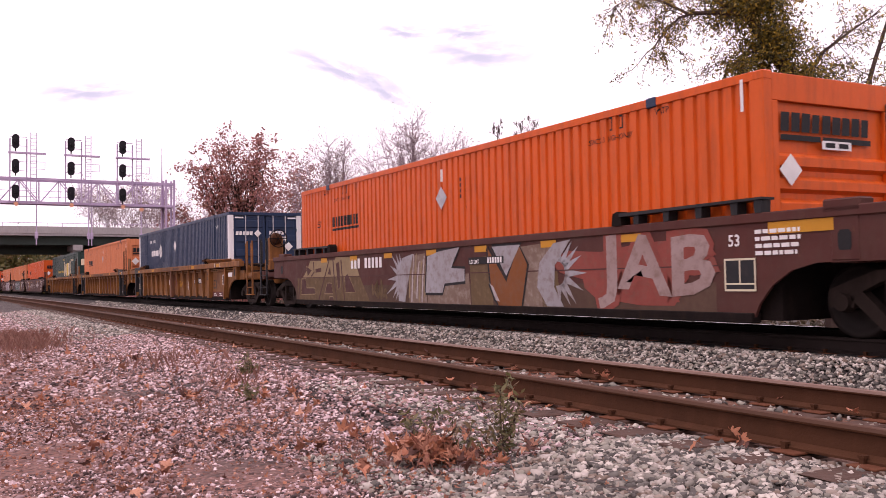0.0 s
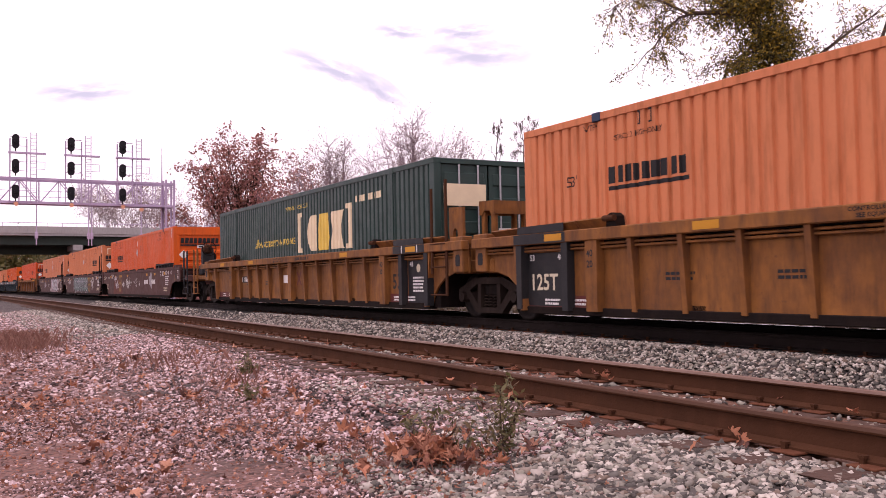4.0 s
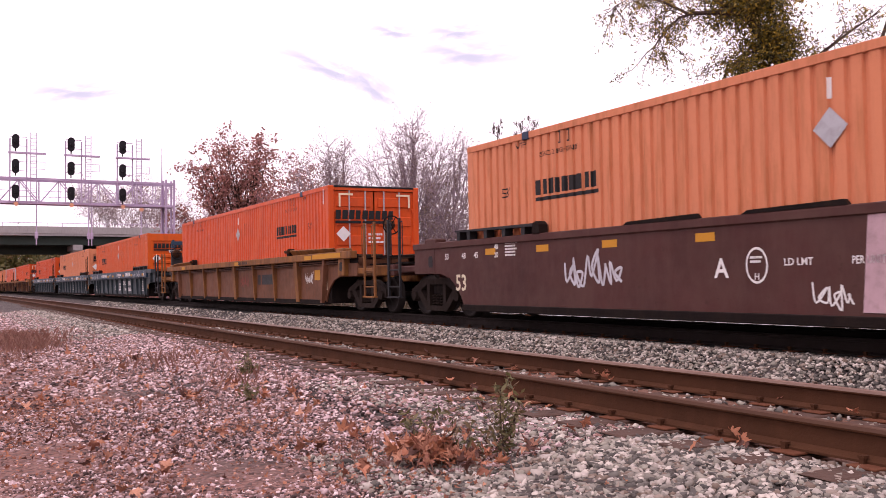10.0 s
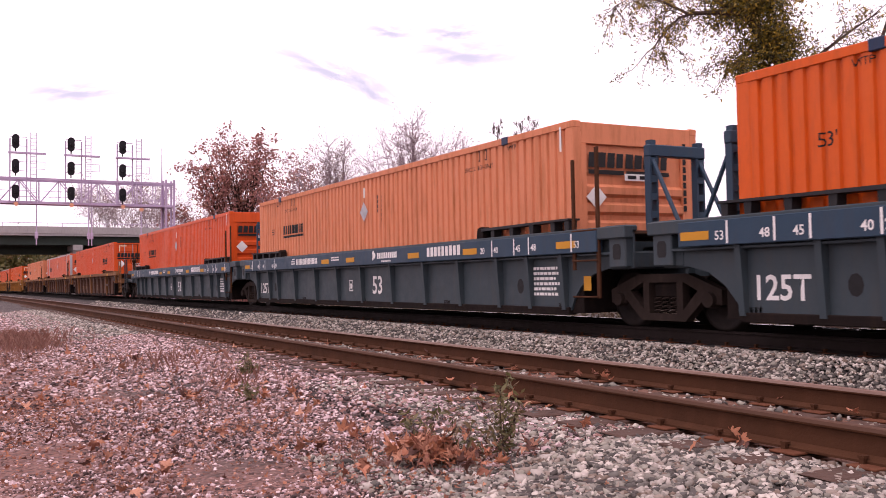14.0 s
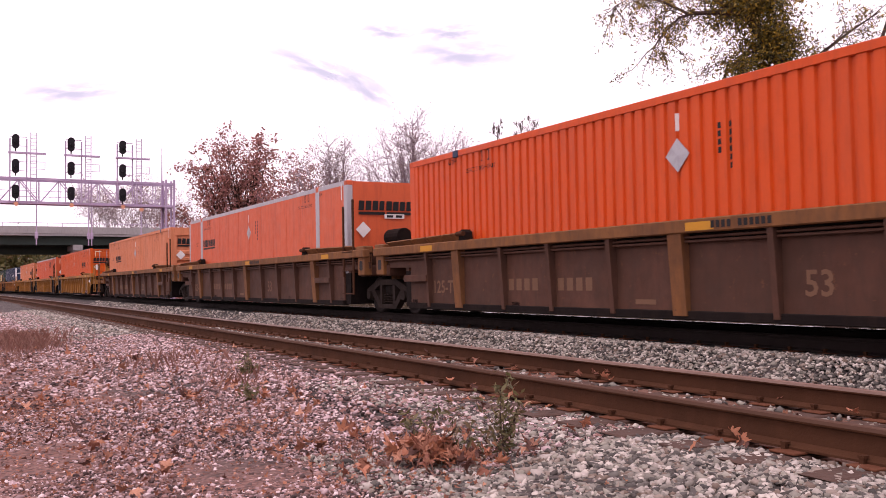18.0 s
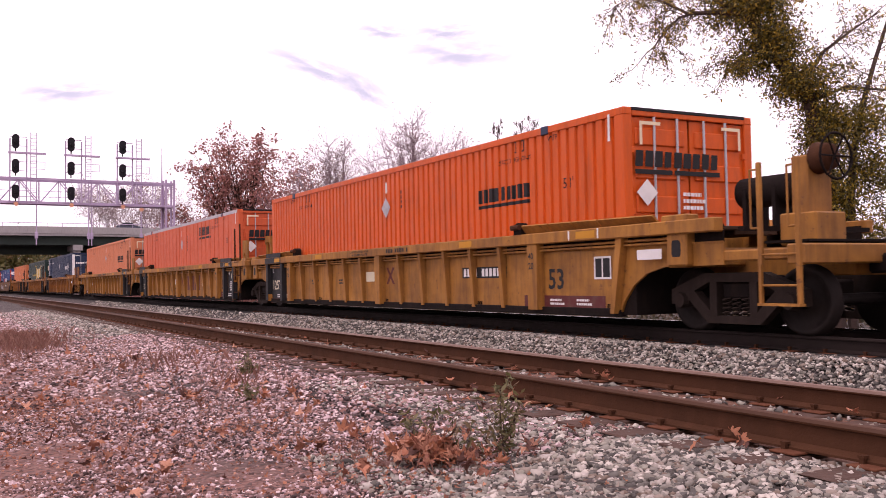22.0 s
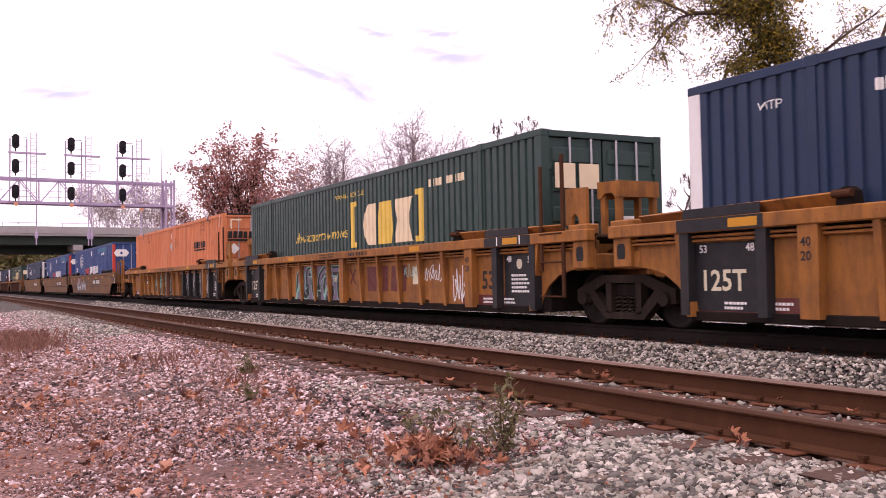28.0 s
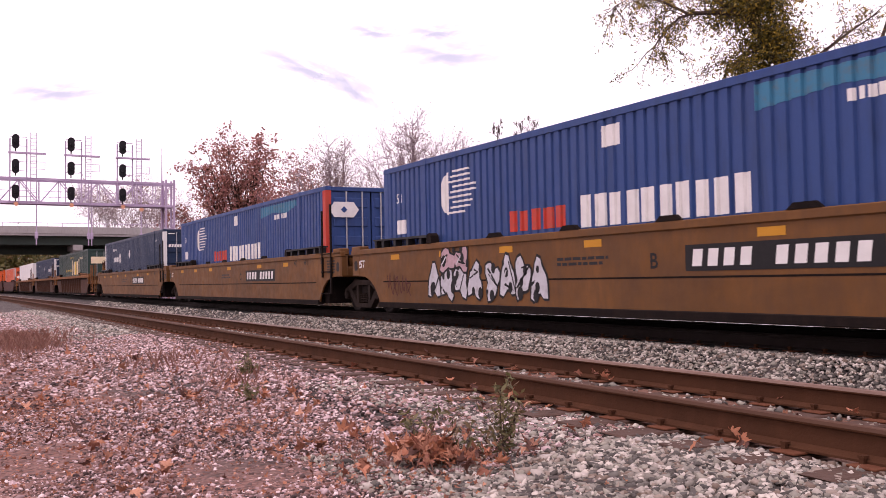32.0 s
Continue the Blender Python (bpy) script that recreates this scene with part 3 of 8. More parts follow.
            hang("header", share((*k, "head"), lambda: mesh_of(B(-0.06, 0.05, -CW + 0.16, CW - 0.16, CZ1 - 0.12, CZ1 - 0.01, bevel=0.01), "header", m)), c, turn)
            if "orange" in colour:
                hang("header_cap", share((*k, "cap"), lambda: mesh_of(B(-0.05, 0.06, -CW + 0.16, CW - 0.16, CZ1 - 0.045, CZ1 + 0.004, bevel=0.006), "header_cap", M["black_mark"])), c, turn)
        else:
            wall = hang("end_wall", share((*k, "end"), lambda: end_mesh(m, style)), c, turn)
            if style == "ribbed":
                front_frame(c, k, m, wall)
        hang("end_sill", share((*k, "sill"), lambda: mesh_of(B(-0.08, 0.045, -CW + 0.16, CW - 0.16, CZ0 + 0.02, CZ0 + 0.18, bevel=0.01), "end_sill", m)), c, turn)
    return c


def door_mesh(y, m):
    bm = bmesh.new()
    a, b = sorted((y * 0.02, y * 1.14))
    box(bm, -0.03, 0.0, a, b, CZ0 + 0.2, CZ1 - 0.13)
    return mesh_of(bm, "door", m)


def door_panel_mesh(y, m):
    a, b = sorted((y * 0.02, y * 1.14))
    return mesh_of(B(-0.01, 0.03, a + 0.08, b - 0.08, 0.0, 0.26, bevel=0.02), "door_panel", m)


def end_mesh(m, style):
    return mesh_of(B(-0.04, -0.02 if style == "ribbed" else 0.03, -CW + 0.15, CW - 0.15, CZ0 + 0.15, CZ1 - 0.05), "end_wall", m)


def end_rib(m):
    """One deep level rib of the front wall."""
    bm = bmesh.new()
    a = [(-0.02, 0.0), (0.045, 0.05), (0.045, 0.16), (-0.02, 0.21)]
    v = [[bm.verts.new((x, yy, zz)) for x, zz in a] for yy in (-CW + 0.26, CW - 0.34)]
    for j in range(3):
        bm.faces.new((v[0][j], v[1][j], v[1][j + 1], v[0][j + 1]))
    bmesh.ops.recalc_face_normals(bm, faces=bm.faces)
    return mesh_of(bm, "rib", m)


def front_frame(c, k, m, wall):
    hang("header_board", share((*k, "hb"), lambda: mesh_of(B(-0.02, 0.045, -CW + 0.15, CW - 0.15, CZ1 - 0.36, CZ1 - 0.02, bevel=0.008), "header_board", m)), wall)
    hang("frame_stile", share((*k, "fa"), lambda: mesh_of(B(-0.02, 0.045, -CW + 0.15, -CW + 0.26, CZ0 + 0.15, CZ1 - 0.36, bevel=0.008), "frame_stile", m)), wall)
    hang("frame_stile", share((*k, "fb"), lambda: mesh_of(B(-0.02, 0.045, CW - 0.34, CW - 0.15, CZ0 + 0.15, CZ1 - 0.36, bevel=0.008), "frame_stile", m)), wall)
    for i in range(6):
        hang("rib", share((*k, "er"), lambda: end_rib(m)), wall, pose(0, 0, 0.60 + i * 0.285))


# ---------------------------------------------------------------- well cars
CHORD = 1.48


def well_car(style, body, label, front_end, rear_end, chord=None):
    """One well of a container car; front_end and rear_end: 'joint' where it shares a truck, 'coupler' at a car's end."""
    car = thing("well_car", label, "railcar", "train cars")
    m, cm = M[body], M[chord or body]
    ef = {"joint": 9.5, "coupler": 10.0}
    xf, xr = ef[front_end], -ef[rear_end]
    inset = 1.47 if style == "smooth" else 1.36
    outline = [(-7.98, 0.20), (7.98, 0.20), (8.08, 0.40), (8.28, 0.62), (8.56, 0.79), (8.9, 0.87), (xf, 0.88), (xf, 1.36), (xr, 1.36), (xr, 0.88), (-8.9, 0.87), (-8.56, 0.79), (-8.28, 0.62), (-8.08, 0.40)]
    if body == "grey_brown" and style == "posts":
        outline = [(-7.98, 0.20), (7.98, 0.20), (7.98, 1.02), (xf, 1.04), (xf, 1.36), (xr, 1.36), (xr, 1.04), (-7.98, 1.02)]
    for s in (-1, 1):
        a, b = sorted((s * inset, s * (inset - 0.04)))
        if style in ("ribs", "posts"):
            low = [(x, min(z, 1.165)) for x, z in outline]
            part("side_plate", S(low, a, b), m, car)
            part("plate_lip", B(xr + 0.02, xf - 0.02, *sorted((s * 1.375, s * 1.325)), 1.165, 1.185), m, car)
            # the recess's shade, along with grime, is put into this near-black web
            part("upper_web", B(xr + 0.02, xf - 0.02, *sorted((s * 1.325, s * 1.312)), 1.17, 1.40), M["grime_steel"], car, "recessed upper web, grime and shade in its colour")
        else:
            part("side_plate", S(outline, a, b), m, car)
        a, b = sorted((s * 1.53, s * 1.36))
        if style == "smooth":
            part("top_chord", B(xr - 0.02, xf + 0.02, *sorted((s * 1.50, s * 1.38)), 1.36, CHORD, bevel=0.012), cm, car)
        else:
            part("top_chord", B(xr - 0.02, xf + 0.02, a, b, 1.30, CHORD, bevel=0.015), cm, car)
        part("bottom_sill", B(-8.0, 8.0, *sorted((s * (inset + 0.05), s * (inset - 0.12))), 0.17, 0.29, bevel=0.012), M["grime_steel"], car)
        for x in (-1, 1):
            # container guide above the chord near each end, in lengths with gaps between them
            gm = M["charcoal"] if style in ("smooth", "blue") else cm
            if style in ("smooth", "blue") and s < 0:
                part("container_guide", S([(x * 5.62, 1.600), (x * 8.2, 1.635), (x * 8.2, 1.665), (x * 5.62, 1.650)], -1.53, -1.30), gm, car)
                for gx in (5.95, 6.55, 7.15, 7.75, 8.12):
                    part("guide_lug", S([(x * gx - 0.05, CHORD), (x * gx + 0.05, CHORD), (x * gx + 0.06, 1.63), (x * gx - 0.06, 1.63)], -1.50, -1.34), gm, car)
            else:
                cuts = (5.65, 6.42, 7.05, 7.68, 8.9) if style in ("ribs", "posts") else (5.65, 6.9, 8.15)
                for c0, c1 in zip(cuts, cuts[1:]):
                    x0, x1 = sorted((x * c0, x * (c1 - 0.035)))
                    h0, h1 = (1.635 - 0.014 * (abs(q) - 5.65) for q in (x0, x1))
                    g = bmesh.new()
                    v = [g.verts.new(p) for p in ((x0, s * 1.40, CHORD - 0.002), (x1, s * 1.40, CHORD - 0.002), (x1, s * 1.51, h1 - 0.02), (x0, s * 1.51, h0 - 0.02),
                                                  (x0, s * 1.36, CHORD - 0.002), (x1, s * 1.36, CHORD - 0.002), (x1, s * 1.48, h1), (x0, s * 1.48, h0))]
                    for q in ((0, 1, 2, 3), (7, 6, 5, 4), (3, 2, 6, 7), (0, 3, 7, 4), (1, 5, 6, 2)):
                        g.faces.new([v[i] for i in q])
                    bmesh.ops.recalc_face_normals(g, faces=g.faces)
                    part("container_guide", g, gm, car)
            if s < 0:
                part("guide_bracket", S([(x * 5.55 - 0.11, CHORD), (x * 5.55 + 0.11, CHORD), (x * 5.55 + 0.09, 1.63), (x * 5.55 + 0.02, 1.68), (x * 5.55 - 0.08, 1.65)], -1.52, -1.34), M["grime_steel"], car)
                if style in ("ribs", "posts"):
                    part("guide_pin", R((x * 5.55 - 0.12, -1.545, 1.60), (x * 5.55 + 0.12, -1.545, 1.60), 0.045, sides=10), M["rail_rust"], car)
                    # sloping stiffener along the edge of the wheel arch
                    if body != "grey_brown":
                        part("arch_rib", S([(x * 7.90, 0.22), (x * 7.99, 0.22), (x * 8.19, 1.31), (x * 8.06, 1.31)], -1.49, -1.362), m, car)
        if style in ("ribs", "blue"):
            spots = [-5.19 + 1.01 * i for i in range(11)] if style == "ribs" else [-7.95, -6.78, -6.0, -4.55, -2.95, -1.45, 0.02, 1.64, 3.19, 4.62, 6.0, 6.95, 7.9]
            for x in spots:
                key = ("rib", style, body, s)
                rim = [(-0.045, 0.25), (0.045, 0.25), (0.045, 1.31), (-0.045, 1.31)]
                me = share(key, lambda: wedge_rib(rim, s, m))
                hang("rib", me, car, pose(x, 0, 0))
        if style == "posts":
            single = front_end == rear_end == "coupler"
            spots = (-8.3, -6.15, -4.05, -2.07, 0.0, 2.1, 4.07, 6.04, 8.15) if single else (-7.08, -5.87, -4.3, -2.87, -1.34, 0.05, 1.65, 3.17, 4.68, 6.13, 7.26)
            for x in [q for q in spots if abs(q) < 7.9]:
                wide = x in (-5.87, 0.05, 6.13, 6.04, 0.0)
                key = ("post", wide, body, s, single)
                w = 0.13 if wide else 0.045
                rim = [(-w, 0.22), (w, 0.22), (w, 1.31), (-w, 1.31)]
                me = share(key, lambda: wedge_rib(rim, s, cm if wide or single else m, "post"))
                hang("post", me, car, pose(x, 0, 0))
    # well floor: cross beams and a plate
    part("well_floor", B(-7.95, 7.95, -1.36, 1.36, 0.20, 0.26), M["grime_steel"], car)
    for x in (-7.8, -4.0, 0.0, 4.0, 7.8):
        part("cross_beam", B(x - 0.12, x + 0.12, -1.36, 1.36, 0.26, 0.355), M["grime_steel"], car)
    # both ends
    for s, kind in ((1, front_end), (-1, rear_end)):
        turn = pose(0, 0, 0, 0, 0, 0 if s > 0 else 180)
        end_of_well(car, style, m, cm, kind, turn, body)
    return car


def wedge_rib(rim, s, m, name="rib"):
    """An upright stiffener, deeper at the top than at the foot."""
    bm = S(rim, *sorted((s * 1.345, s * 1.505)))
    for v in bm.verts:
        if abs(v.co.y) > 1.45 and v.co.z < 0.5:
            v.co.y = s * 1.43
    return mesh_of(bm, name, m)


def end_of_well(car, style, m, cm, kind, turn, body):
    def put(name, key, make, label=""):
        me = share((name, key, body, kind, style), make)
        return hang(name, me, car, turn, label)

    put("end_bulkhead", 0, lambda: mesh_of(boxes([(8.16, 8.30, -1.32, 1.32, 0.95, 1.40), (8.30, 8.42, -1.0, -0.8, 0.95, 1.40), (8.30, 8.42, 0.8, 1.0, 0.95, 1.40)]), "end_bulkhead", m))
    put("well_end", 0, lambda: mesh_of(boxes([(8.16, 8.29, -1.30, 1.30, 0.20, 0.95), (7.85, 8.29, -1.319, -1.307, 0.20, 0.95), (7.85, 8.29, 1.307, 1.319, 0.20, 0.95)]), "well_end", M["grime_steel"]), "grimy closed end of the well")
    put("end_deck", 0, lambda: mesh_of(boxes([(8.42, 9.45, -1.36, -0.42, 1.36, 1.41), (8.42, 9.45, 0.42, 1.36, 1.36, 1.41), (8.42, 9.3, -0.42, 0.42, 1.30, 1.38)], 0.008), "end_deck", M["deck_dirt"]))
    put("body_bolster", 0, lambda: mesh_of(boxes([(9.0, 9.4, -1.4, 1.4, 0.86, 1.12)], 0.03), "body_bolster", m))
    if style == "blue":
        x = 8.95 if kind == "joint" else 10.1
        for y in (-0.55, 0.40):
            rows = [(x, x + 0.12, y - 0.08, y - 0.05, 1.36, 2.6), (x, x + 0.12, y + 0.05, y + 0.08, 1.36, 2.6)] + [(x, x + 0.12, y - 0.05, y + 0.05, 1.36 + 0.27 * i, 1.46 + 0.27 * i) for i in range(6)]
            put("rack_post", y, lambda: mesh_of(boxes(rows), "rack_post", M["deep_blue"]))
        put("rack_beam", 0, lambda: mesh_of(boxes([(x - 0.01, x + 0.13, -0.64, 0.50, 2.56, 2.74)], 0.015), "rack_beam", M["deep_blue"]))
        if kind == "joint":
            put("rack_brace", 0, lambda: mesh_of(rods([((x + 0.1, -0.55, 2.5), (x + 0.7, -0.55, 1.4)), ((x + 0.1, 0.4, 2.5), (x + 0.7, 0.4, 1.4))], 0.035), "rack_brace", M["deep_blue"]))
    for y in (-1, 1):
        a, b = sorted((y * 1.28, y * 1.48))
        put("end_post", y, lambda: mesh_of(boxes([(9.10, 9.47, a, b, 0.88, 1.40), (9.02, 9.50, a - 0.02, b + 0.02, 1.40, 1.49 if style == "blue" else 1.56)], 0.02), "end_post", cm))
        put("slot", y, lambda: mesh_of(S([(9.22, 1.0), (9.35, 1.0), (9.37, 1.04), (9.37, 1.18), (9.34, 1.22), (9.23, 1.22), (9.2, 1.18), (9.2, 1.04)], a - 0.004, b + 0.004), "slot", M["black_mark"]), "dark slotted hole")
    if kind == "joint":
        put("joint_casting", 0, lambda: mesh_of(boxes([(8.5, 9.5, -0.34, 0.34, 0.72, 1.2), (9.3, 9.74, -0.2, 0.2, 0.7, 1.05), (9.2, 9.5, -0.5, 0.5, 0.9, 1.3)], 0.03), "joint_casting", cm))
        if style == "posts":
            put("air_reservoir", 0, lambda: mesh_of(R((8.55, -0.35, 1.80), (9.3, -0.35, 1.80), 0.2, sides=16), "air_reservoir", M["grime_steel"]))
            put("reservoir_bracket", 0, lambda: mesh_of(boxes([(8.7, 8.78, -0.5, -0.2, 1.38, 1.66), (9.06, 9.14, -0.5, -0.2, 1.38, 1.66)]), "reservoir_bracket", M["grime_steel"]))
        if style == "ribs":
            # portal over the shared joint, and a plate at the outer edge
            for y in (-0.5, 0.2):
                put("portal_leg", y, lambda: mesh_of(boxes([(8.62, 8.74, y - 0.04, y + 0.04, 1.38, 2.1), (8.98, 9.12, y - 0.04, y + 0.04, 1.2, 2.1)], 0.012), "portal_leg", cm))
            put("portal_beam", 0, lambda: mesh_of(S([(8.58, 2.02), (8.68, 2.02), (8.76, 2.1), (8.95, 2.1), (9.02, 2.02), (9.14, 2.02), (9.14, 2.28), (8.58, 2.30)], -0.56, 0.26), "portal_beam", cm))
            put("wing_plate", 0, lambda: mesh_of(S([(8.84, 1.56), (8.98, 1.56), (9.0, 1.68), (9.08, 1.74), (9.16, 1.68), (9.18, 1.56), (9.36, 1.56), (9.36, 2.12), (8.84, 2.14)], -1.40, -1.34), "wing_plate", cm))
    else:
        put("draft_sill", 0, lambda: mesh_of(boxes([(8.5, 11.1, -0.32, 0.32, 0.72, 1.08), (9.4, 11.2, -1.35, -1.2, 0.92, 1.06), (9.4, 11.2, 1.2, 1.35, 0.92, 1.06), (11.05, 11.3, -1.45, 1.45, 0.86, 1.1)], 0.02), "draft_sill", cm))
        put("crossover_walk", 0, lambda: mesh_of(boxes([(10.6, 11.25, -1.3, 1.3, 1.12, 1.15), (10.1, 10.2, -1.2, 1.2, 1.30, 1.36)]), "crossover_walk", M["grime_steel"]))
        put("coupler", 0, lambda: mesh_of(boxes([(11.1, 11.5, -0.09, 0.09, 0.74, 0.98), (11.45, 11.74, -0.16, 0.13, 0.66, 1.06)], 0.03), "coupler", M["grime_steel"]))
        put("air_hose", 0, lambda: mesh_of(rods([((11.2, 0.4, 0.8), (11.45, 0.42, 0.5)), ((11.45, 0.42, 0.5), (11.72, 0.2, 0.42))], 0.025), "air_hose", M["black_mark"]))
        for y in (-1, 1):
            # corner ladder: two tall stiles, rungs and a sill step
            yy = y * 1.47
            lm = M["charcoal"] if style in ("blue", "smooth") and body != "tan" else cm
            put("stile", ("a", y), lambda: mesh_of(B(10.67, 10.73, yy - 0.025, yy + 0.025, 0.86, 2.08, bevel=0.006), "stile", lm))
            put("stile", ("b", y), lambda: mesh_of(B(11.22, 11.28, yy - 0.025, yy + 0.025, 0.40, 2.08, bevel=0.006), "stile", lm))
            for gx in (10.56, 11.11):
                put("grab_iron", (y, gx), lambda: mesh_of(rods([((gx, yy, 1.30), (gx, yy, 2.0)), ((gx, yy, 2.0), (gx + 0.12, yy, 2.0)), ((gx, yy, 1.30), (gx + 0.12, yy, 1.30))], 0.013), "grab_iron", lm))
            for z in (0.62, 0.98):
                put("rung", (y, z), lambda: mesh_of(R((10.69, yy, z), (11.25, yy, z), 0.014, sides=6), "rung", lm))
            put("sill_step", y, lambda: mesh_of(boxes([(10.67, 10.71, yy - 0.02, yy + 0.02, 0.40, 0.9), (10.67, 11.28, yy - 0.05, yy + 0.05, 0.38, 0.41)]), "sill_step", lm))


def side_ladder(car, m):
    """Tall grab irons at the well's shared end."""
    y = -1.50
    part("ladder", boxes([(8.28, 8.34, y - 0.02, y + 0.02, 0.86, 2.55), (8.86, 8.93, y - 0.02, y + 0.02, 0.44, 2.68)], 0.006), m, car)
    for z in (0.46, 1.0, 1.45):
        part("rung", R((8.3, y - 0.03, z), (8.9, y - 0.03, z), 0.014, sides=6), m, car)
    part("grab_iron", rods([((8.36, y - 0.03, 1.55), (8.36, y - 0.03, 2.5)), ((8.36, y - 0.03, 2.5), (8.3, y, 2.5))], 0.012), m, car)


def ring_wheel(x, y, z, r):
    """A spoked hand wheel that faces along the train."""
    w = bmesh.new()
    for i in range(20):
        a, b = 2 * math.pi * i / 20, 2 * math.pi * (i + 1) / 20
        rod(w, (x, y + r * math.cos(a), z + r * math.sin(a)), (x, y + r * math.cos(b), z + r * math.sin(b)), 0.016, sides=6)
    for i in range(6):
        a = 2 * math.pi * i / 6
        rod(w, (x - 0.02, y, z), (x, y + r * math.cos(a), z + r * math.sin(a)), 0.012, sides=5)
    return w


def low_brake_gear(car, m):
    """Hand wheel low at the deck's edge under an angled bracket."""
    part("bracket_post", B(9.86, 9.98, -1.12, -1.0, 1.36, 2.06, bevel=0.01), m, car)
    part("bracket_arm", B(9.42, 9.98, -1.13, -0.99, 2.06, 2.18, bevel=0.01), m, car)
    part("gear_box", R((10.02, -1.05, 1.60), (10.16, -1.05, 1.60), 0.13, 0.11, 14), M["grime_steel"], car, smooth=True)
    part("hand_wheel", ring_wheel(10.2, -1.05, 1.60, 0.21), M["grime_steel"], car)
    part("end_cylinder", R((10.3, -0.2, 1.55), (11.0, -0.2, 1.55), 0.16, sides=14), m, car, smooth=True)


def slim_brake_gear(car, m):
    """A slim stand with a small hand wheel close to the load."""
    part("brake_stand", B(10.0, 10.09, -0.62, -0.48, 1.1, 2.22, bevel=0.01), m, car)
    part("gear_box", R((10.09, -0.55, 2.08), (10.2, -0.55, 2.08), 0.13, 0.11, 14), m, car, smooth=True)
    part("hand_wheel", ring_wheel(10.24, -0.55, 2.08, 0.22), M["grime_steel"], car)
    part("air_reservoir", R((10.35, 0.2, 1.42), (11.0, 0.2, 1.42), 0.17, sides=14), m, car, smooth=True)


def brake_gear(car, m):
    """Air reservoir, brake stand and hand wheel on a car's end."""
    part("air_reservoir", R((9.35, -0.25, 1.86), (10.25, -0.25, 1.86), 0.21, sides=16), M["grime_steel"], car, smooth=True)
    for x in (9.5, 10.0):
        part("reservoir_strap", B(x, x + 0.06, -0.47, -0.03, 1.36, 1.9), M["grime_steel"], car)
    part("brake_stand", boxes([(10.55, 10.8, -0.75, -0.3, 1.1, 2.2), (10.4, 10.95, -0.8, -0.25, 1.1, 1.5)], 0.02), m, car)
    part("gear_box", R((10.8, -0.55, 2.16), (11.0, -0.55, 2.16), 0.2, 0.16, 14), M["rail_rust"], car, smooth=True)
    part("hand_wheel", ring_wheel(11.06, -0.55, 2.16, 0.28), M["grime_steel"], car)


# ---------------------------------------------------------------- trucks
def wheel_mesh(s):
    """A cast wheel with flange, tread, dished web and hub."""
    prof = [(0.10, -0.02), (0.445, -0.07), (0.45, -0.055), (0.425, -0.04), (0.42, 0.06), (0.36, 0.065), (0.34, 0.03), (0.20, 0.02), (0.13, 0.07), (0.10, 0.08)]
    verts, faces, n = [], [], 28
    for r, y in prof:
        for i in range(n):
            a = 2 * math.pi * i / n
            verts.append((r * math.cos(a), s * (GAUGE + y), r * math.sin(a)))
    for j in range(len(prof) - 1):
        for i in range(n):
            k = (i + 1) % n
            f = (j * n + i, j * n + k, (j + 1) * n + k, (j + 1) * n + i)
            faces.append(f if s > 0 else f[::-1])
    return pydata("wheel", verts, faces, M["wheel_steel"], True)


def truck_frame(s):
    """Cast side frame: arched top bar, sloping bottom bar, pockets for springs."""
    bm = bmesh.new()
    y0, y1 = sorted((s * 0.92, s * 1.06))
    slab(bm, [(-1.12, 0.36), (-0.80, 0.36), (-0.78, 0.50), (-0.42, 0.66), (0.42, 0.66), (0.78, 0.50), (0.80, 0.36), (1.12, 0.36), (1.12, 0.56), (0.9, 0.64), (0.5, 0.78), (-0.5, 0.78), (-0.9, 0.64), (-1.12, 0.56)], y0, y1)
    slab(bm, [(-0.86, 0.48), (-0.68, 0.54), (-0.34, 0.22), (0.34, 0.22), (0.68, 0.54), (0.86, 0.48), (0.44, 0.12), (-0.44, 0.12)], y0, y1)
    for x in (-0.34, 0.34):
        box(bm, x - 0.06, x + 0.06, y0, y1, 0.2, 0.68)
    return mesh_of(bm, "side_frame", M["truck_cast"])


def truck():
    t = thing("rail_truck", "grimy cast steel two-axle truck under the well cars", "truck", "train trucks")
    for s in (-1, 1):
        hang("side_frame", share(("tf", s), lambda: truck_frame(s)), t)
        for x in (-0.16, 0.0, 0.16):
            sp = share("spring", lambda: spring_mesh())
            hang("spring", sp, t, pose(x, s * 0.99, 0.22))
        for x in (-0.92, 0.92):
            hang("bearing_cap", share(("cap", s), lambda: mesh_of(R((0, s * 0.98, 0), (0, s * 1.12, 0), 0.12, 0.10, 12), "bearing_cap", M["truck_cast"])), t, pose(x, 0, 0.42))
    hang("bolster", share("bol", lambda: mesh_of(boxes([(-0.24, 0.24, -1.0, 1.0, 0.44, 0.66), (-0.2, 0.2, -0.35, 0.35, 0.66, 0.74)], 0.03), "bolster", M["grime_steel"])), t)
    for x in (-0.92, 0.92):
        ws = hang("wheelset", share("axle", lambda: mesh_of(R((0, -1.0, 0), (0, 1.0, 0), 0.075, sides=12), "wheelset", M["wheel_steel"])), t, pose(x, 0, 0.42))
        for s in (-1, 1):
            hang("wheel", share(("wheel", s), lambda: wheel_mesh(s)), ws)
        wheels.append(ws)
    return t


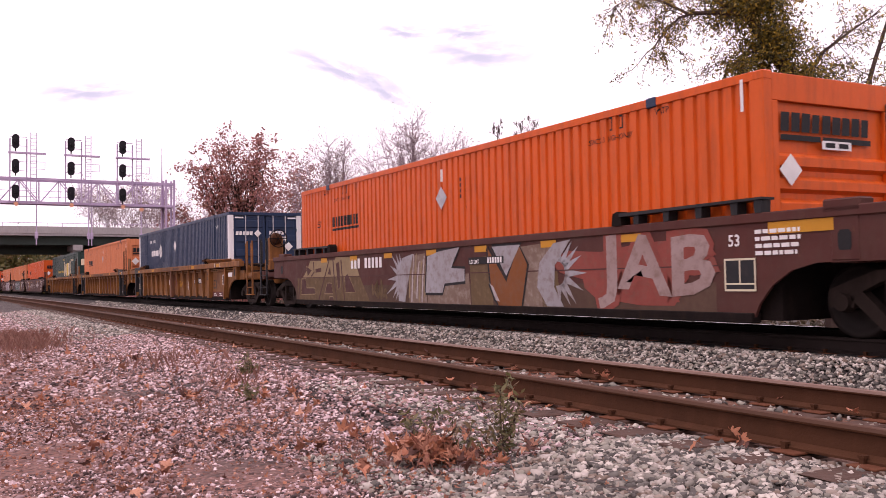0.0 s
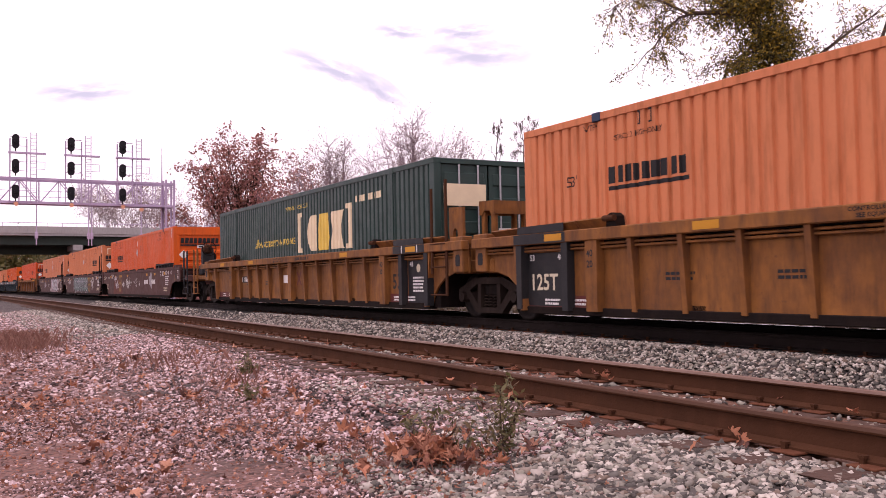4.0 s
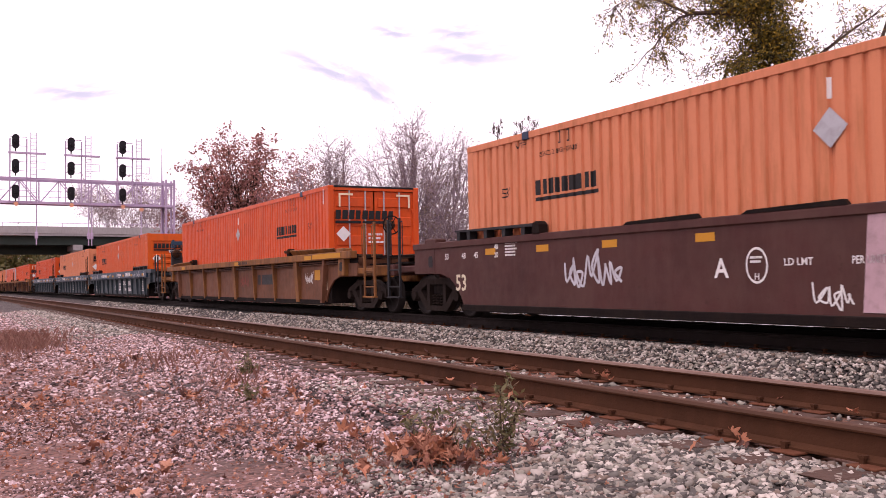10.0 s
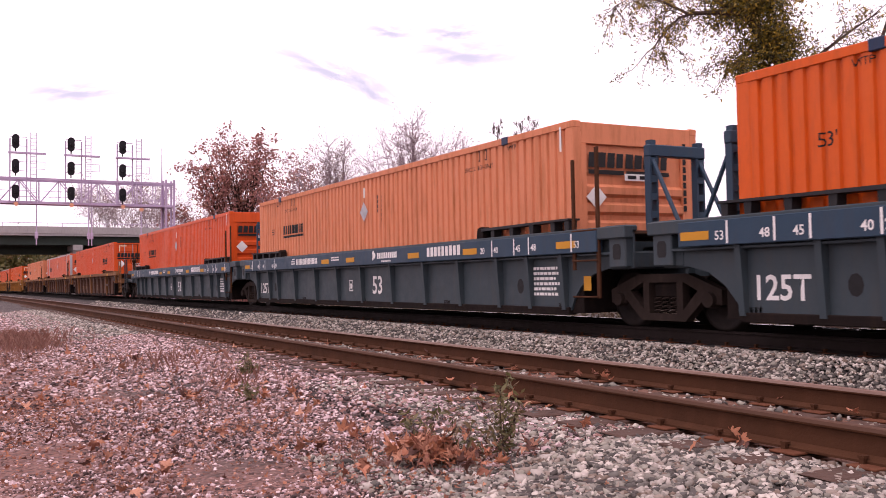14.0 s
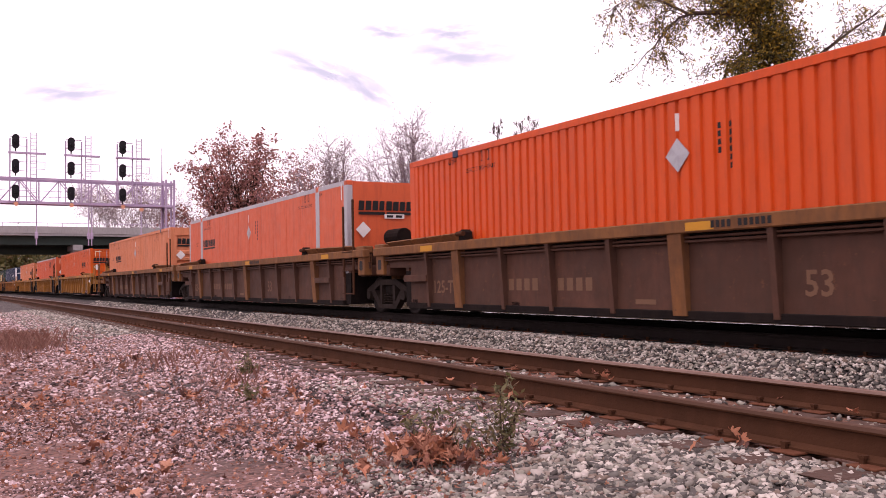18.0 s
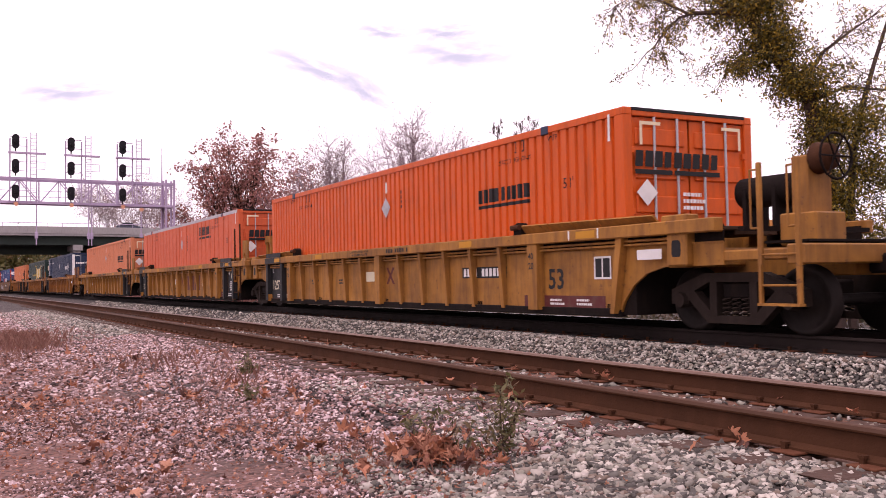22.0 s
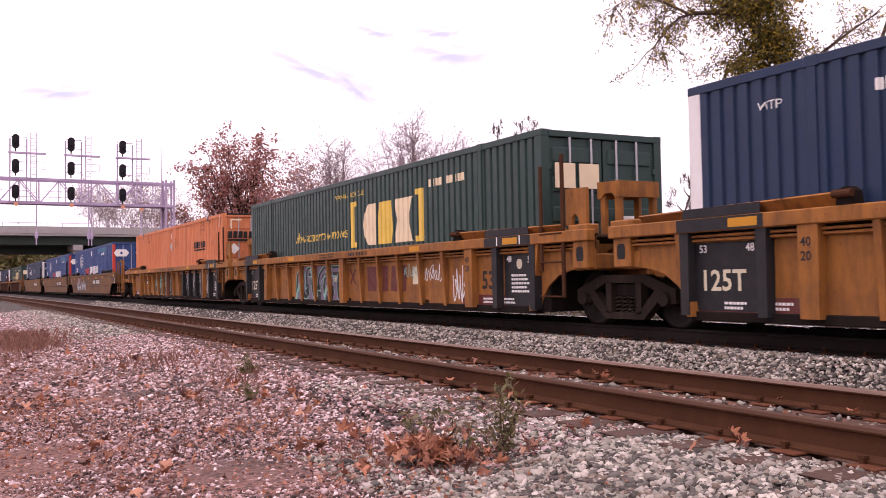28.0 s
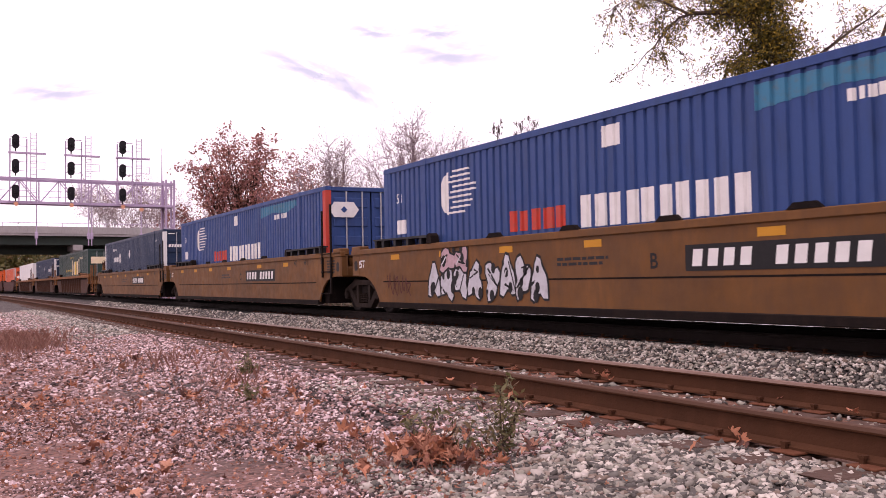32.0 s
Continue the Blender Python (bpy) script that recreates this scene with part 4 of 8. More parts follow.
def spring_mesh():
    verts, faces, n = [], [], 34
    for i in range(n):
        a = i * 0.8
        c = Vector((0.055 * math.cos(a), 0.055 * math.sin(a), 0.0072 * i))
        o = Vector((math.cos(a), math.sin(a), 0))
        verts += [c + o * 0.014, c + Vector((0, 0, 0.014)), c - o * 0.014, c - Vector((0, 0, 0.014))]
    for i in range(n - 1):
        for j in range(4):
            faces.append((4 * i + j, 4 * i + (j + 1) % 4, 4 * i + 4 + (j + 1) % 4, 4 * i + 4 + j))
    return pydata("spring", verts, faces, M["truck_cast"])


wheels = []

# ---------------------------------------------------------------- the train, unit by unit
SPEED = [(0, 13.58), (8, 13.167), (16, 13.451), (24, 13.391), (32, 13.168)]


def travelled(t):
    out = 0.0
    for (a, va), (b, vb) in zip(SPEED, SPEED[1:]):
        if t > a:
            e = min(t, b)
            ve = va + (vb - va) * (e - a) / (b - a)
            out += (va + ve) / 2 * (e - a)
    return out


# where each container's front stands at the start, in metres along the track
FRONTS = [-7.77, -31.16, -50.70, -70.10, -93.65, -112.90, -132.10, -155.34, -178.68, -198.19, -217.73, -241.47, -261.07, -280.63,
          -304.38, -324.05, -343.57, -367.06, -386.60, -406.17, -429.50, -449.20, -468.80, -492.3, -511.9, -531.5, -555.0, -574.6, -594.2]
JOINED = [(0,), (1, 2, 3), (4, 5, 6), (7,), (8, 9, 10), (11, 12, 13), (14, 15, 16), (17, 18, 19), (20, 21, 22), (23, 24, 25), (26, 27, 28)]
STYLE = {0: ("smooth", "maroon", None), 7: ("posts", "rust_brown", "old_yellow")}
for ids, st in (((1, 2, 3), ("ribs", "old_yellow", "old_yellow")), ((4, 5, 6), ("smooth", "brown", None)), ((8, 9, 10), ("blue", "slate", "slate")),
                ((11, 12, 13), ("posts", "grey_brown", "dusty_yellow")), ((14, 15, 16), ("ribs", "yellow", "yellow")), ((17, 18, 19), ("ribs", "amber", "amber")),
                ((20, 21, 22), ("smooth", "tan", None)), ((23, 24, 25), ("ribs", "grey_brown", "old_yellow")), ((26, 27, 28), ("smooth", "brown", None))):
    for i in ids:
        STYLE[i] = st
CAR_LABEL = {"smooth_maroon": "maroon smooth-sided well car covered in faded graffiti", "ribs_old_yellow": "weathered yellow ribbed well car with rusty ribs",
             "smooth_brown": "dark brown smooth-sided well car with white stencils", "blue_slate": "slate blue ribbed well car with a navy name band",
             "posts_grey_brown": "brown well car with worn yellow chord and posts", "posts_rust_brown": "rust-brown well car with worn yellow chord and posts", "ribs_yellow": "yellow ribbed well car with black end panels", "ribs_amber": "amber-yellow ribbed well car with graffiti between its ribs",
             "smooth_tan": "tan smooth-sided well car with a black number panel", "ribs_grey_brown": "brown ribbed well car with a yellow chord"}
BOX = {0: ("orange", "panel", "ribbed"), 1: ("navy", "doors", "ribbed"), 2: ("faded_orange", "panel", "ribbed"), 3: ("green", "doors", "ribbed"),
       4: ("orange", "panel", "ribbed"), 5: ("faded_orange", "doors", "ribbed"), 6: ("tan_orange", "panel", "ribbed"), 7: ("deep_orange", "doors", "ribbed"),
       8: ("orange", "panel", "ribbed"), 9: ("tan_orange", "panel", "ribbed"), 10: ("deep_orange", "panel", "ribbed"), 11: ("deep_orange", "doors", "ribbed"),
       12: ("coral", "panel", "smooth"), 13: ("tan_orange", "panel", "ribbed"), 14: ("orange", "doors", "ribbed"), 15: ("pink_orange", "doors", "smooth"),
       16: ("tan_orange", "doors", "ribbed"), 17: ("navy", "doors", "ribbed"), 18: ("green", "doors", "ribbed"), 19: ("faded_orange", "doors", "ribbed"),
       20: ("blue", "doors", "ribbed"), 21: ("blue", "doors", "ribbed"), 22: ("navy", "doors", "ribbed"), 23: ("green", "doors", "ribbed"),
       24: ("navy", "doors", "ribbed"), 25: ("white", "doors", "smooth"), 26: ("coral", "panel", "smooth"), 27: ("orange", "panel", "ribbed"), 28: ("green", "doors", "ribbed")}
BOX_LABEL = {"orange": "bright orange corrugated steel freight container in a well car", "deep_orange": "reddish orange corrugated freight container in a well car",
             "faded_orange": "sun-faded salmon orange corrugated freight container", "tan_orange": "pale tan orange corrugated freight container",
             "coral": "coral orange smooth-sided container with grey metal trim", "pink_orange": "pinkish orange smooth-sided freight container",
             "navy": "dark navy corrugated container with white corner posts", "green": "dark green corrugated container with yellow marks",
             "blue": "blue corrugated container with red corner posts", "white": "white smooth-sided freight container far down the train"}

cars, boxes_on, trucks = {}, {}, []      # moving things and where they stand at the start
for joined in JOINED:
    for u in joined:
        style, body, chord = STYLE[u]
        fe = "coupler" if u == joined[0] else "joint"
        re = "coupler" if u == joined[-1] else "joint"
        car = well_car(style, body, CAR_LABEL[style + "_" + body], fe, re, chord)
        if fe == "joint":
            side_ladder(car, M["rail_rust"] if chord else M[body] if style != "smooth" else M["grime_steel"])
        elif body == "tan":
            low_brake_gear(car, M[body])
        elif style == "posts":
            slim_brake_gear(car, M["rail_rust"])
        else:
            brake_gear(car, M["charcoal"] if style in ("smooth", "blue") else M[chord or body])
        if re == "coupler" and style == "ribs":
            part("air_reservoir", R((-10.4, -0.3, 1.62), (-9.55, -0.3, 1.62), 0.18, sides=16), M[body], car, "dirty yellow air reservoir", smooth=True)
            for x in (-10.2, -9.75):
                part("reservoir_strap", B(x - 0.03, x + 0.03, -0.5, -0.1, 1.34, 1.62), M[body], car)
        cars[u] = car
        colour, front, bstyle = BOX[u]
        boxes_on[u] = container(colour, front, bstyle, BOX_LABEL[colour])
    mid = [FRONTS[u] - CL for u in joined]
    trucks += [(truck(), mid[0] + 9.85), (truck(), mid[-1] - 9.85)]
    trucks += [(truck(), (a + b) / 2) for a, b in zip(mid, mid[1:])]


def on_track(x, z=0.0):
    return pose(x, train_y(x), z, TRAIN_TILT, 0, train_turn(x))


def motions():
    times = [2.0 * i for i in range(17)]
    for u in cars:
        for ob in (cars[u], boxes_on[u]):
            walk(ob, [(t, on_track(FRONTS[u] - CL + travelled(t))) for t in times])
    for ob, x in trucks:
        walk(ob, [(t, on_track(x + travelled(t))) for t in times])
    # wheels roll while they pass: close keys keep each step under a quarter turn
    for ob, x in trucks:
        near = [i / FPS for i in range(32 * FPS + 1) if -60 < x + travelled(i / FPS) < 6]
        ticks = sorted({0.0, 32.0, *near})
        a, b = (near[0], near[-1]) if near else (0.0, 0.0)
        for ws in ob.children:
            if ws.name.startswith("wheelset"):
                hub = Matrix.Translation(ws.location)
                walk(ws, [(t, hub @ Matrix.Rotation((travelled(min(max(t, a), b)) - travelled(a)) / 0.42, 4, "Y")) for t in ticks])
    # cars wait before the bridge, drive over it and stop past the trees
    for c, t, y, v in road_cars:
        a, b = t - (y + 76) / v, t + (72 - y) / v
        steps = [(0.0, -76.0), (a, -76.0)] + [(a + (b - a) * i / 6, -76 + 148 * i / 6) for i in range(1, 6)] + [(b, 72.0), (32.0, 72.0)]
        walk(c, [(s, pose(BX - 3.0, q, 10.955, 0, 0, 90)) for s, q in steps])
    for c, at, lean in clouds:
        walk(c, [(t, Matrix.Translation(at - RIGHT * (3.6 * t)) @ CLOUD_TURN @ Matrix.Rotation(radians(-lean), 4, "Z")) for t in (0.0, 16.0, 32.0)])

# ---------------------------------------------------------------- paint and stencils on containers
PITCH = 2 * (CL - 0.2) / int(2 * (CL - 0.2) / RIB)


def rib_depth(x):
    a = ((x + CL - 0.2) % PITCH) / PITCH
    k0, k1, k2 = RIB_CUTS
    return RIB_DEEP * (0 if a < k0 else (a - k0) / (k1 - k0) if a < k1 else 1 if a < k2 else (1 - a) / (1 - k2))


def on_ribs(me, x0, key):
    """A copy of a flat marking that follows the ribs of the wall it is painted on."""
    def make():
        bm = bmesh.new()
        bm.from_mesh(me)
        xs = [v.co.x for v in bm.verts]
        i = math.floor((min(xs) + x0 + CL - 0.2) / PITCH)
        while -(CL - 0.2) + i * PITCH < max(xs) + x0:
            for a in (0, *RIB_CUTS):
                x = -(CL - 0.2) + (i + a) * PITCH - x0
                if min(xs) < x < max(xs):
                    bmesh.ops.bisect_plane(bm, geom=bm.verts[:] + bm.edges[:] + bm.faces[:], plane_co=(x, 0, 0), plane_no=(1, 0, 0))
            i += 1
        for v in bm.verts:
            v.co.z -= rib_depth(v.co.x + x0)
        return mesh_of(bm, me.name, me.materials[0])
    return share(("wrapped", key, round(x0, 3)), make)


def side_mark(c, me, x, z, key, ribbed=True, name="marking"):
    y = -CW + 0.012 - 0.004 if ribbed else -CW - 0.004
    return hang(name, on_ribs(me, x, key) if ribbed else me, c, Matrix.Translation((x, y, z)) @ NEAR_SIDE)


def side_text(c, body, x, z, size, material, ribbed=True, wide=1.0, lean=0.0):
    return side_mark(c, lettering(body, size, material, wide, lean), x, z, ("text", body, size, material.name, wide), ribbed, "lettering")


def side_shape(c, rows, key, x, z, material, ribbed=True, name="marking"):
    me = share(("shape", key, material.name), lambda: flat(rows, material, name))
    return side_mark(c, me, x, z, (key, material.name), ribbed, name)


def hollow(w, h, t):
    return [rect(0, 0, w, t), rect(0, h - t, w, t), rect(0, t, t, h - 2 * t), rect(w - t, t, t, h - 2 * t)]


def bubble(rnd, x, y, w, h, grow=0.0):
    pts = []
    for i in range(18):
        a = 2 * math.pi * i / 18
        sq = 1 / max(abs(math.cos(a)), abs(math.sin(a))) ** 0.6
        r = sq * (0.82 + 0.22 * math.sin(3 * a + w * 40) + 0.10 * math.sin(5 * a + x * 13))
        pts.append((x + w / 2 + (w / 2 * r + grow) * math.cos(a) * 0.95, y + h / 2 + (h / 2 * r * 0.9 + grow) * math.sin(a)))
    return pts


TRADE = block_row(9, 1.68, 0.25, 0.16, 0.0, seed=5) + [rect(0, -0.10, 1.68, 0.06)]
TRADE_END = block_row(9, 1.68, 0.24, 0.16, 0.08, seed=5) + [rect(0, -0.11, 0.72, 0.07), rect(0.76, -0.11, 0.92, 0.07)]


def orange_marks(c, u, colour, front, style):
    ribbed, k = style == "ribbed", M["black_mark"]
    s = 1 if front == "doors" else -1
    if u != 15:
        side_shape(c, TRADE, "trade_blocks", 3.94 if s > 0 else -5.86, 2.13, k, ribbed, "trade_mark")
    else:
        side_shape(c, [[(x * 1.0, y * 1.3) for x, y in o] for o in TRADE], "trade_big", 2.83, 2.58, k, ribbed, "trade_mark")
    side_text(c, "53'", 6.56 if s > 0 else -6.9, 2.17, 0.24, k, ribbed)
    for x in (4.64, -5.72):
        side_text(c, "STACK 3 HIGH ONLY" if colour in ("orange", "deep_orange") else "STACK 2 HIGH ONLY", x, 2.76, 0.115, k, ribbed, 0.95)
        for dx in (0.5, 0.74):
            side_shape(c, hollow(0.1, 0.2, 0.025), "slot", x + dx, 2.91, k, ribbed)
    for x in (6.16, -6.42):
        side_text(c, "WTP", x, 2.98, 0.13, k, ribbed)
    side_shape(c, [diamond(0, 0, 0.23)], "placard", -0.05, 2.37, M["silver"], False, "placard")
    side_shape(c, [rect(-0.02, 0, 0.04, 0.24)], "placard_stripe", -0.07, 2.70, M["white_mark"], ribbed)
    for x, n in ((0.66, 4), (0.84, 6)):
        side_shape(c, [rect(0, -0.105 * i, 0.07, 0.075) for i in range(n)], ("column", n), x, 2.62, k, ribbed)
    side_shape(c, [rect(0, 0, 0.05, 0.4)], "corner_tape", 7.72, 2.76, M["white_mark"], False)
    X = CL + 0.012
    if front == "doors":
        X = CL + 0.022
        y, z = (-1.12, 2.36) if u != 15 else (-0.95, 2.3)
        stuck(TRADE_END, k, c, X, z, y, "trade_mark", end=True)
        stuck([diamond(0, 0, 0.2)], M["white_mark"], c, X + 0.004, 1.98, -0.9, "placard", end=True)
        stuck([rect(0, 0, 0.4, 0.05), rect(0, -0.3, 0.05, 0.3)], M["pale_panel"], c, X, 2.98, -1.02, "reflective_tape", end=True)
        stuck([rect(0, 0, 0.4, 0.05), rect(0.35, -0.3, 0.05, 0.3)], M["pale_panel"], c, X, 2.98, 0.62, "reflective_tape", end=True)
        stuck(small_print(0.5, 0.3, 3, u), M["white_mark"], c, X, 1.72, -0.2, "small_print", end=True)
    else:
        stuck(TRADE_END, k, c, X - 0.03 if style == "ribbed" else X, 2.50, -1.0, "trade_mark", end=True)
        stuck([diamond(0, 0, 0.2)], M["white_mark"], c, X + 0.01, 2.02, -0.88, "placard", end=True)
        plate = stuck([rect(0, 0, 0.55, 0.11)], M["white_mark"], c, X + 0.006, 2.30, -0.3, "data_plate", end=True)
        stuck([rect(0.06, 0.025, 0.18, 0.06), rect(0.31, 0.025, 0.18, 0.06)], M["black_mark"], c, X + 0.009, 2.30, -0.3, "plate_print", end=True)
        stuck([rect(0, -0.13 * i, 0.07, 0.1) for i in range(9)], k, c, X, 2.86, 0.96, "marking", end=True)
        if u in (2, 6, 13):
            stuck([rect(0, 0, 0.26, 0.22)], M["black_mark"], c, X, 2.92, 0.22, "vent_frame", end=True)
            stuck([rect(0.03, 0.03, 0.09, 0.16), rect(0.14, 0.03, 0.09, 0.16)], M["pale_panel"], c, X + 0.004, 2.92, 0.22, "vent", end=True)


def navy_marks(c, u):
    w = M["white_mark"]
    x = -5.11 if u in (1, 22) else 3.3
    side_shape(c, block_row(5, 1.6, 0.26, 0.16, 0.0, seed=9), "navy_trade", x, 2.07, w, True, "trade_mark")
    ring = [[(1.98, -0.12), (2.33, 0.22), (1.98, 0.56), (1.63, 0.22)]]
    side_shape(c, ring, "navy_emblem", x, 2.02, w, True, "emblem")
    side_shape(c, [diamond(1.98, 0.22, 0.16)], "navy_emblem_core", x, 2.024, M["navy"], True, "emblem_core")
    side_shape(c, [rect(0.12 * i, 0, 0.08, 0.13) for i in range(10) if i != 4], "navy_number", -5.39 if u == 1 else -5.3, 2.68, w)
    side_shape(c, [diamond(0, 0, 0.24)], "placard", -0.19, 2.38, w, False, "placard")
    side_text(c, "WTP", -6.9 if u == 17 else 6.3, 2.72, 0.16, w)
    X = CL + 0.022
    stuck(block_row(5, 0.62, 0.13, 0.16, 0.1, seed=9), w, c, X, 2.42, -1.08, "trade_mark", end=True)
    stuck([diamond(0, 0, 0.13)], w, c, X, 2.48, -0.3, "emblem", end=True)
    stuck([rect(0.11 * i, 0, 0.08, 0.13) for i in range(5)] + [rect(0.11 * i, -0.2, 0.08, 0.13) for i in range(6)], w, c, X, 2.44, 0.12, "marking", end=True)
    stuck([diamond(0, 0, 0.16)], w, c, X + 0.003, 2.02, 0.82, "placard", end=True)
    stuck([rect(-1.1, 0, 0.3, 0.05), rect(0.8, 0, 0.3, 0.05)], w, c, X, 3.0, 0, "reflective_tape", end=True)


def green_marks(c, u):
    g, cr = M["gold_mark"], M["pale_panel"]
    for x, d in ((0.1, 1), (3.7, -1)):
        side_shape(c, [rect(-0.1, 0, 0.2, 1.1), rect(0.1 if d > 0 else -0.26, 0.98, 0.16, 0.12), rect(0.1 if d > 0 else -0.26, 0, 0.16, 0.12)], ("bracket", d), x, 1.56, g if u == 18 else cr, True, "bracket")
    for i, (x, m) in enumerate(((0.74, cr), (1.58, g), (2.40, cr))):
        side_shape(c, [([(0.3, 0), (0.72, 0), (0.72, 0.95), (0.3, 0.95), (0.08, 0.78), (0.0, 0.48), (0.08, 0.17)], [(0, 0), (0.7, 0), (0.78, 0.3), (0.7, 0.95), (0.08, 0.95), (0.0, 0.6)], [(0, 0), (0.9, 0), (0.72, 0.48), (0.9, 0.95), (0, 0.95), (0.18, 0.48)])[i]], ("emblem", i), x, 1.58, m, True, "emblem")
    side_text(c, "How tomorrow moves", -3.95, 1.83, 0.40, g, True, 0.98, 0.15)
    side_shape(c, [rect(0.15 * i, 0, 0.1, 0.15) for i in range(10) if i != 4], "green_number", 4.06, 2.64, cr)
    side_text(c, "WARNING  HIGH CUBE", -1.0, 2.78, 0.17, g)
    X = CL + 0.022
    stuck([rect(-1.05, 0, 0.42, 0.42), rect(-0.55, 0, 0.42, 0.42)] if u == 18 else [rect(-1.1, 0, 1.0, 0.45)], cr, c, X, 2.25, 0, "pale_panel", end=True)
    stuck([rect(0.2, 0, 0.7, 0.3)], M["white_mark"], c, X, 1.5, 0, "pale_panel", end=True)


def blue_marks(c, u):
    w = M["white_mark"]
    side_shape(c, block_row(5, 1.75, 0.36, 0.2, 0.0, seed=2), "blue_trade_a", -2.96, 1.56, M["red"], True, "trade_mark")
    side_shape(c, block_row(10, 3.5, 0.5, 0.18, 0.0, seed=8), "blue_trade_b", -0.9, 1.52, w, True, "trade_mark")
    half = [(0.35 * math.cos(radians(a)), 0.42 * math.sin(radians(a))) for a in range(90, 271, 20)]
    side_shape(c, [half], "half_disc", -5.1, 2.43, w, True, "emblem")
    side_shape(c, [rect(-0.05 + 0.06 * (i % 3), -0.40 + 0.1 * i, 0.95 - abs(i - 4) * 0.08, 0.04) for i in range(9)], "speed_lines", -5.05, 2.43, w, True, "emblem")
    side_shape(c, [rect(0, 0, 0.42, 0.32)], "sheet", -0.35, 2.69, w, True, "paper_sheet")
    side_text(c, "53", -7.45, 2.42, 0.3, w)
    side_shape(c, [rect(0, 0, 0.4, 0.3)], "sheet_b", -7.45, 1.75, w, True, "paper_sheet")
    side_shape(c, [rect(0.13 * i, 0, 0.09, 0.14) for i in range(9) if i != 4], "blue_number", 3.9, 2.62, w)
    side_shape(c, [[(0, 0), (1.2, 0.1), (2.4, 0.02), (3.2, 0.16), (3.2, 0.32), (0, 0.32)]], "repaint", 2.6, 2.74, M["teal"], True, "repainted_patch")
    X = CL + 0.03
    for y in (-0.82, 0.38) if u == 20 else (-0.8,):
        stuck([[(-0.42, 0), (-0.27, 0.2), (0.27, 0.2), (0.42, 0), (0.27, -0.2), (-0.27, -0.2)]], w, c, X, 2.62, y, "emblem", end=True)
        stuck([diamond(0, 0, 0.09)], M["blue"], c, X + 0.004, 2.62, y, "emblem_core", end=True)
    stuck(small_print(0.6, 0.25, 2, 6), w, c, X, 1.95, 0.5, "small_print", end=True)


M["teal"] = paint("teal_repaint", (0.03, 0.17, 0.28))
for u, c in boxes_on.items():
    colour, front, bstyle = BOX[u]
    if colour == "navy":
        navy_marks(c, u)
    elif colour == "green":
        green_marks(c, u)
    elif colour == "blue":
        blue_marks(c, u)
    elif colour != "white":
        orange_marks(c, u, colour, front, bstyle)


# ---------------------------------------------------------------- stencils and spray paint on the cars
def stroke(path, w0, w1=None):
    """A sprayed line: a ribbon of joined quads along a path."""
    n, sides = len(path), []
    for i, (x, y) in enumerate(path):
        (ax, ay), (bx, by) = path[max(i - 1, 0)], path[min(i + 1, n - 1)]
        d = math.hypot(bx - ax, by - ay) or 1
        w = w0 if w1 is None else w0 + (w1 - w0) * i / n
        nx, ny = -(by - ay) / d * w / 2, (bx - ax) / d * w / 2
        sides.append(((x + nx, y + ny), (x - nx, y - ny)))
    return [[a, b, d, c] for (a, b), (c, d) in zip(sides, sides[1:])]


def smooth_path(points, steps=7):
    """A curve through the points."""
    p = [points[0], *points, points[-1]]
    out = []
    for a, b, c, d in zip(p, p[1:], p[2:], p[3:]):
        for i in range(steps):
            t = i / steps
            out.append(tuple(0.5 * (2 * b[k] + (c[k] - a[k]) * t + (2 * a[k] - 5 * b[k] + 4 * c[k] - d[k]) * t * t + (3 * b[k] - a[k] - 3 * c[k] + d[k]) * t ** 3) for k in (0, 1)))
    return out + [points[-1]]


def loops(rnd, w, h, n):
    """A running hand-like scrawl of n knots over a field w by h; it spells nothing."""
    pts, c = [], w / n
    for i in range(n):
        x = i * c
        pts += [(x + rnd.uniform(-0.1, 0.25) * c, h * rnd.uniform(0.6, 1.0)), (x + rnd.uniform(0.1, 0.5) * c, h * rnd.uniform(0.0, 0.3)), (x + rnd.uniform(0.5, 1.1) * c, h * rnd.uniform(0.35, 0.95)),
                (x + rnd.uniform(0.2, 0.7) * c, h * rnd.uniform(0.3, 0.6)), (x + rnd.uniform(0.7, 1.1) * c, h * rnd.uniform(-0.05, 0.25))]
    return smooth_path(pts, 5)


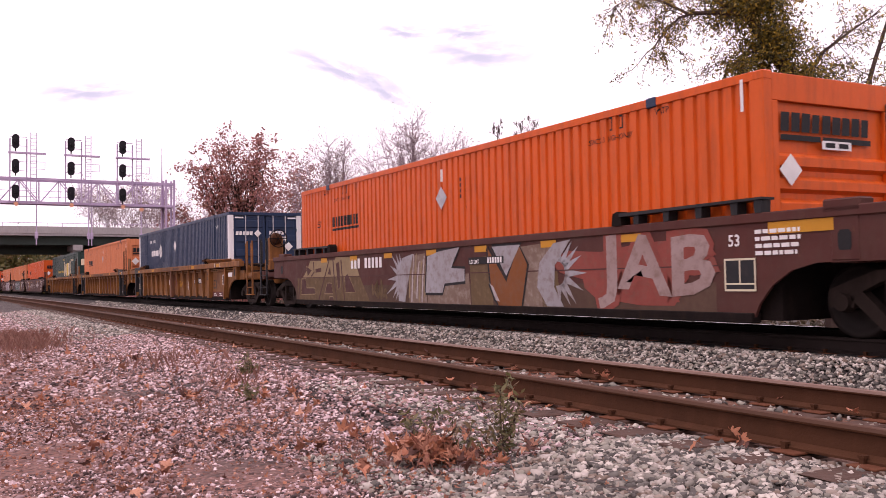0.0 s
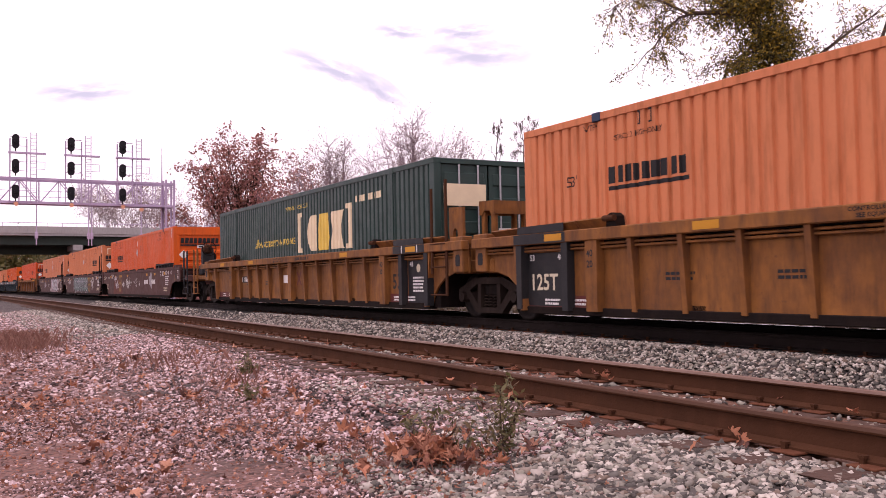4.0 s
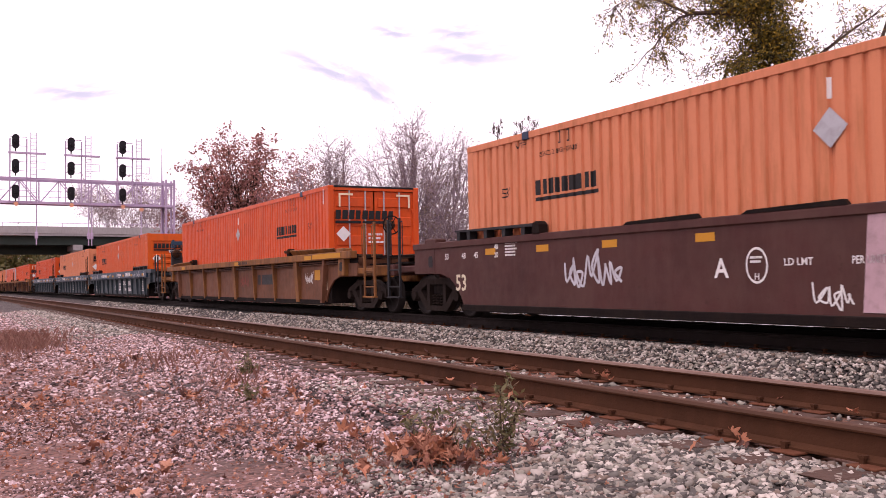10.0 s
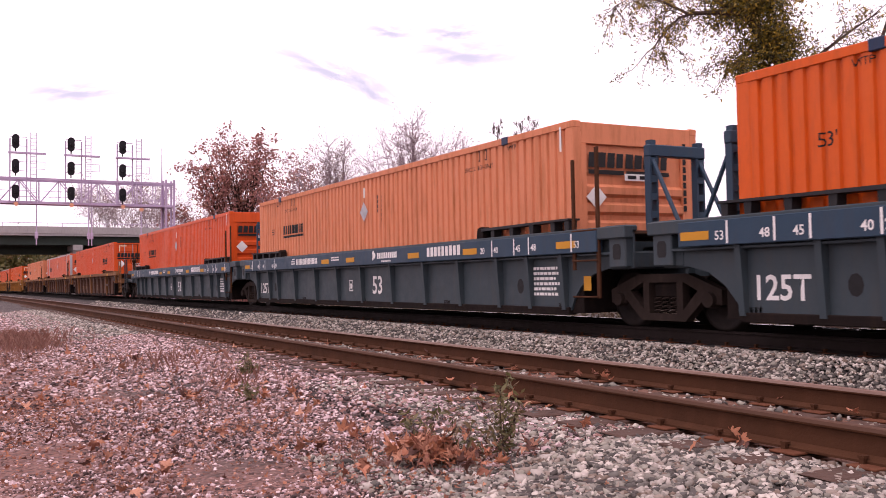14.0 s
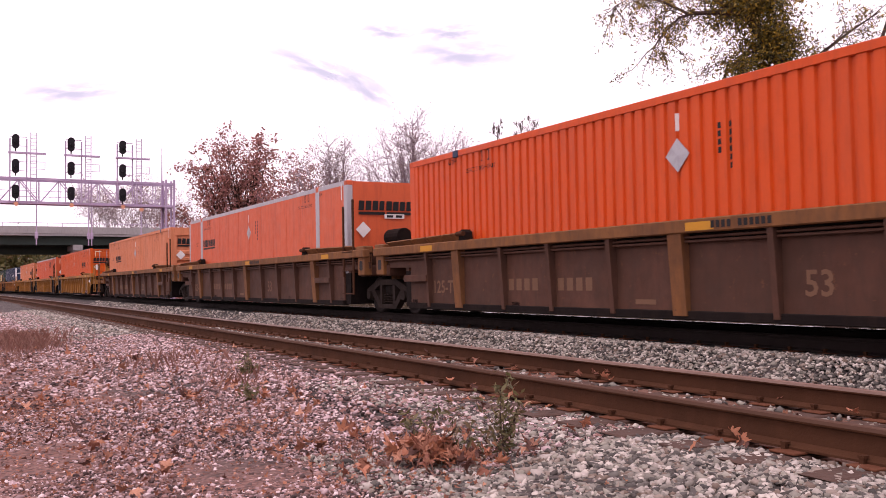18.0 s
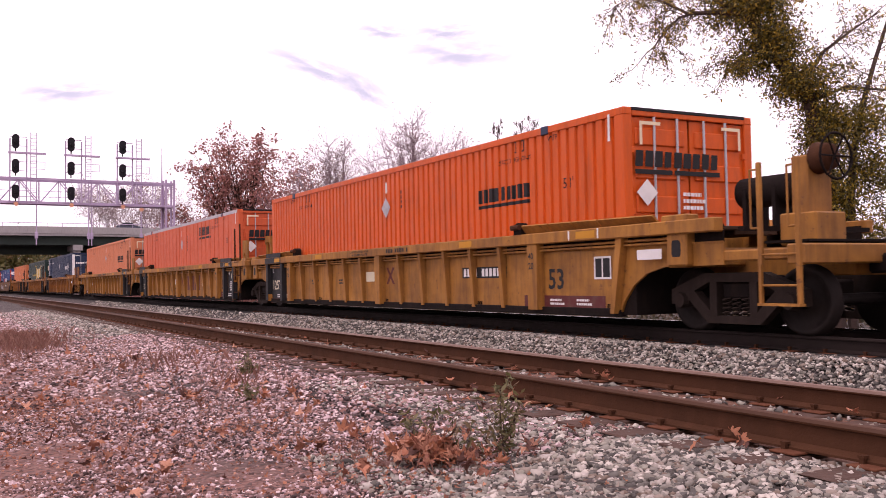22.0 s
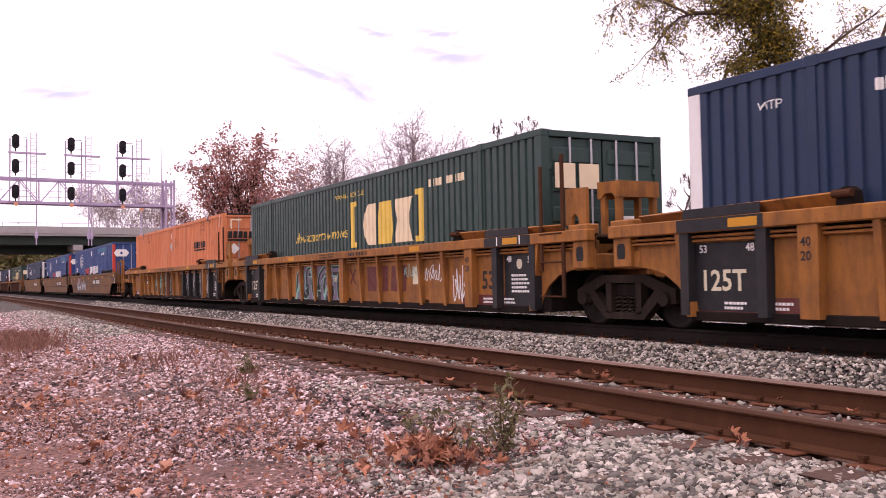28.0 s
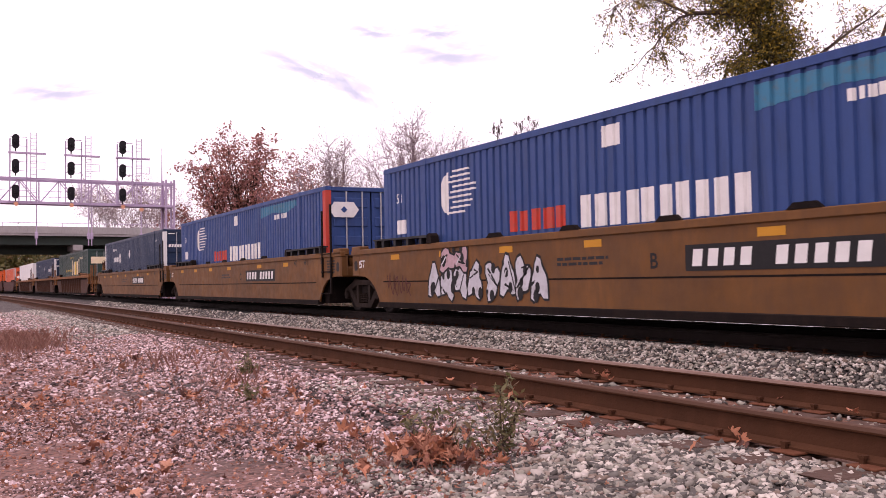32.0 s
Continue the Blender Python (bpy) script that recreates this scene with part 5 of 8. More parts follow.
def wild(car, x, z, w, h, n, seed, y, base, core, edge, fat=0.34):
    """Interlaced spray-painted forms: fat dark strokes, a coloured heart and a pale edge line; they spell nothing."""
    rnd = random.Random(seed)
    c, dark, heart, rim = w / n, [], [], []
    for i in range(n):
        x0, j = i * c, lambda a: a + rnd.uniform(-0.12, 0.12)
        path = smooth_path([(x0 + j(0.1) * c, h * j(0.18)), (x0 + j(0.15) * c, h * j(0.8)), (x0 + j(0.7) * c, h * j(0.84)), (x0 + j(0.6) * c, h * j(0.45)), (x0 + j(0.75) * c, h * j(0.15)), (x0 + j(1.1) * c, h * j(0.25))])
        path = [(a, min(max(b, fat * 0.45), h - fat * 0.45)) for a, b in path]
        dark += stroke(path, fat)
        heart += stroke([(a + 0.05, b + 0.02) for a, b in path[3:-5]], fat * 0.42, fat * 0.2)
        for s in (-1, 1):
            off = []
            for (ax, ay), (bx, by) in zip(path, path[1:]):
                d = math.hypot(bx - ax, by - ay) or 1
                off.append((ax - s * (by - ay) / d * fat / 2, ay + s * (bx - ax) / d * fat / 2))
            rim += stroke(off, 0.035)
    stuck(dark, M[base], car, x, z, y, "spray_fill", "dark interlaced spray paint")
    stuck(heart, M[core], car, x, z, y - 0.003, "spray_heart")
    stuck(rim, M[edge], car, x, z, y - 0.006, "spray_outline", "pale spray-painted outline")


def ring_emblem(car, x, z, rx, rz, y):
    """A faded round owner's emblem: a ring and a cross."""
    band = []
    for i in range(28):
        a, b = 2 * math.pi * i / 28, 2 * math.pi * (i + 1) / 28
        band.append([(rx * math.cos(a), rz * math.sin(a)), (rx * math.cos(b), rz * math.sin(b)), (rx * 0.74 * math.cos(b), rz * 0.74 * math.sin(b)), (rx * 0.74 * math.cos(a), rz * 0.74 * math.sin(a))])
    stuck(band, M["gold_spray"], car, x, z, y, "emblem_ring", "faded gold emblem ring")
    stuck([rect(-rx * 0.6, -rz * 0.13, rx * 1.2, rz * 0.26), rect(-rx * 0.14, rz * 0.15, rx * 0.28, rz * 0.48), rect(-rx * 0.14, -rz * 0.63, rx * 0.28, rz * 0.48)], M["gold_spray"], car, x, z, y, "emblem_cross", "faded gold cross")


def bubbles(car, x, z, w, h, n, fill, line, seed, y, core=None):
    """Puffy spray-painted forms with an outline; they spell nothing."""
    rnd = random.Random(seed)
    back, front, eyes, gloss = [], [], [], []
    step = w / n
    for i in range(n):
        ww, dz = step * rnd.uniform(0.95, 1.15), rnd.uniform(-0.04, 0.04)
        a = rnd.random() * 7
        back.append(bubble(rnd, i * step + a * 0, dz, ww, h, 0.05))
        front.append(bubble(rnd, i * step + a * 0, dz, ww, h, 0.0))
        for _ in range(3):
            ex, ez, er = i * step + ww * rnd.uniform(0.1, 0.9), dz + h * rnd.uniform(0.1, 0.9), rnd.uniform(0.04, 0.09)
            eyes.append([(ex + er * math.cos(t), ez + er * 1.4 * math.sin(t)) for t in [k * 0.7 for k in range(9)]])
        eyes += stroke([(i * step + ww * rnd.uniform(0, 1), dz + h * rnd.uniform(0.1, 0.9)) for k in range(3)], 0.05, 0.02)
        gloss += stroke([(i * step + ww * (0.15 + 0.1 * k), dz + h * (0.3 + 0.12 * k)) for k in range(4)], 0.03)
    stuck(back, M[line], car, x, z, y, "spray_outline", "spray-painted outline")
    for i, f in enumerate(front):
        stuck([f], M[fill], car, x, z, y - 0.0015 - 0.0006 * i, "spray_fill", "spray-painted puffy form")
    stuck(eyes, M[core or line], car, x, z, y - 0.006, "spray_detail")
    stuck(gloss, M["silver_spray"], car, x, z, y - 0.0065, "spray_detail")


def scrawl(car, x, z, w, h, n, material, seed, y, wide=0.03):
    stuck(stroke(loops(random.Random(seed), w, h, n), wide), M[material], car, x, z, y, "spray_scrawl", "sprayed scrawl")


def sprayed_letters(car, body, x, z, w, h, fill, line, y, rim=0.035):
    """Fat sprayed letters that fill a given patch, with a darker outline behind them."""
    for k, (m, grow) in enumerate(((line, rim), (fill, 0.0))):
        if m is None:
            continue
        cu = bpy.data.curves.new("sprayed_letters", "FONT")
        cu.body, cu.size, cu.offset, cu.resolution_u = body, 1.0, 0.03 + grow, 2
        tmp = new("sprayed_letters", cu)
        me = bpy.data.meshes.new_from_object(tmp)
        bpy.data.objects.remove(tmp)
        xs, ys = [v.co.x for v in me.vertices], [v.co.y for v in me.vertices]
        x0, x1, y0, y1 = min(xs), max(xs), min(ys), max(ys)
        g = rim * w / (x1 - x0) if k == 0 else 0.0
        for v in me.vertices:
            v.co.x = (v.co.x - x0) / (x1 - x0) * (w + 2 * g) - g
            v.co.y = (v.co.y - y0) / (y1 - y0) * (h + 2 * g) - g + 0.05 * h * math.sin(v.co.x * 3.0)
        me.materials.clear()
        me.materials.append(M[m])
        hang("sprayed_letters", me, car, Matrix.Translation((x, y - 0.002 * k, z)) @ NEAR_SIDE)


def car_text(car, body, x, z, size, material, y, wide=1.0):
    words(body, x, z, size, M[material], car, y, wide)


def reflectors(car, xs, z, y, w=0.34, h=0.11):
    for x in xs:
        hang("reflector", share(("reflector", w), lambda: flat([rect(0, 0, w, h)], M["yellow_mark"], "reflector")), car, Matrix.Translation((x, y, z)) @ NEAR_SIDE)


M["streaked_spray"] = shade("streaked_spray", (0.20, 0.14, 0.105), 0.7, 0, (0.11, 0.055, 0.04), 3, 0.7, grime=(0.32, 0.26, 0.22), grime_amount=0.8, streak=0.9)
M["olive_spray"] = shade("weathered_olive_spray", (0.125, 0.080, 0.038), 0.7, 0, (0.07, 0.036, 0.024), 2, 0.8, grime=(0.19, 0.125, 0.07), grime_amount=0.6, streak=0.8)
M["dusty_pink_spray"] = shade("dusty_pink_spray", (0.33, 0.24, 0.225), 0.7, 0, (0.21, 0.13, 0.11), 2.5, 0.7, grime=(0.17, 0.10, 0.08), grime_amount=0.75, streak=0.8)
M["worn_silver"] = shade("worn_silver_spray", (0.33, 0.325, 0.345), 0.6, 0, (0.20, 0.15, 0.14), 2.5, 0.7, grime=(0.16, 0.10, 0.085), grime_amount=0.75, streak=0.9)
M["rust_spray"] = shade("orange_brown_spray", (0.20, 0.068, 0.02), 0.7, 0, (0.14, 0.055, 0.025), 2, 0.6, grime=(0.16, 0.09, 0.06), grime_amount=0.5, streak=0.8)
for name, c, r in (("silver_spray", (0.55, 0.54, 0.58), 0.5), ("mint_spray", (0.22, 0.42, 0.36), 0.6), ("grey_spray", (0.34, 0.32, 0.33), 0.6), ("tan_spray", (0.28, 0.20, 0.11), 0.7),
                   ("red_spray", (0.25, 0.06, 0.045), 0.7), ("pink_spray", (0.50, 0.33, 0.36), 0.6), ("moss_spray", (0.15, 0.14, 0.075), 0.7), ("teal_spray", (0.05, 0.16, 0.13), 0.6), ("pale_spray", (0.42, 0.37, 0.37), 0.7), ("gold_spray", (0.30, 0.17, 0.055), 0.7), ("lilac_spray", (0.19, 0.14, 0.20), 0.6),
                   ("ink_spray", (0.020, 0.026, 0.028), 0.55), ("faded_red_spray", (0.135, 0.040, 0.030), 0.7)):
    M[name] = shade(name, c, r, 0, tuple(v * 0.65 for v in c), 5, 0.7, 0, 40, DUST, 0.35, 0.4)
M["dust_band"] = paint("dusty_panel", (0.105, 0.062, 0.042), 0.75, (0.07, 0.035, 0.025), 0.6, 0.4, RUST, 0.4)
Y_SMOOTH, Y_PLATE, Y_CHORD = -1.473, -1.363, -1.533


def well_marks_ribs(car, u, front, rear):
    """Stencils of the ribbed cars."""
    y = Y_PLATE
    for z in (1.195, 1.25):
        part("train_line", R((-9.3, -1.42, z), (9.3, -1.42, z), 0.02, sides=6), M[STYLE[u][1]], car)
    car_text(car, "53", 6.2, 0.58, 0.45, "charcoal", y - 0.002)
    part("middle_post", S([(-0.26, 0.24), (-0.02, 0.24), (-0.01, 1.31), (-0.27, 1.31)], -1.51, -1.362), M["rust_brown" if u in (1, 19) else STYLE[u][1]], car)
    for x in (5.95, -6.05):
        part("wide_post", S([(x - 0.13, 0.24), (x + 0.13, 0.24), (x + 0.14, 1.31), (x - 0.14, 1.31)], -1.508, -1.362), M[STYLE[u][1]], car)
        car_text(car, "40", x - 0.1, 1.06, 0.15, "charcoal", -1.512)
        car_text(car, "20", x - 0.1, 0.90, 0.15, "charcoal", -1.512)
    for x0 in (5.5, -8.2):
        stuck([rect(0, 0, 2.15, 0.2)], M["oxblood"], car, x0, 0.27, y - 0.001, "hazard_band")
        for dx in (0.75, 1.45):
            stuck(small_print(0.42, 0.12, 2, u), M["white_mark"], car, x0 + dx, 0.31, y - 0.004, "small_print")
    if front == "joint":
        stuck([rect(0, 0, 1.0, 0.9)], M["charcoal"], car, 6.98, 0.29, y - 0.003, "black_panel")
        stuck([rect(0, 0, 1.45, 0.16)], M["charcoal"], car, 6.58, 1.31, Y_CHORD - 0.001, "black_panel")
        part("guide_end", S([(6.6, CHORD), (7.97, CHORD), (7.95, 1.60), (6.6, 1.61)], -1.525, -1.515), M["charcoal"], car)
        for x in (6.86, 8.02):
            part("end_panel_post", S([(x - 0.07, 0.24), (x + 0.07, 0.24), (x + 0.08, 1.31), (x - 0.08, 1.31)], -1.508, -1.362), M["charcoal"], car)
        stuck(small_print(0.6, 0.34, 5, u), M["white_mark"], car, 7.2, 0.50, y - 0.006, "small_print")
        car_text(car, "48", 7.06, 1.04, 0.15, "white_mark", y - 0.006)
        car_text(car, "5", 7.7, 1.02, 0.15, "white_mark", y - 0.006)
        stuck([[(0.09 * math.cos(a), 0.09 * math.sin(a)) for a in [k * 0.7 for k in range(9)]]], M["cream_mark"], car, 7.45, 1.0, y - 0.006, "round_stencil")
    else:
        stuck(hollow(0.4, 0.34, 0.03) + [rect(0.18, 0, 0.03, 0.34)], M["white_mark"], car, 7.4, 0.72, y - 0.004, "test_panel")
        stuck([rect(0, 0, 0.4, 0.34)], M["charcoal"], car, 7.4, 0.72, y - 0.002, "black_panel")
        stuck([rect(0, 0, 0.5, 0.14)], M["white_mark"], car, 8.5, 0.98, -1.474, "small_plate")
    if rear == "joint":
        stuck([rect(0, 0, 1.2, 0.95)], M["charcoal"], car, -7.95, 0.30, y - 0.003, "black_panel")
        stuck([rect(0, 0, 1.45, 0.16)], M["charcoal"], car, -8.1, 1.31, Y_CHORD - 0.001, "black_panel")
        part("guide_end", S([(-8.0, CHORD), (-6.7, CHORD), (-6.7, 1.61), (-7.98, 1.60)], -1.525, -1.515), M["charcoal"], car)
        for x in (-8.0, -6.72):
            part("end_panel_post", S([(x - 0.07, 0.24), (x + 0.07, 0.24), (x + 0.08, 1.31), (x - 0.08, 1.31)], -1.508, -1.362), M["charcoal"], car)
        car_text(car, "125T", -7.86, 0.56, 0.37, "cream_mark", y - 0.006)
        car_text(car, "53", -7.86, 1.04, 0.14, "white_mark", y - 0.006)
        car_text(car, "48", -7.08, 1.04, 0.14, "white_mark", y - 0.006)
    for x in (-4.6, -2.7):
        stuck(small_print(0.62, 0.14, 2, u + 3), M["charcoal"], car, x, 0.68, y - 0.002, "small_print")
    stuck([rect(0, 0, 0.52, 0.22)], M["white_mark"] if u % 2 else M["cream_mark"], car, -1.05, 0.74, y - 0.002, "paper_sheet")
    stuck([[(0, 0), (0.1, 0), (0.42, 0.36), (0.32, 0.36)], [(0.32, 0), (0.42, 0), (0.1, 0.36), (0, 0.36)]], M["oxblood"], car, 0.05, 0.68, y - 0.002, "crossed_stencil")
    stuck([rect(0.09 * i, 0, 0.06, 0.08) for i in range(12) if i not in (4, 10)], M["black_mark"], car, 0.4, 1.35, Y_CHORD - 0.002, "number_stencil")
    car_text(car, "CONTROLLED INTERCHANGE", -1.6, 1.405, 0.065, "black_mark", Y_CHORD - 0.002, 1.2)
    car_text(car, "SEE EQUIPMENT REGISTER", -1.5, 1.335, 0.065, "black_mark", Y_CHORD - 0.002, 1.2)
    reflectors(car, (3.6, -3.9, 7.18, -7.2), 1.335, Y_CHORD - 0.002, 0.46)
    for x in (6.99, 7.7):
        stuck([rect(0, 0, 0.035, 0.15)], M["white_mark"], car, x, 1.32, Y_CHORD - 0.004, "position_tick")
    if u in (1, 3, 14, 16, 17, 19):
        x = {1: 3.34, 3: -5.6, 14: 3.42, 16: -6.0, 17: 3.4, 19: -5.8}[u]
        stuck([rect(0, 0, 1.55, 0.2)], M["black_mark"], car, x, 0.77, y - 0.003, "number_panel")
        stuck([rect(0.06 + 0.13 * i, 0.03, 0.09, 0.14) for i in range(11) if i not in (4,)], M["white_mark"], car, x, 0.77, y - 0.006, "number_bars", "white number on black")
    if u in (2, 15, 18):
        m = [rect(0, 0, 0.5, 0.56), rect(0.62, 0, 0.5, 0.56), rect(1.24, 0, 0.75, 0.56, 0.12)]
        stuck(m, M["oxblood"], car, 1.1, 0.52, y - 0.002, "trade_mark", "dark red owner's mark")
        stuck([rect(0, 0, 0.46, 0.36)], M["cream_mark"], car, 3.42, 0.67, y - 0.003, "paper_sheet")
    if u == 1:
        scrawl(car, 2.3, 0.42, 0.5, 0.55, 3, "white_mark", 5, y - 0.004)
        scrawl(car, 0.55, 0.66, 1.45, 0.28, 6, "yellow_mark", 6, y - 0.004)
    if u in (15, 16):
        scrawl(car, -2.9, 0.3, 2.5, 0.6, 5, "black_mark", 7 + u, y - 0.004, 0.02)
    if u == 18:
        stuck([[(0, 0.1), (0.35, 0.0), (3.55, 0.0), (3.75, 0.5), (3.5, 0.9), (0.25, 0.9)]], M["lilac_spray"], car, -3.8, 0.27, y - 0.002, "sprayed_ground", "lilac sprayed ground")
        wild(car, -3.7, 0.28, 3.4, 0.86, 4, 12, y - 0.005, "ink_spray", "lilac_spray", "mint_spray", 0.26)
        for x, a, b in ((-3.75, 0.0, 0.9), (-2.6, 0.85, 0.1), (-1.6, 0.1, 0.88), (-0.6, 0.8, 0.2)):
            stuck(stroke([(0, a), (0.3, (a + b) / 2), (0.55, b)], 0.14, 0.05), M["mint_spray"], car, x, 0.27, y - 0.014, "spray_streak", "mint spray streak")
        scrawl(car, 5.1, 0.3, 0.75, 0.9, 4, "white_mark", 15, y - 0.004)
        scrawl(car, 3.9, 0.72, 0.9, 0.36, 4, "white_mark", 16, y - 0.004, 0.02)
        scrawl(car, 3.0, 0.8, 0.7, 0.3, 3, "mint_spray", 26, y - 0.004, 0.02)
    if u == 19:
        stuck([rect(0, 0, 4.6, 0.86)], M["ink_spray"], car, 2.0, 0.28, y - 0.003, "sprayed_ground", "black sprayed ground")
        wild(car, -2.95, 0.28, 3.1, 0.86, 4, 21, y - 0.003, "ink_spray", "mint_spray", "mint_spray", 0.3)
        wild(car, 3.0, 0.30, 3.4, 0.82, 4, 24, y - 0.006, "ink_spray", "grey_spray", "silver_spray", 0.24)
        for x in (2.89, 3.9, 4.91, 5.92):
            part("sprayed_rib", S([(x - 0.055, 0.27), (x + 0.055, 0.27), (x + 0.055, 1.29), (x - 0.055, 1.29)], -1.512, -1.364), M["black_mark"], car)
        stuck([rect(0, 0, 0.5, 0.36)], M["cream_mark"], car, 2.4, 0.7, y - 0.014, "paper_sheet")
        scrawl(car, 5.3, 0.35, 1.4, 0.8, 6, "white_mark", 23, y - 0.014, 0.025)


def well_marks_brown(car, u, front, rear):
    y = Y_SMOOTH
    w = "white_mark"
    reflectors(car, (-7.2, -5.6, -3.9, -2.0, 3.05, 4.85, 6.9), 1.18, y - 0.002)
    for x, s in ((-8.3, "53"), (7.25, "45"), (7.72, "48"), (8.28, "53")):
        big = s == "53" and x < 0
        car_text(car, s, x, 0.55 if big else 1.2, 0.42 if big else 0.17, "cream_mark" if big else w, y - 0.002)
        if not big:
            stuck([rect(0.22, -0.04, 0.03, 0.2)], M[w], car, x, 1.2, y - 0.003, "position_tick")
    for x, s in ((-8.7, "53"), (-8.05, "48"), (-7.6, "45")):
        car_text(car, s, x, 1.14, 0.15, w, y - 0.002)
    for x in (6.2, -6.9):
        car_text(car, "40", x, 1.27, 0.13, w, y - 0.002)
        car_text(car, "20", x, 1.13, 0.13, w, y - 0.002)
        stuck(small_print(0.4, 0.26, 5, u), M[w], car, x + 0.35, 1.13, y - 0.002, "small_print")
    spots = {4: (0.62, 1.25, -1.05), 6: (-1.0, -1.68, -0.6)}.get(u)
    if spots:
        ring = [(0.17 * math.cos(k * math.pi / 10), 0.22 * math.sin(k * math.pi / 10)) for k in range(20)]
        stuck([[p, q, (q[0] * 0.86, q[1] * 0.86), (p[0] * 0.86, p[1] * 0.86)] for p, q in zip(ring, ring[1:] + ring[:1])], M[w], car, spots[0], 0.86, y - 0.002, "round_stencil")
        car_text(car, "H", spots[0] - 0.04, 0.69, 0.11, w, y - 0.002)
        stuck(small_print(0.2, 0.1, 2, u), M[w], car, spots[0] - 0.1, 0.88, y - 0.002, "small_print")
        car_text(car, "B" if u == 4 else "A", spots[1], 0.72, 0.34, w, y - 0.002)
        car_text(car, "LD LMT", spots[2], 0.85, 0.12, w, y - 0.002)
        car_text(car, "PER UNIT", spots[2] + 0.9, 0.85, 0.12, w, y - 0.002, 0.8)
    stuck(small_print(0.8, 0.06, 1, u + 1), M[w], car, 0.0, 1.36, y - 0.002, "small_print")
    stuck(small_print(0.75, 0.42, 5, u + 2), M[w], car, 7.2, 0.72, y - 0.002, "small_print")
    stuck(small_print(0.9, 0.2, 2, u + 4), M["cream_mark"], car, 6.9, 0.45, y - 0.002, "small_print")
    stuck([rect(0, 0, 0.9, 0.1), rect(1.6, -0.05, 1.2, 0.08)], M["maroon"], car, 3.9, 0.62, y - 0.002, "faded_patch")
    if front == "coupler":
        stuck(hollow(0.34, 0.34, 0.03) + [rect(0.15, 0.08, 0.03, 0.26), rect(0, 0.07, 0.34, 0.03)], M[w], car, 9.35, 1.0, y - 0.002, "test_panel")
        stuck([rect(0, 0, 0.14, 0.22)], M["yellow_mark"], car, 9.05, 0.92, y - 0.002, "reflector")
    if rear == "joint":
        car_text(car, "125T", -9.35, 1.1, 0.26, "cream_mark", y - 0.014)
    for x in (-3.4, -1.2, 1.0, 3.2):
        part("guide_lip", S([(x, CHORD), (x + 1.5, CHORD), (x + 1.45, 1.545), (x + 0.1, 1.525)], -1.50, -1.44), M["grime_steel"], car)
    if u == 4:
        stuck([rect(0.23 * i, 0, 0.14, 0.2) for i in range(11) if i != 4], M[w], car, 2.62, 0.79, y - 0.002, "number_bars", "white number")
        stuck([bubble(random.Random(1), 0, 0, 0.75, 0.85)], M["grey_spray"], car, 3.7, 0.55, y - 0.004, "spray_fill")
        scrawl(car, -3.35, 0.66, 0.7, 0.32, 3, w, 31, y - 0.003, 0.03)
        scrawl(car, -2.25, 0.62, 1.25, 0.62, 4, w, 32, y - 0.003, 0.035)
        stuck([[(0, 0), (2.9, 0.06), (2.8, 0.4), (2.3, 0.78), (0.2, 0.8)]], M["faded_red_spray"], car, -6.2, 0.27, y - 0.001, "faded_patch", "faded reddish repaint")
        ring_emblem(car, -4.05, 0.86, 0.43, 0.47, y - 0.004)
        scrawl(car, -5.9, 1.02, 0.9, 0.26, 3, "silver_spray", 33, y - 0.005, 0.05)
        scrawl(car, -5.5, 0.56, 1.0, 0.5, 3, "silver_spray", 34, y - 0.006, 0.05)
    if u == 5:
        stuck([bubble(random.Random(7), 0, 0, 6.6, 0.9)], M["ink_spray"], car, -3.8, 0.36, y - 0.002, "sprayed_ground", "dark sprayed ground")
        ring_emblem(car, 3.7, 0.84, 0.62, 0.48, y - 0.003)
        wild(car, -3.8, 0.28, 6.9, 1.1, 7, 41, y - 0.005, "ink_spray", "teal_spray", "silver_spray", 0.34)
        wild(car, -3.4, 0.36, 6.2, 0.9, 6, 43, y - 0.013, "teal_spray", "lilac_spray", "silver_spray", 0.2)
        scrawl(car, 4.7, 0.5, 0.7, 0.8, 3, w, 46, y - 0.003, 0.03)
        scrawl(car, -7.0, 0.9, 1.5, 0.36, 5, w, 44, y - 0.003, 0.025)
        scrawl(car, 4.2, 0.9, 1.7, 0.45, 5, w, 45, y - 0.003, 0.02)
    if u == 6:
        stuck([[(0, 0.05), (4.95, 0), (5.3, 1.15), (3.4, 1.28), (0.1, 1.2)]], M["pink_spray"], car, 0.42, 0.28, y - 0.002, "sprayed_ground", "pale sprayed ground")
        sprayed_letters(car, "MOER", 0.95, 0.40, 4.5, 0.98, "silver_spray", "black_mark", y - 0.005, 0.05)
        scrawl(car, -4.9, 0.6, 1.5, 0.62, 5, "silver_spray", 52, y - 0.003, 0.045)
        scrawl(car, 5.5, 1.0, 0.8, 0.4, 4, "white_mark", 53, y - 0.003, 0.025)
        sprayed_letters(car, "2021", 5.8, 0.44, 0.5, 0.18, "white_mark", None, y - 0.003)
        scrawl(car, -0.2, 0.36, 0.55, 0.3, 3, "white_mark", 55, y - 0.003, 0.025)


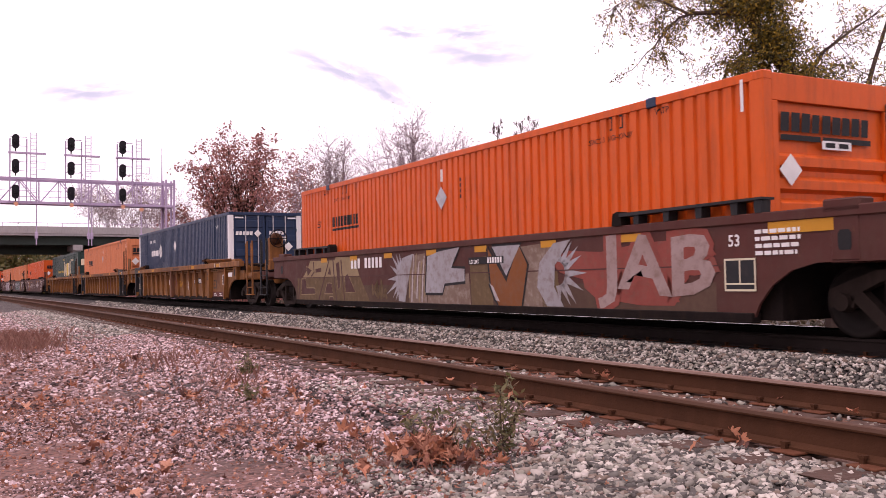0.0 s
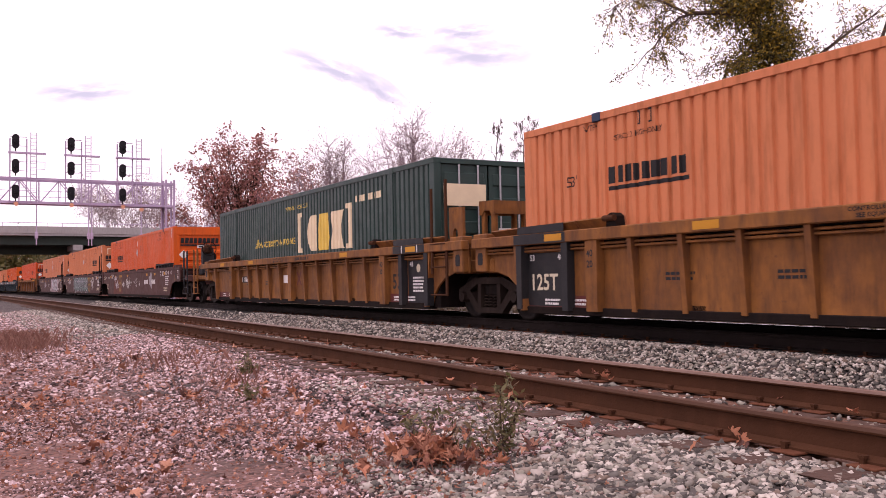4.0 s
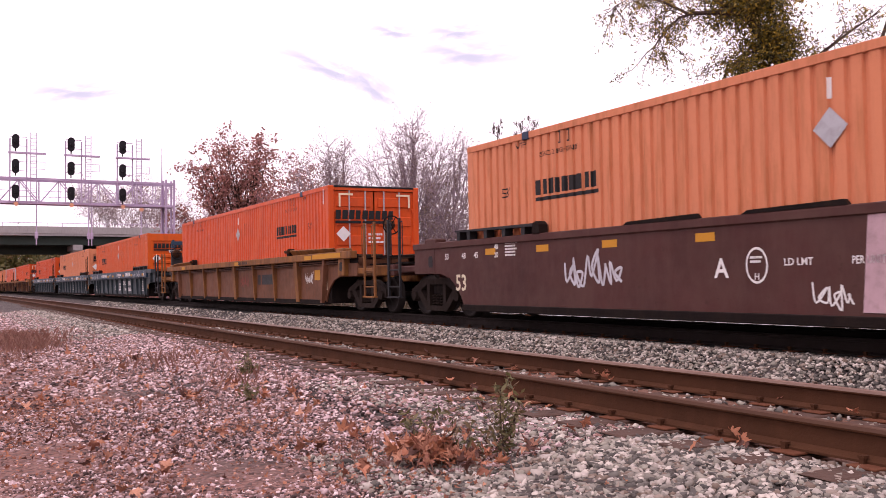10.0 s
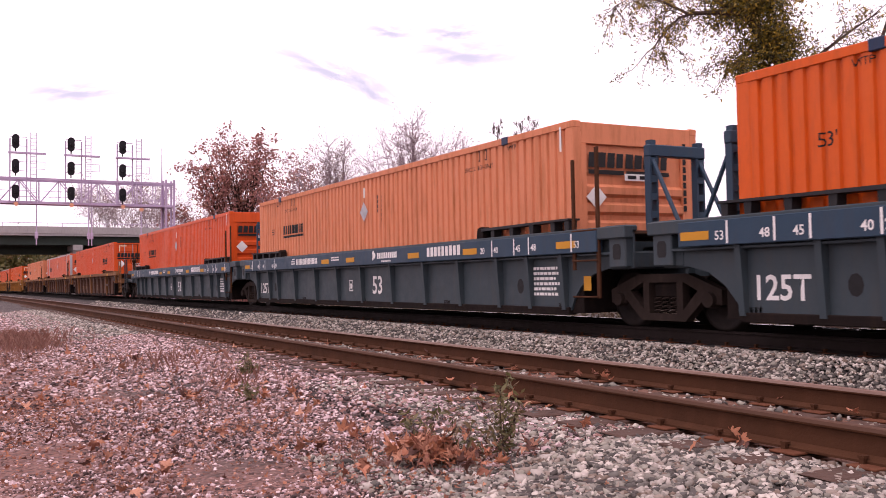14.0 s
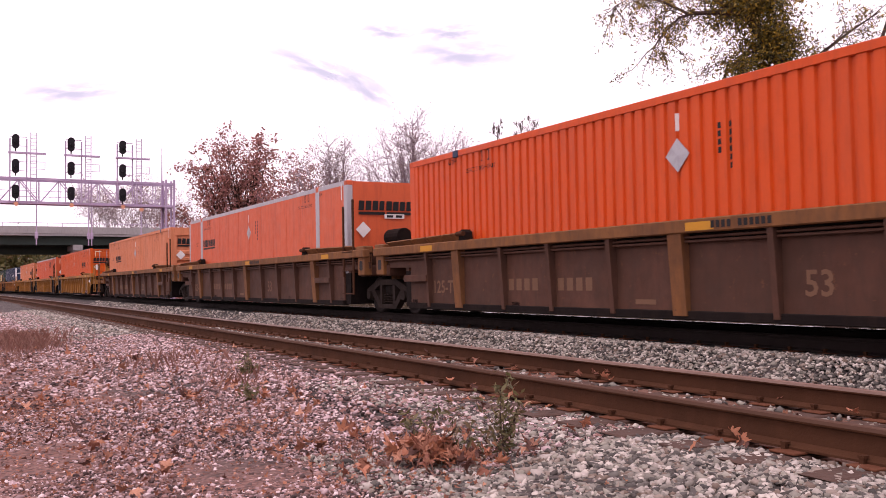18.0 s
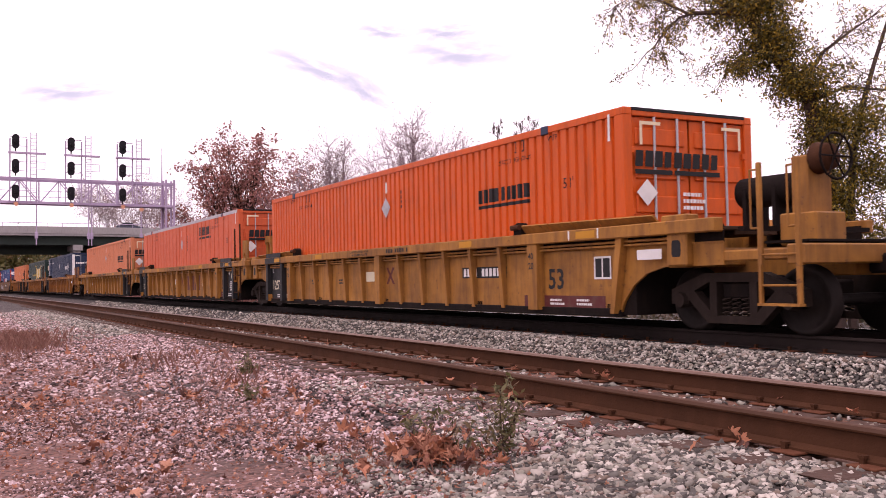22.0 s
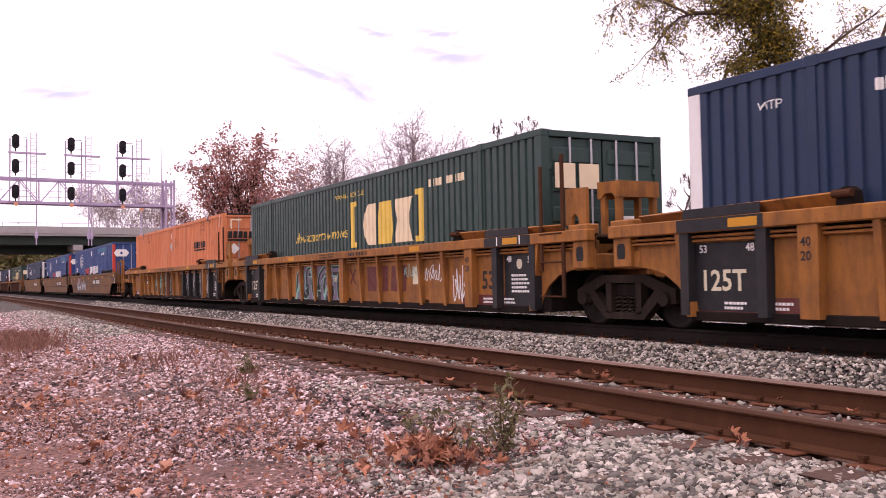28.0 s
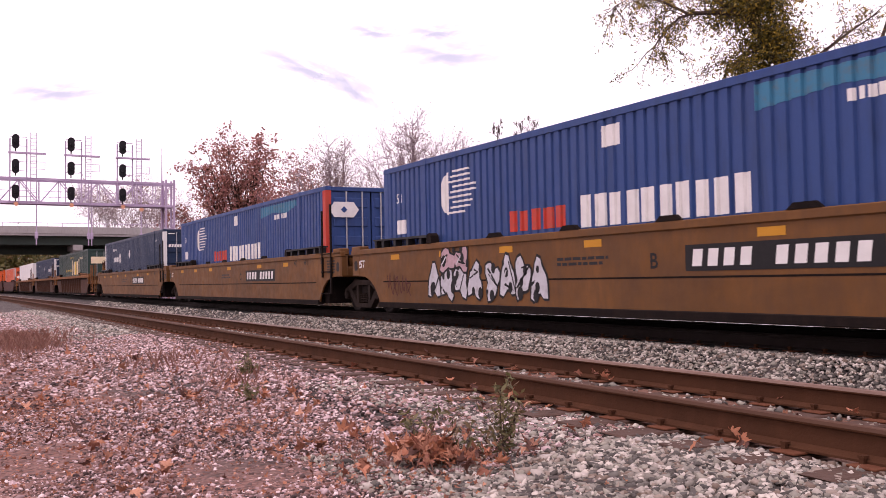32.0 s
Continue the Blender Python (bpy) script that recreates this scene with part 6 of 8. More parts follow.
def well_marks_tan(car, u, front, rear):
    y = Y_SMOOTH
    reflectors(car, (-7.4, -5.2, -3.0, -0.6, 2.75, 5.2), 1.2, y - 0.002, 0.42)
    car_text(car, {20: "B", 21: "C", 22: "A"}[u], 0.85, 0.86, 0.3, "black_mark", y - 0.002)
    stuck([rect(0, 0, 2.9, 0.34)], M["black_mark"], car, 1.54, 0.81, y - 0.002, "number_panel")
    stuck([[(p + 0.03 * (q > 0.1), q) for p, q in rect(0.12 + 0.27 * i, 0.06, 0.17, 0.22)] for i in range(10) if i != 4], M["white_mark"], car, 1.54, 0.81, y - 0.004, "number_bars", "white number on black")
    for x, s in ((6.1, "45"), (6.9, "48"), (8.1, "53")):
        car_text(car, s, x, 1.22, 0.16, "black_mark", y - 0.002)
        stuck([rect(0.22, -0.04, 0.03, 0.2)], M["black_mark"], car, x, 1.22, y - 0.003, "position_tick")
    stuck(small_print(0.7, 0.35, 5, u), M["charcoal"], car, 8.55, 0.95, y - 0.002, "small_print")
    stuck(small_print(1.3, 0.16, 2, u), M["charcoal"], car, -1.3, 0.92, y - 0.002, "small_print")
    stuck([rect(0, 0, 15.6, 0.025)], M["grime_steel"], car, -7.8, 0.72, y - 0.001, "weld_seam")
    if front == "coupler":
        stuck([rect(0, 0, 0.62, 0.5)], M["charcoal"], car, 9.22, 0.90, y - 0.002, "black_panel")
        stuck(hollow(0.62, 0.5, 0.03) + [rect(0.3, 0, 0.03, 0.5), rect(0, 0.2, 0.62, 0.03)], M["white_mark"], car, 9.22, 0.90, y - 0.004, "test_panel")
        reflectors(car, (9.28,), 1.26, y - 0.030, 0.5)
    if rear == "joint":
        car_text(car, "125T", -9.3, 1.06, 0.24, "white_mark", y - 0.002)
    if u == 20:
        bubbles(car, -5.7, 0.34, 2.1, 0.75, 4, "silver_spray", "black_mark", 61, y - 0.003)
        bubbles(car, -5.2, 0.9, 1.2, 0.5, 2, "pink_spray", "black_mark", 62, y - 0.011)
        bubbles(car, -3.5, 0.34, 1.9, 0.8, 4, "silver_spray", "black_mark", 63, y - 0.003)
        scrawl(car, -7.6, 0.45, 1.2, 0.5, 4, "maroon", 64, y - 0.003, 0.03)
    for x in (-3.4, -1.2, 1.0, 3.2):
        part("guide_lip", S([(x, CHORD), (x + 0.5, CHORD), (x + 0.4, 1.56), (x + 0.1, 1.56)], -1.50, -1.44), M["grime_steel"], car)


def well_marks_maroon(car, u, front, rear):
    y = Y_SMOOTH
    rnd = random.Random(71)
    reflectors(car, (-6.2, -4.3, -2.4, -0.4, 1.5, 3.6, 5.6), 1.24, y - 0.008, 0.42)
    reflectors(car, (8.25,), 1.22, y - 0.008, 0.9, 0.15)
    stuck([rect(0.2 * i, 0, 0.13, 0.23) for i in range(9) if i != 3], M["white_mark"], car, -4.25, 1.05, y - 0.008, "number_bars", "white number")
    stuck([rect(0, 0, 16.2, 0.018)], M["brown"], car, -8.1, 0.86, y - 0.0085, "weld_seam")
    # straight block forms in faded tan over the tail of the car; panel light painted in: paler above the seam, darker
    # below
    stuck([[(0, 0), (4.75, 0), (4.15, 0.61), (-0.1, 0.61)]], M["olive_spray"], car, -7.9, 0.25, y - 0.0012, "spray_fill", "olive spray paint, darkened as the shaded lower panel")
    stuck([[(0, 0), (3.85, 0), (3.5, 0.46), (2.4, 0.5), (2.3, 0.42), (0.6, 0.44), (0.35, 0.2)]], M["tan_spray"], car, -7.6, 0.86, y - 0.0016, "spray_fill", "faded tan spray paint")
    for o in ([(-7.65, 0.84), (-7.35, 0.84), (-7.3, 0.6), (-6.7, 0.6), (-6.65, 0.44), (-7.7, 0.42)], [(-7.3, 1.18), (-6.88, 1.06), (-7.2, 0.9)], [(-6.62, 1.1), (-6.2, 1.12), (-6.2, 1.0), (-6.62, 0.98)],
              [(-5.78, 0.93), (-5.6, 1.14), (-5.53, 0.92)], [(-5.98, 0.45), (-5.82, 0.72), (-5.5, 0.72), (-5.43, 0.45)], [(-5.7, 0.26), (-5.66, 0.38), (-5.42, 0.38), (-5.4, 0.26)],
              [(-5.22, 1.2), (-4.98, 1.25), (-4.93, 0.62), (-5.1, 0.56)], [(-4.66, 0.86), (-4.48, 0.95), (-4.0, 0.5), (-4.62, 0.48)]):
        stuck([o], M["brown"], car, 0, 0, y - 0.0022, "spray_gap")
        stuck(stroke([*o, o[0]], 0.022), M["tan_spray"], car, 0, 0, y - 0.003, "spray_edge")
    for p in ([(-6.42, 0.26), (-6.1, 0.7), (-5.62, 1.34)], [(-5.4, 1.3), (-5.32, 0.8), (-5.18, 0.26)], [(-4.88, 1.28), (-4.8, 0.8), (-4.66, 0.26)], [(-6.75, 1.28), (-6.72, 1.0), (-6.95, 0.9)], [(-7.9, 0.3), (-7.78, 0.86), (-7.3, 1.28)]):
        stuck(stroke(p, 0.07, 0.04), M["brown"], car, 0, 0, y - 0.0026, "spray_gap")
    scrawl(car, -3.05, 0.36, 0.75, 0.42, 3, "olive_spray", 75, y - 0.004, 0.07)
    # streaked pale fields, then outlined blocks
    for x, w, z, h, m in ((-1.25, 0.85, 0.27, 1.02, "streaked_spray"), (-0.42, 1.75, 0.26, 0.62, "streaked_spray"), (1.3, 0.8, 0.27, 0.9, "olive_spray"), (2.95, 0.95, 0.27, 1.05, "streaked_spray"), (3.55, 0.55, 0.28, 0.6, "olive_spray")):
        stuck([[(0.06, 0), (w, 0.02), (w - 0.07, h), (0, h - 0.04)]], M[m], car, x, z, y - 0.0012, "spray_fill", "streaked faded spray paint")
    stuck([bubble(rnd, 0, 0, 3.6, 1.1)], M["red_spray"], car, 3.9, 0.28, y - 0.003, "spray_fill", "faded spray paint")
    for i in range(7):
        x = -1.2 + 0.115 * i
        stuck(stroke([(x, 0.3 + rnd.uniform(0, 0.3)), (x + 0.05, 0.8), (x + 0.13, 1.1 + rnd.uniform(0, 0.2))], 0.05, 0.02), M["pale_spray"] if i % 2 else M["tan_spray"], car, 0, 0, y - 0.0024, "spray_streak")
    for x, turn in ((-1.5, math.pi), (4.05, 0.0)):
        spikes = []
        for i in range(9):
            a = turn + (i - 4) * 0.36 + rnd.uniform(-0.08, 0.08)
            r = rnd.uniform(0.6, 0.85)
            spikes.append([(0.2 * math.cos(a - 0.35), 0.2 * math.sin(a - 0.35)), (r * math.cos(a), min(max(r * math.sin(a), -0.5), 0.5)), (0.2 * math.cos(a + 0.35), 0.2 * math.sin(a + 0.35))])
        stuck(spikes, M["worn_silver"], car, x, 0.82, y - 0.007, "spray_spikes", "spiky spray-painted burst")
    for i, (o, m) in enumerate((([(-1.68, 0.32), (-1.38, 0.3), (-1.2, 0.8), (-0.98, 1.3), (-1.5, 1.22), (-1.72, 0.8)], "worn_silver"),
                               ([(-0.45, 0.5), (-0.35, 1.22), (0.1, 1.3), (0.95, 1.36), (0.75, 1.15), (0.62, 0.97), (1.12, 0.95), (1.12, 0.72), (0.35, 0.68), (0.25, 0.5)], "worn_silver"),
                               ([(1.95, 1.3), (2.05, 0.62), (2.3, 0.28), (3.0, 0.28), (3.2, 0.98), (2.95, 1.32), (2.55, 0.7)], "rust_spray"), ([(2.1, 1.32), (3.0, 1.32), (2.55, 0.8)], "worn_silver"),
                               ([(2.0, 0.68), (2.12, 0.62), (2.32, 0.36), (2.2, 0.38)], "pale_spray"),
                               ([(4.4, 1.34), (3.95, 1.3), (3.55, 1.0), (3.48, 0.6), (3.75, 0.3), (4.2, 0.3), (3.95, 0.6), (3.98, 0.95)], "worn_silver"))):
        if 0 < i < 5:
            stuck(stroke([*o, o[0]], 0.1), M["black_mark"], car, 0, 0, y - 0.0074 - 0.0004 * i, "spray_outline", "black sprayed outline")
        stuck([o], M[m], car, 0, 0, y - 0.0084 - 0.0004 * i, "spray_shape", "sprayed block form")
    stuck([rect(0, 0, 1.2, 0.13)], M["black_mark"], car, 1.28, 1.02, y - 0.011, "number_panel")
    car_text(car, "LD LMT", 1.32, 1.035, 0.10, "white_mark", y - 0.013)
    stuck([rect(0.085 * i, 0, 0.055, 0.1) for i in range(6)], M["white_mark"], car, 1.94, 1.035, y - 0.013, "number_bars", "white load figures")
    sprayed_letters(car, "JAB", 5.05, 0.28, 2.35, 1.04, "dusty_pink_spray", "red_spray", y - 0.0078, 0.06)
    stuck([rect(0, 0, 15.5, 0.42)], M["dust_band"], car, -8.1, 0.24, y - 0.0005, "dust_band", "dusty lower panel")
    car_text(car, "53", 7.62, 1.1, 0.2, "white_mark", y - 0.009)
    stuck(small_print(0.85, 0.34, 4, 3), M["white_mark"], car, 8.05, 0.96, y - 0.009, "small_print")
    stuck([rect(0, 0, 0.5, 0.4)], M["charcoal"], car, 7.55, 0.55, y - 0.009, "black_panel")
    stuck(hollow(0.5, 0.4, 0.025) + [rect(0.24, 0.1, 0.02, 0.3), rect(0, 0.08, 0.5, 0.02)], M["cream_mark"], car, 7.55, 0.55, y - 0.011, "test_panel")


def well_marks_posts(car, u, front, rear):
    y = Y_PLATE
    for z in (1.195, 1.25):
        part("train_line", R((-9.3, -1.42, z), (9.3, -1.42, z), 0.02, sides=6), M["grey_brown"], car)
    reflectors(car, (-7.2, 0.3, 6.9), 1.325, Y_CHORD - 0.002, 0.5)
    stuck([rect(0.09 * i, 0, 0.06, 0.09) for i in range(11) if i != 4], M["black_mark"], car, 0.75, 1.345, Y_CHORD - 0.004, "number_stencil")
    if u == 7:
        stuck([rect(0, 0, 1.9, 0.12)], M["yellow_mark"], car, 7.5, 1.335, Y_CHORD - 0.005, "reflector")
        scrawl(car, 0.4, 0.6, 0.95, 0.5, 4, "red_spray", 81, y - 0.002, 0.04)
        scrawl(car, 6.5, 0.7, 0.6, 0.35, 4, "white_mark", 82, y - 0.002, 0.02)
        stuck([rect(0, 0, 0.4, 0.26)], M["yellow_mark"], car, 7.2, 0.8, y - 0.002, "reflector")
        stuck([rect(0, 0, 0.2, 0.28)], M["cream_mark"], car, 7.9, 0.55, y - 0.002, "paper_sheet")
        stuck([rect(0, 0, 0.25, 0.3), rect(0.4, 0, 1.4, 0.3)], M["charcoal"], car, 2.3, 0.7, y - 0.002, "faded_patch")
    else:
        car_text(car, "125-T", -7.0, 0.5, 0.34, "faded_print", y - 0.002)
        stuck([rect(0.24 * i, 0, 0.16, 0.2) for i in range(10) if i != 4], M["faded_print"], car, -4.2, 0.55, y - 0.002, "number_bars", "faded number")
        car_text(car, "53", 2.0, 0.5, 0.42, "faded_print", y - 0.002)
        stuck([rect(0, 0, 0.42, 0.07)], M["faded_print"], car, -0.9, 0.36, y - 0.002, "faded_patch")
        for x in (6.3, -8.05):
            part("side_step", boxes([(x, x + 1.0, -1.50, -1.36, 0.72, 0.86)], 0.01), M["grey_brown"], car)


def well_marks_blue(car, u, front, rear):
    y = Y_PLATE
    part("train_line", R((-9.3, -1.45, 1.09), (9.3, -1.45, 1.09), 0.022, sides=6), M["slate"], car)
    part("name_band", B(-8.9, 8.9, -1.545, -1.42, 1.12, 1.44, bevel=0.01), M["deep_blue"], car, "navy name band")
    yb = -1.548
    w = M["white_mark"]
    stuck([rect(0, 0.02, 0.3, 0.03), rect(0.04, 0.08, 0.26, 0.03), rect(0.08, 0.14, 0.22, 0.03)] + block_row(16, 1.7, 0.17, 0.2, 0, seed=4)[0:0] +
          [[(p + 0.42, q) for p, q in o] for o in block_row(16, 1.6, 0.16, 0.2, 0, seed=4)], w, car, -4.5, 1.22, yb, "trade_mark")
    stuck([bubble(random.Random(4), 0, -0.04, 0.2, 0.24)] + [[(p + 0.28, q) for p, q in o] for o in block_row(11, 1.02, 0.13, 0.2, 0, seed=6)] + [[(p + 0.5, q - 0.09) for p, q in o] for o in small_print(0.6, 0.06, 1, 3)], w, car, 0.9, 1.24, yb, "trade_mark")
    stuck(block_row(9, 1.36, 0.19, 0.2, 0, seed=7), w, car, 3.55, 1.21, yb, "trade_mark")
    reflectors(car, (-2.2, -0.6, 2.7, 4.98, 7.9, -8.85), 1.2, yb - 0.002, 0.5, 0.11)
    stuck(small_print(0.6, 0.12, 2, u), w, car, -1.55, 1.25, yb, "small_print")
    for x, s in ((5.6, "20"), (6.05, "40"), (6.75, "45"), (7.2, "48"), (8.35, "53")):
        car_text(car, s, x, 1.2, 0.15, "white_mark", yb - 0.002)
    for x in (5.98, 6.68, 7.12, 8.28, -5.95, -6.83, -7.33, -8.06):
        stuck([rect(0, 0, 0.035, 0.28)], w, car, x, 1.14, yb - 0.003, "position_tick")
    car_text(car, "53", 0.5, 0.47, 0.56, "white_mark", y - 0.002)
    stuck(hollow(0.22, 0.26, 0.02) + [rect(0.06, 0.06, 0.1, 0.12)], w, car, -0.85, 0.52, y - 0.002, "test_panel")
    stuck(small_print(0.8, 0.5, 6, u), w, car, 7.0, 0.45, y - 0.002, "small_print")
    stuck([rect(0, 0, 0.18, 0.22)], M["yellow_mark"], car, 8.35, 0.55, y - 0.002, "reflector")
    for x in (6.6, -6.4):
        stuck([[(0.1 * math.cos(a), 0.13 * math.sin(a)) for a in [k * 0.7 for k in range(9)]]], M["black_mark"], car, x, 0.62, y - 0.002, "lightening_hole")
    if rear == "joint":
        car_text(car, "125T", -7.84, 0.45, 0.42, "white_mark", y - 0.002, 0.98)
        for x, s in ((-8.25, "53"), (-7.54, "48"), (-7.05, "45"), (-6.18, "40"), (-5.9, "20")):
            car_text(car, s, x, 1.19, 0.16, "white_mark", yb - 0.002)
    if u == 8:
        stuck([rect(0.21 * i, 0, 0.14, 0.18) for i in range(9) if i != 3], w, car, 2.3, 0.45, y - 0.002, "number_bars", "white number")
        sprayed_letters(car, "DASK", 1.81, 0.75, 1.15, 0.24, "white_mark", None, y - 0.003)
        sprayed_letters(car, "MEME", 3.35, 0.73, 1.15, 0.24, "white_mark", None, y - 0.003)


MARKS = {"smooth_maroon": well_marks_maroon, "smooth_brown": well_marks_brown, "smooth_tan": well_marks_tan, "blue_slate": well_marks_blue,
         "posts_grey_brown": well_marks_posts, "posts_rust_brown": well_marks_posts, "ribs_old_yellow": well_marks_ribs, "ribs_yellow": well_marks_ribs, "ribs_amber": well_marks_ribs}
for joined in JOINED:
    for u in joined:
        if u < 23:
            MARKS[STYLE[u][0] + "_" + STYLE[u][1]](cars[u], u, "coupler" if u == joined[0] else "joint", "coupler" if u == joined[-1] else "joint")

# ---------------------------------------------------------------- signal bridge
GX = -84.0


def signal_bridge():
    """Latticed beam over the tracks on end columns, seen from along the line."""
    g = thing("signal_bridge", "galvanised steel signal bridge latticed across the tracks", "signal bridge", at=pose(GX, 0, 0))
    gm = M["galvanised"]
    y0, y1, zb, zt = -4.0, 18.0, 7.75, 9.75
    for x in (-0.6, 0.6):
        for z in (zb, zt):
            part("chord", B(x - 0.09, x + 0.09, y0, y1, z - 0.10, z + 0.10), gm, g)
        n = 14
        for i in range(n):
            a, b = y0 + (y1 - y0) * i / n, y0 + (y1 - y0) * (i + 1) / n
            part("lattice_bar", R((x, a, zb if i % 2 else zt), (x, b, zt if i % 2 else zb), 0.045, sides=5), gm, g)
            part("lattice_post", R((x, a, zb), (x, a, zt), 0.035, sides=5), gm, g)
    for y in (y0 + 0.3, y1 - 0.3):
        for x in (-0.6, 0.6):
            for d in (-0.35, 0.35):
                part("column", B(x - 0.08, x + 0.08, y + d - 0.08, y + d + 0.08, -0.8, zt + 0.4), gm, g)
        part("column_brace", rods([((x, y - 0.35, z), (x, y + 0.35, z + 0.9)) for x in (-0.6, 0.6) for z in (0, 1.8, 3.6, 5.4)], 0.03), gm, g)
    part("walkway", B(-0.5, 0.5, y0, y1, zb + 0.1, zb + 0.14), gm, g)
    part("handrail", rods([((0.62, y0, zb + 1.0), (0.62, y1, zb + 1.0)), ((0.62, y0, zb + 0.5), (0.62, y1, zb + 0.5))], 0.02), gm, g)
    # drop pipes below the beam, each with a small box near its foot
    for y in (6.75, 10.85, 11.1, 15.2):
        part("drop_pipe", R((0.6, y, 4.2), (0.6, y, zt), 0.05, sides=8), gm, g)
        part("junction_box", B(0.5, 0.7, y - 0.13, y + 0.13, 4.75, 5.3, bevel=0.03), gm, g)
    part("marker_light", R((0.72, 15.2, 7.4), (0.82, 15.2, 7.4), 0.18, sides=10), M["lamp_amber"], g)
    for y in (5.12, 9.40, 13.58):
        signal_mast(g, y)
    mast = thing("radio_mast", "slender tapered grey metal mast beside the signal bridge", "mast", at=pose(GX - 0.5, 17.2, -0.8))
    part("pole", R((0, 0, 0), (0, 0, 9.5), 0.16, 0.10, 8), gm, mast)
    part("tip", R((0, 0, 9.5), (0, 0, 14.0), 0.07, 0.02, 6), gm, mast)


def signal_mast(g, y):
    gm = M["galvanised"]
    s = thing("railway_signal", "three black oval signal heads on a galvanised frame", "signal", "signals on the bridge", pose(GX + 0.75, y, 0))
    for d in (-0.42, 0.85):
        part("upright", B(-0.05, 0.05, d - 0.05, d + 0.05, 7.8, 13.05), gm, s)
    for z in (8.6, 10.72, 12.78):
        head = part("head", R((0.1, 0, z), (0.35, 0, z), 0.28, sides=20), M["signal_black"], s)
        for dz in (-0.3, 0.3):
            part("lobe", R((0.1, 0, z + dz), (0.32, 0, z + dz), 0.28, sides=20), M["signal_black"], head)
        part("backboard", B(0.08, 0.12, -0.28, 0.28, z - 0.32, z + 0.32), M["signal_black"], head)
        part("hood", R((0.3, 0, z), (0.6, 0, z - 0.02), 0.12, sides=12), M["signal_black"], head)
        part("stem", R((0.1, 0, z - 0.8), (0.1, 0, z - 0.5), 0.05, sides=6), M["signal_black"], head)
        for q in (-0.35, 0.4):
            part("bracket", R((0.05, -0.42, z + q), (0.05, 0.85, z + q), 0.025, sides=5), gm, s)
    part("cross_arm", boxes([(0, 0.25, -0.55, 2.3, 11.78, 11.92)]), gm, s)
    lad = part("ladder", rods([((0.1, d, 7.8), (0.1, d, 13.6)) for d in (1.15, 1.6)], 0.03), gm, s)
    for i in range(19):
        part("rung", R((0.1, 1.15, 8.0 + 0.3 * i), (0.1, 1.6, 8.0 + 0.3 * i), 0.018, sides=4), gm, lad)
    part("safety_cage", rods([((0.1, 1.1, z), (0.6, 1.1, z)) for z in (10.5, 11.1)] + [((0.6, 1.1, z), (0.6, 2.2, z)) for z in (10.5, 11.1)] + [((0.6, 2.2, 10.5), (0.6, 2.2, 11.1))], 0.02), gm, s)
    part("marker_light", R((0.12, 0.05, 7.6), (0.2, 0.05, 7.6), 0.18, sides=10), M["lamp_amber"], s)


signal_bridge()

# ---------------------------------------------------------------- road bridge
BX = -175.0


def road_bridge():
    b = thing("road_bridge", "concrete road bridge on dark steel girders over the tracks", "bridge", at=pose(BX, 0, 0))
    y0, y1 = -80, 78
    part("parapet", B(-0.2, 0.2, y0, y1, 10.1, 11.4, bevel=0.04), M["concrete"], b)
    # unseen extra depth of the deck, added to shade the train beneath
    part("deck", B(-24.5, 0.1, y0, y1, 9.75, 10.1), M["concrete"], b)
    part("roadway", B(-24.2, -0.2, y0, y1, 10.1, 10.95), M["asphalt"], b)
    part("far_parapet", B(-24.6, -24.2, y0, y1, 10.1, 11.4), M["concrete"], b)
    for i, x in enumerate((-1.5, -3.6, -5.9, -8.6, -11.0, -14.0, -17.0, -20.0, -23.0)):
        gir = part("girder", B(x - 0.03, x + 0.03, y0, y1, 8.3, 9.63), M["girder_green"], b)
        part("bottom_flange", B(x - 0.22, x + 0.22, y0, y1, 8.2, 8.30), M["girder_green"], gir)
        part("top_flange", B(x - 0.2, x + 0.2, y0, y1, 9.63, 9.75), M["girder_green"], gir)
        for k in range(0, 56):
            if i == 0:
                part("stiffener", B(x + 0.03, x + 0.16, y0 + 2.8 * k, y0 + 2.8 * k + 0.05, 8.32, 9.62), M["girder_green"], gir)
    part("guard_rail", rods([((0, y0, 12.0), (0, y1, 12.0))] + [((0, y0 + 2.4 * i, 11.4), (0, y0 + 2.4 * i, 12.0)) for i in range(66)], 0.05, 5), M["galvanised"], b)
    for y in (-4.5, 21.0):
        cap = part("pier_cap", B(-24.2, -0.2, y - 0.8, y + 0.8, 7.2, 8.2), M["concrete"], b)
        for x in (-1.5, -6.0, -10.5, -15.0, -19.5, -23.5):
            part("pier_column", R((x, y, -1.5), (x, y, 7.2), 0.6, sides=16), M["concrete"], b)
    part("cross_frame", boxes([(-9.5, -9.3, y0, y1, 6.7, 8.2), (-9.7, -9.1, y0, y1, 7.55, 7.8)]), M["girder_green"], b)


road_bridge()


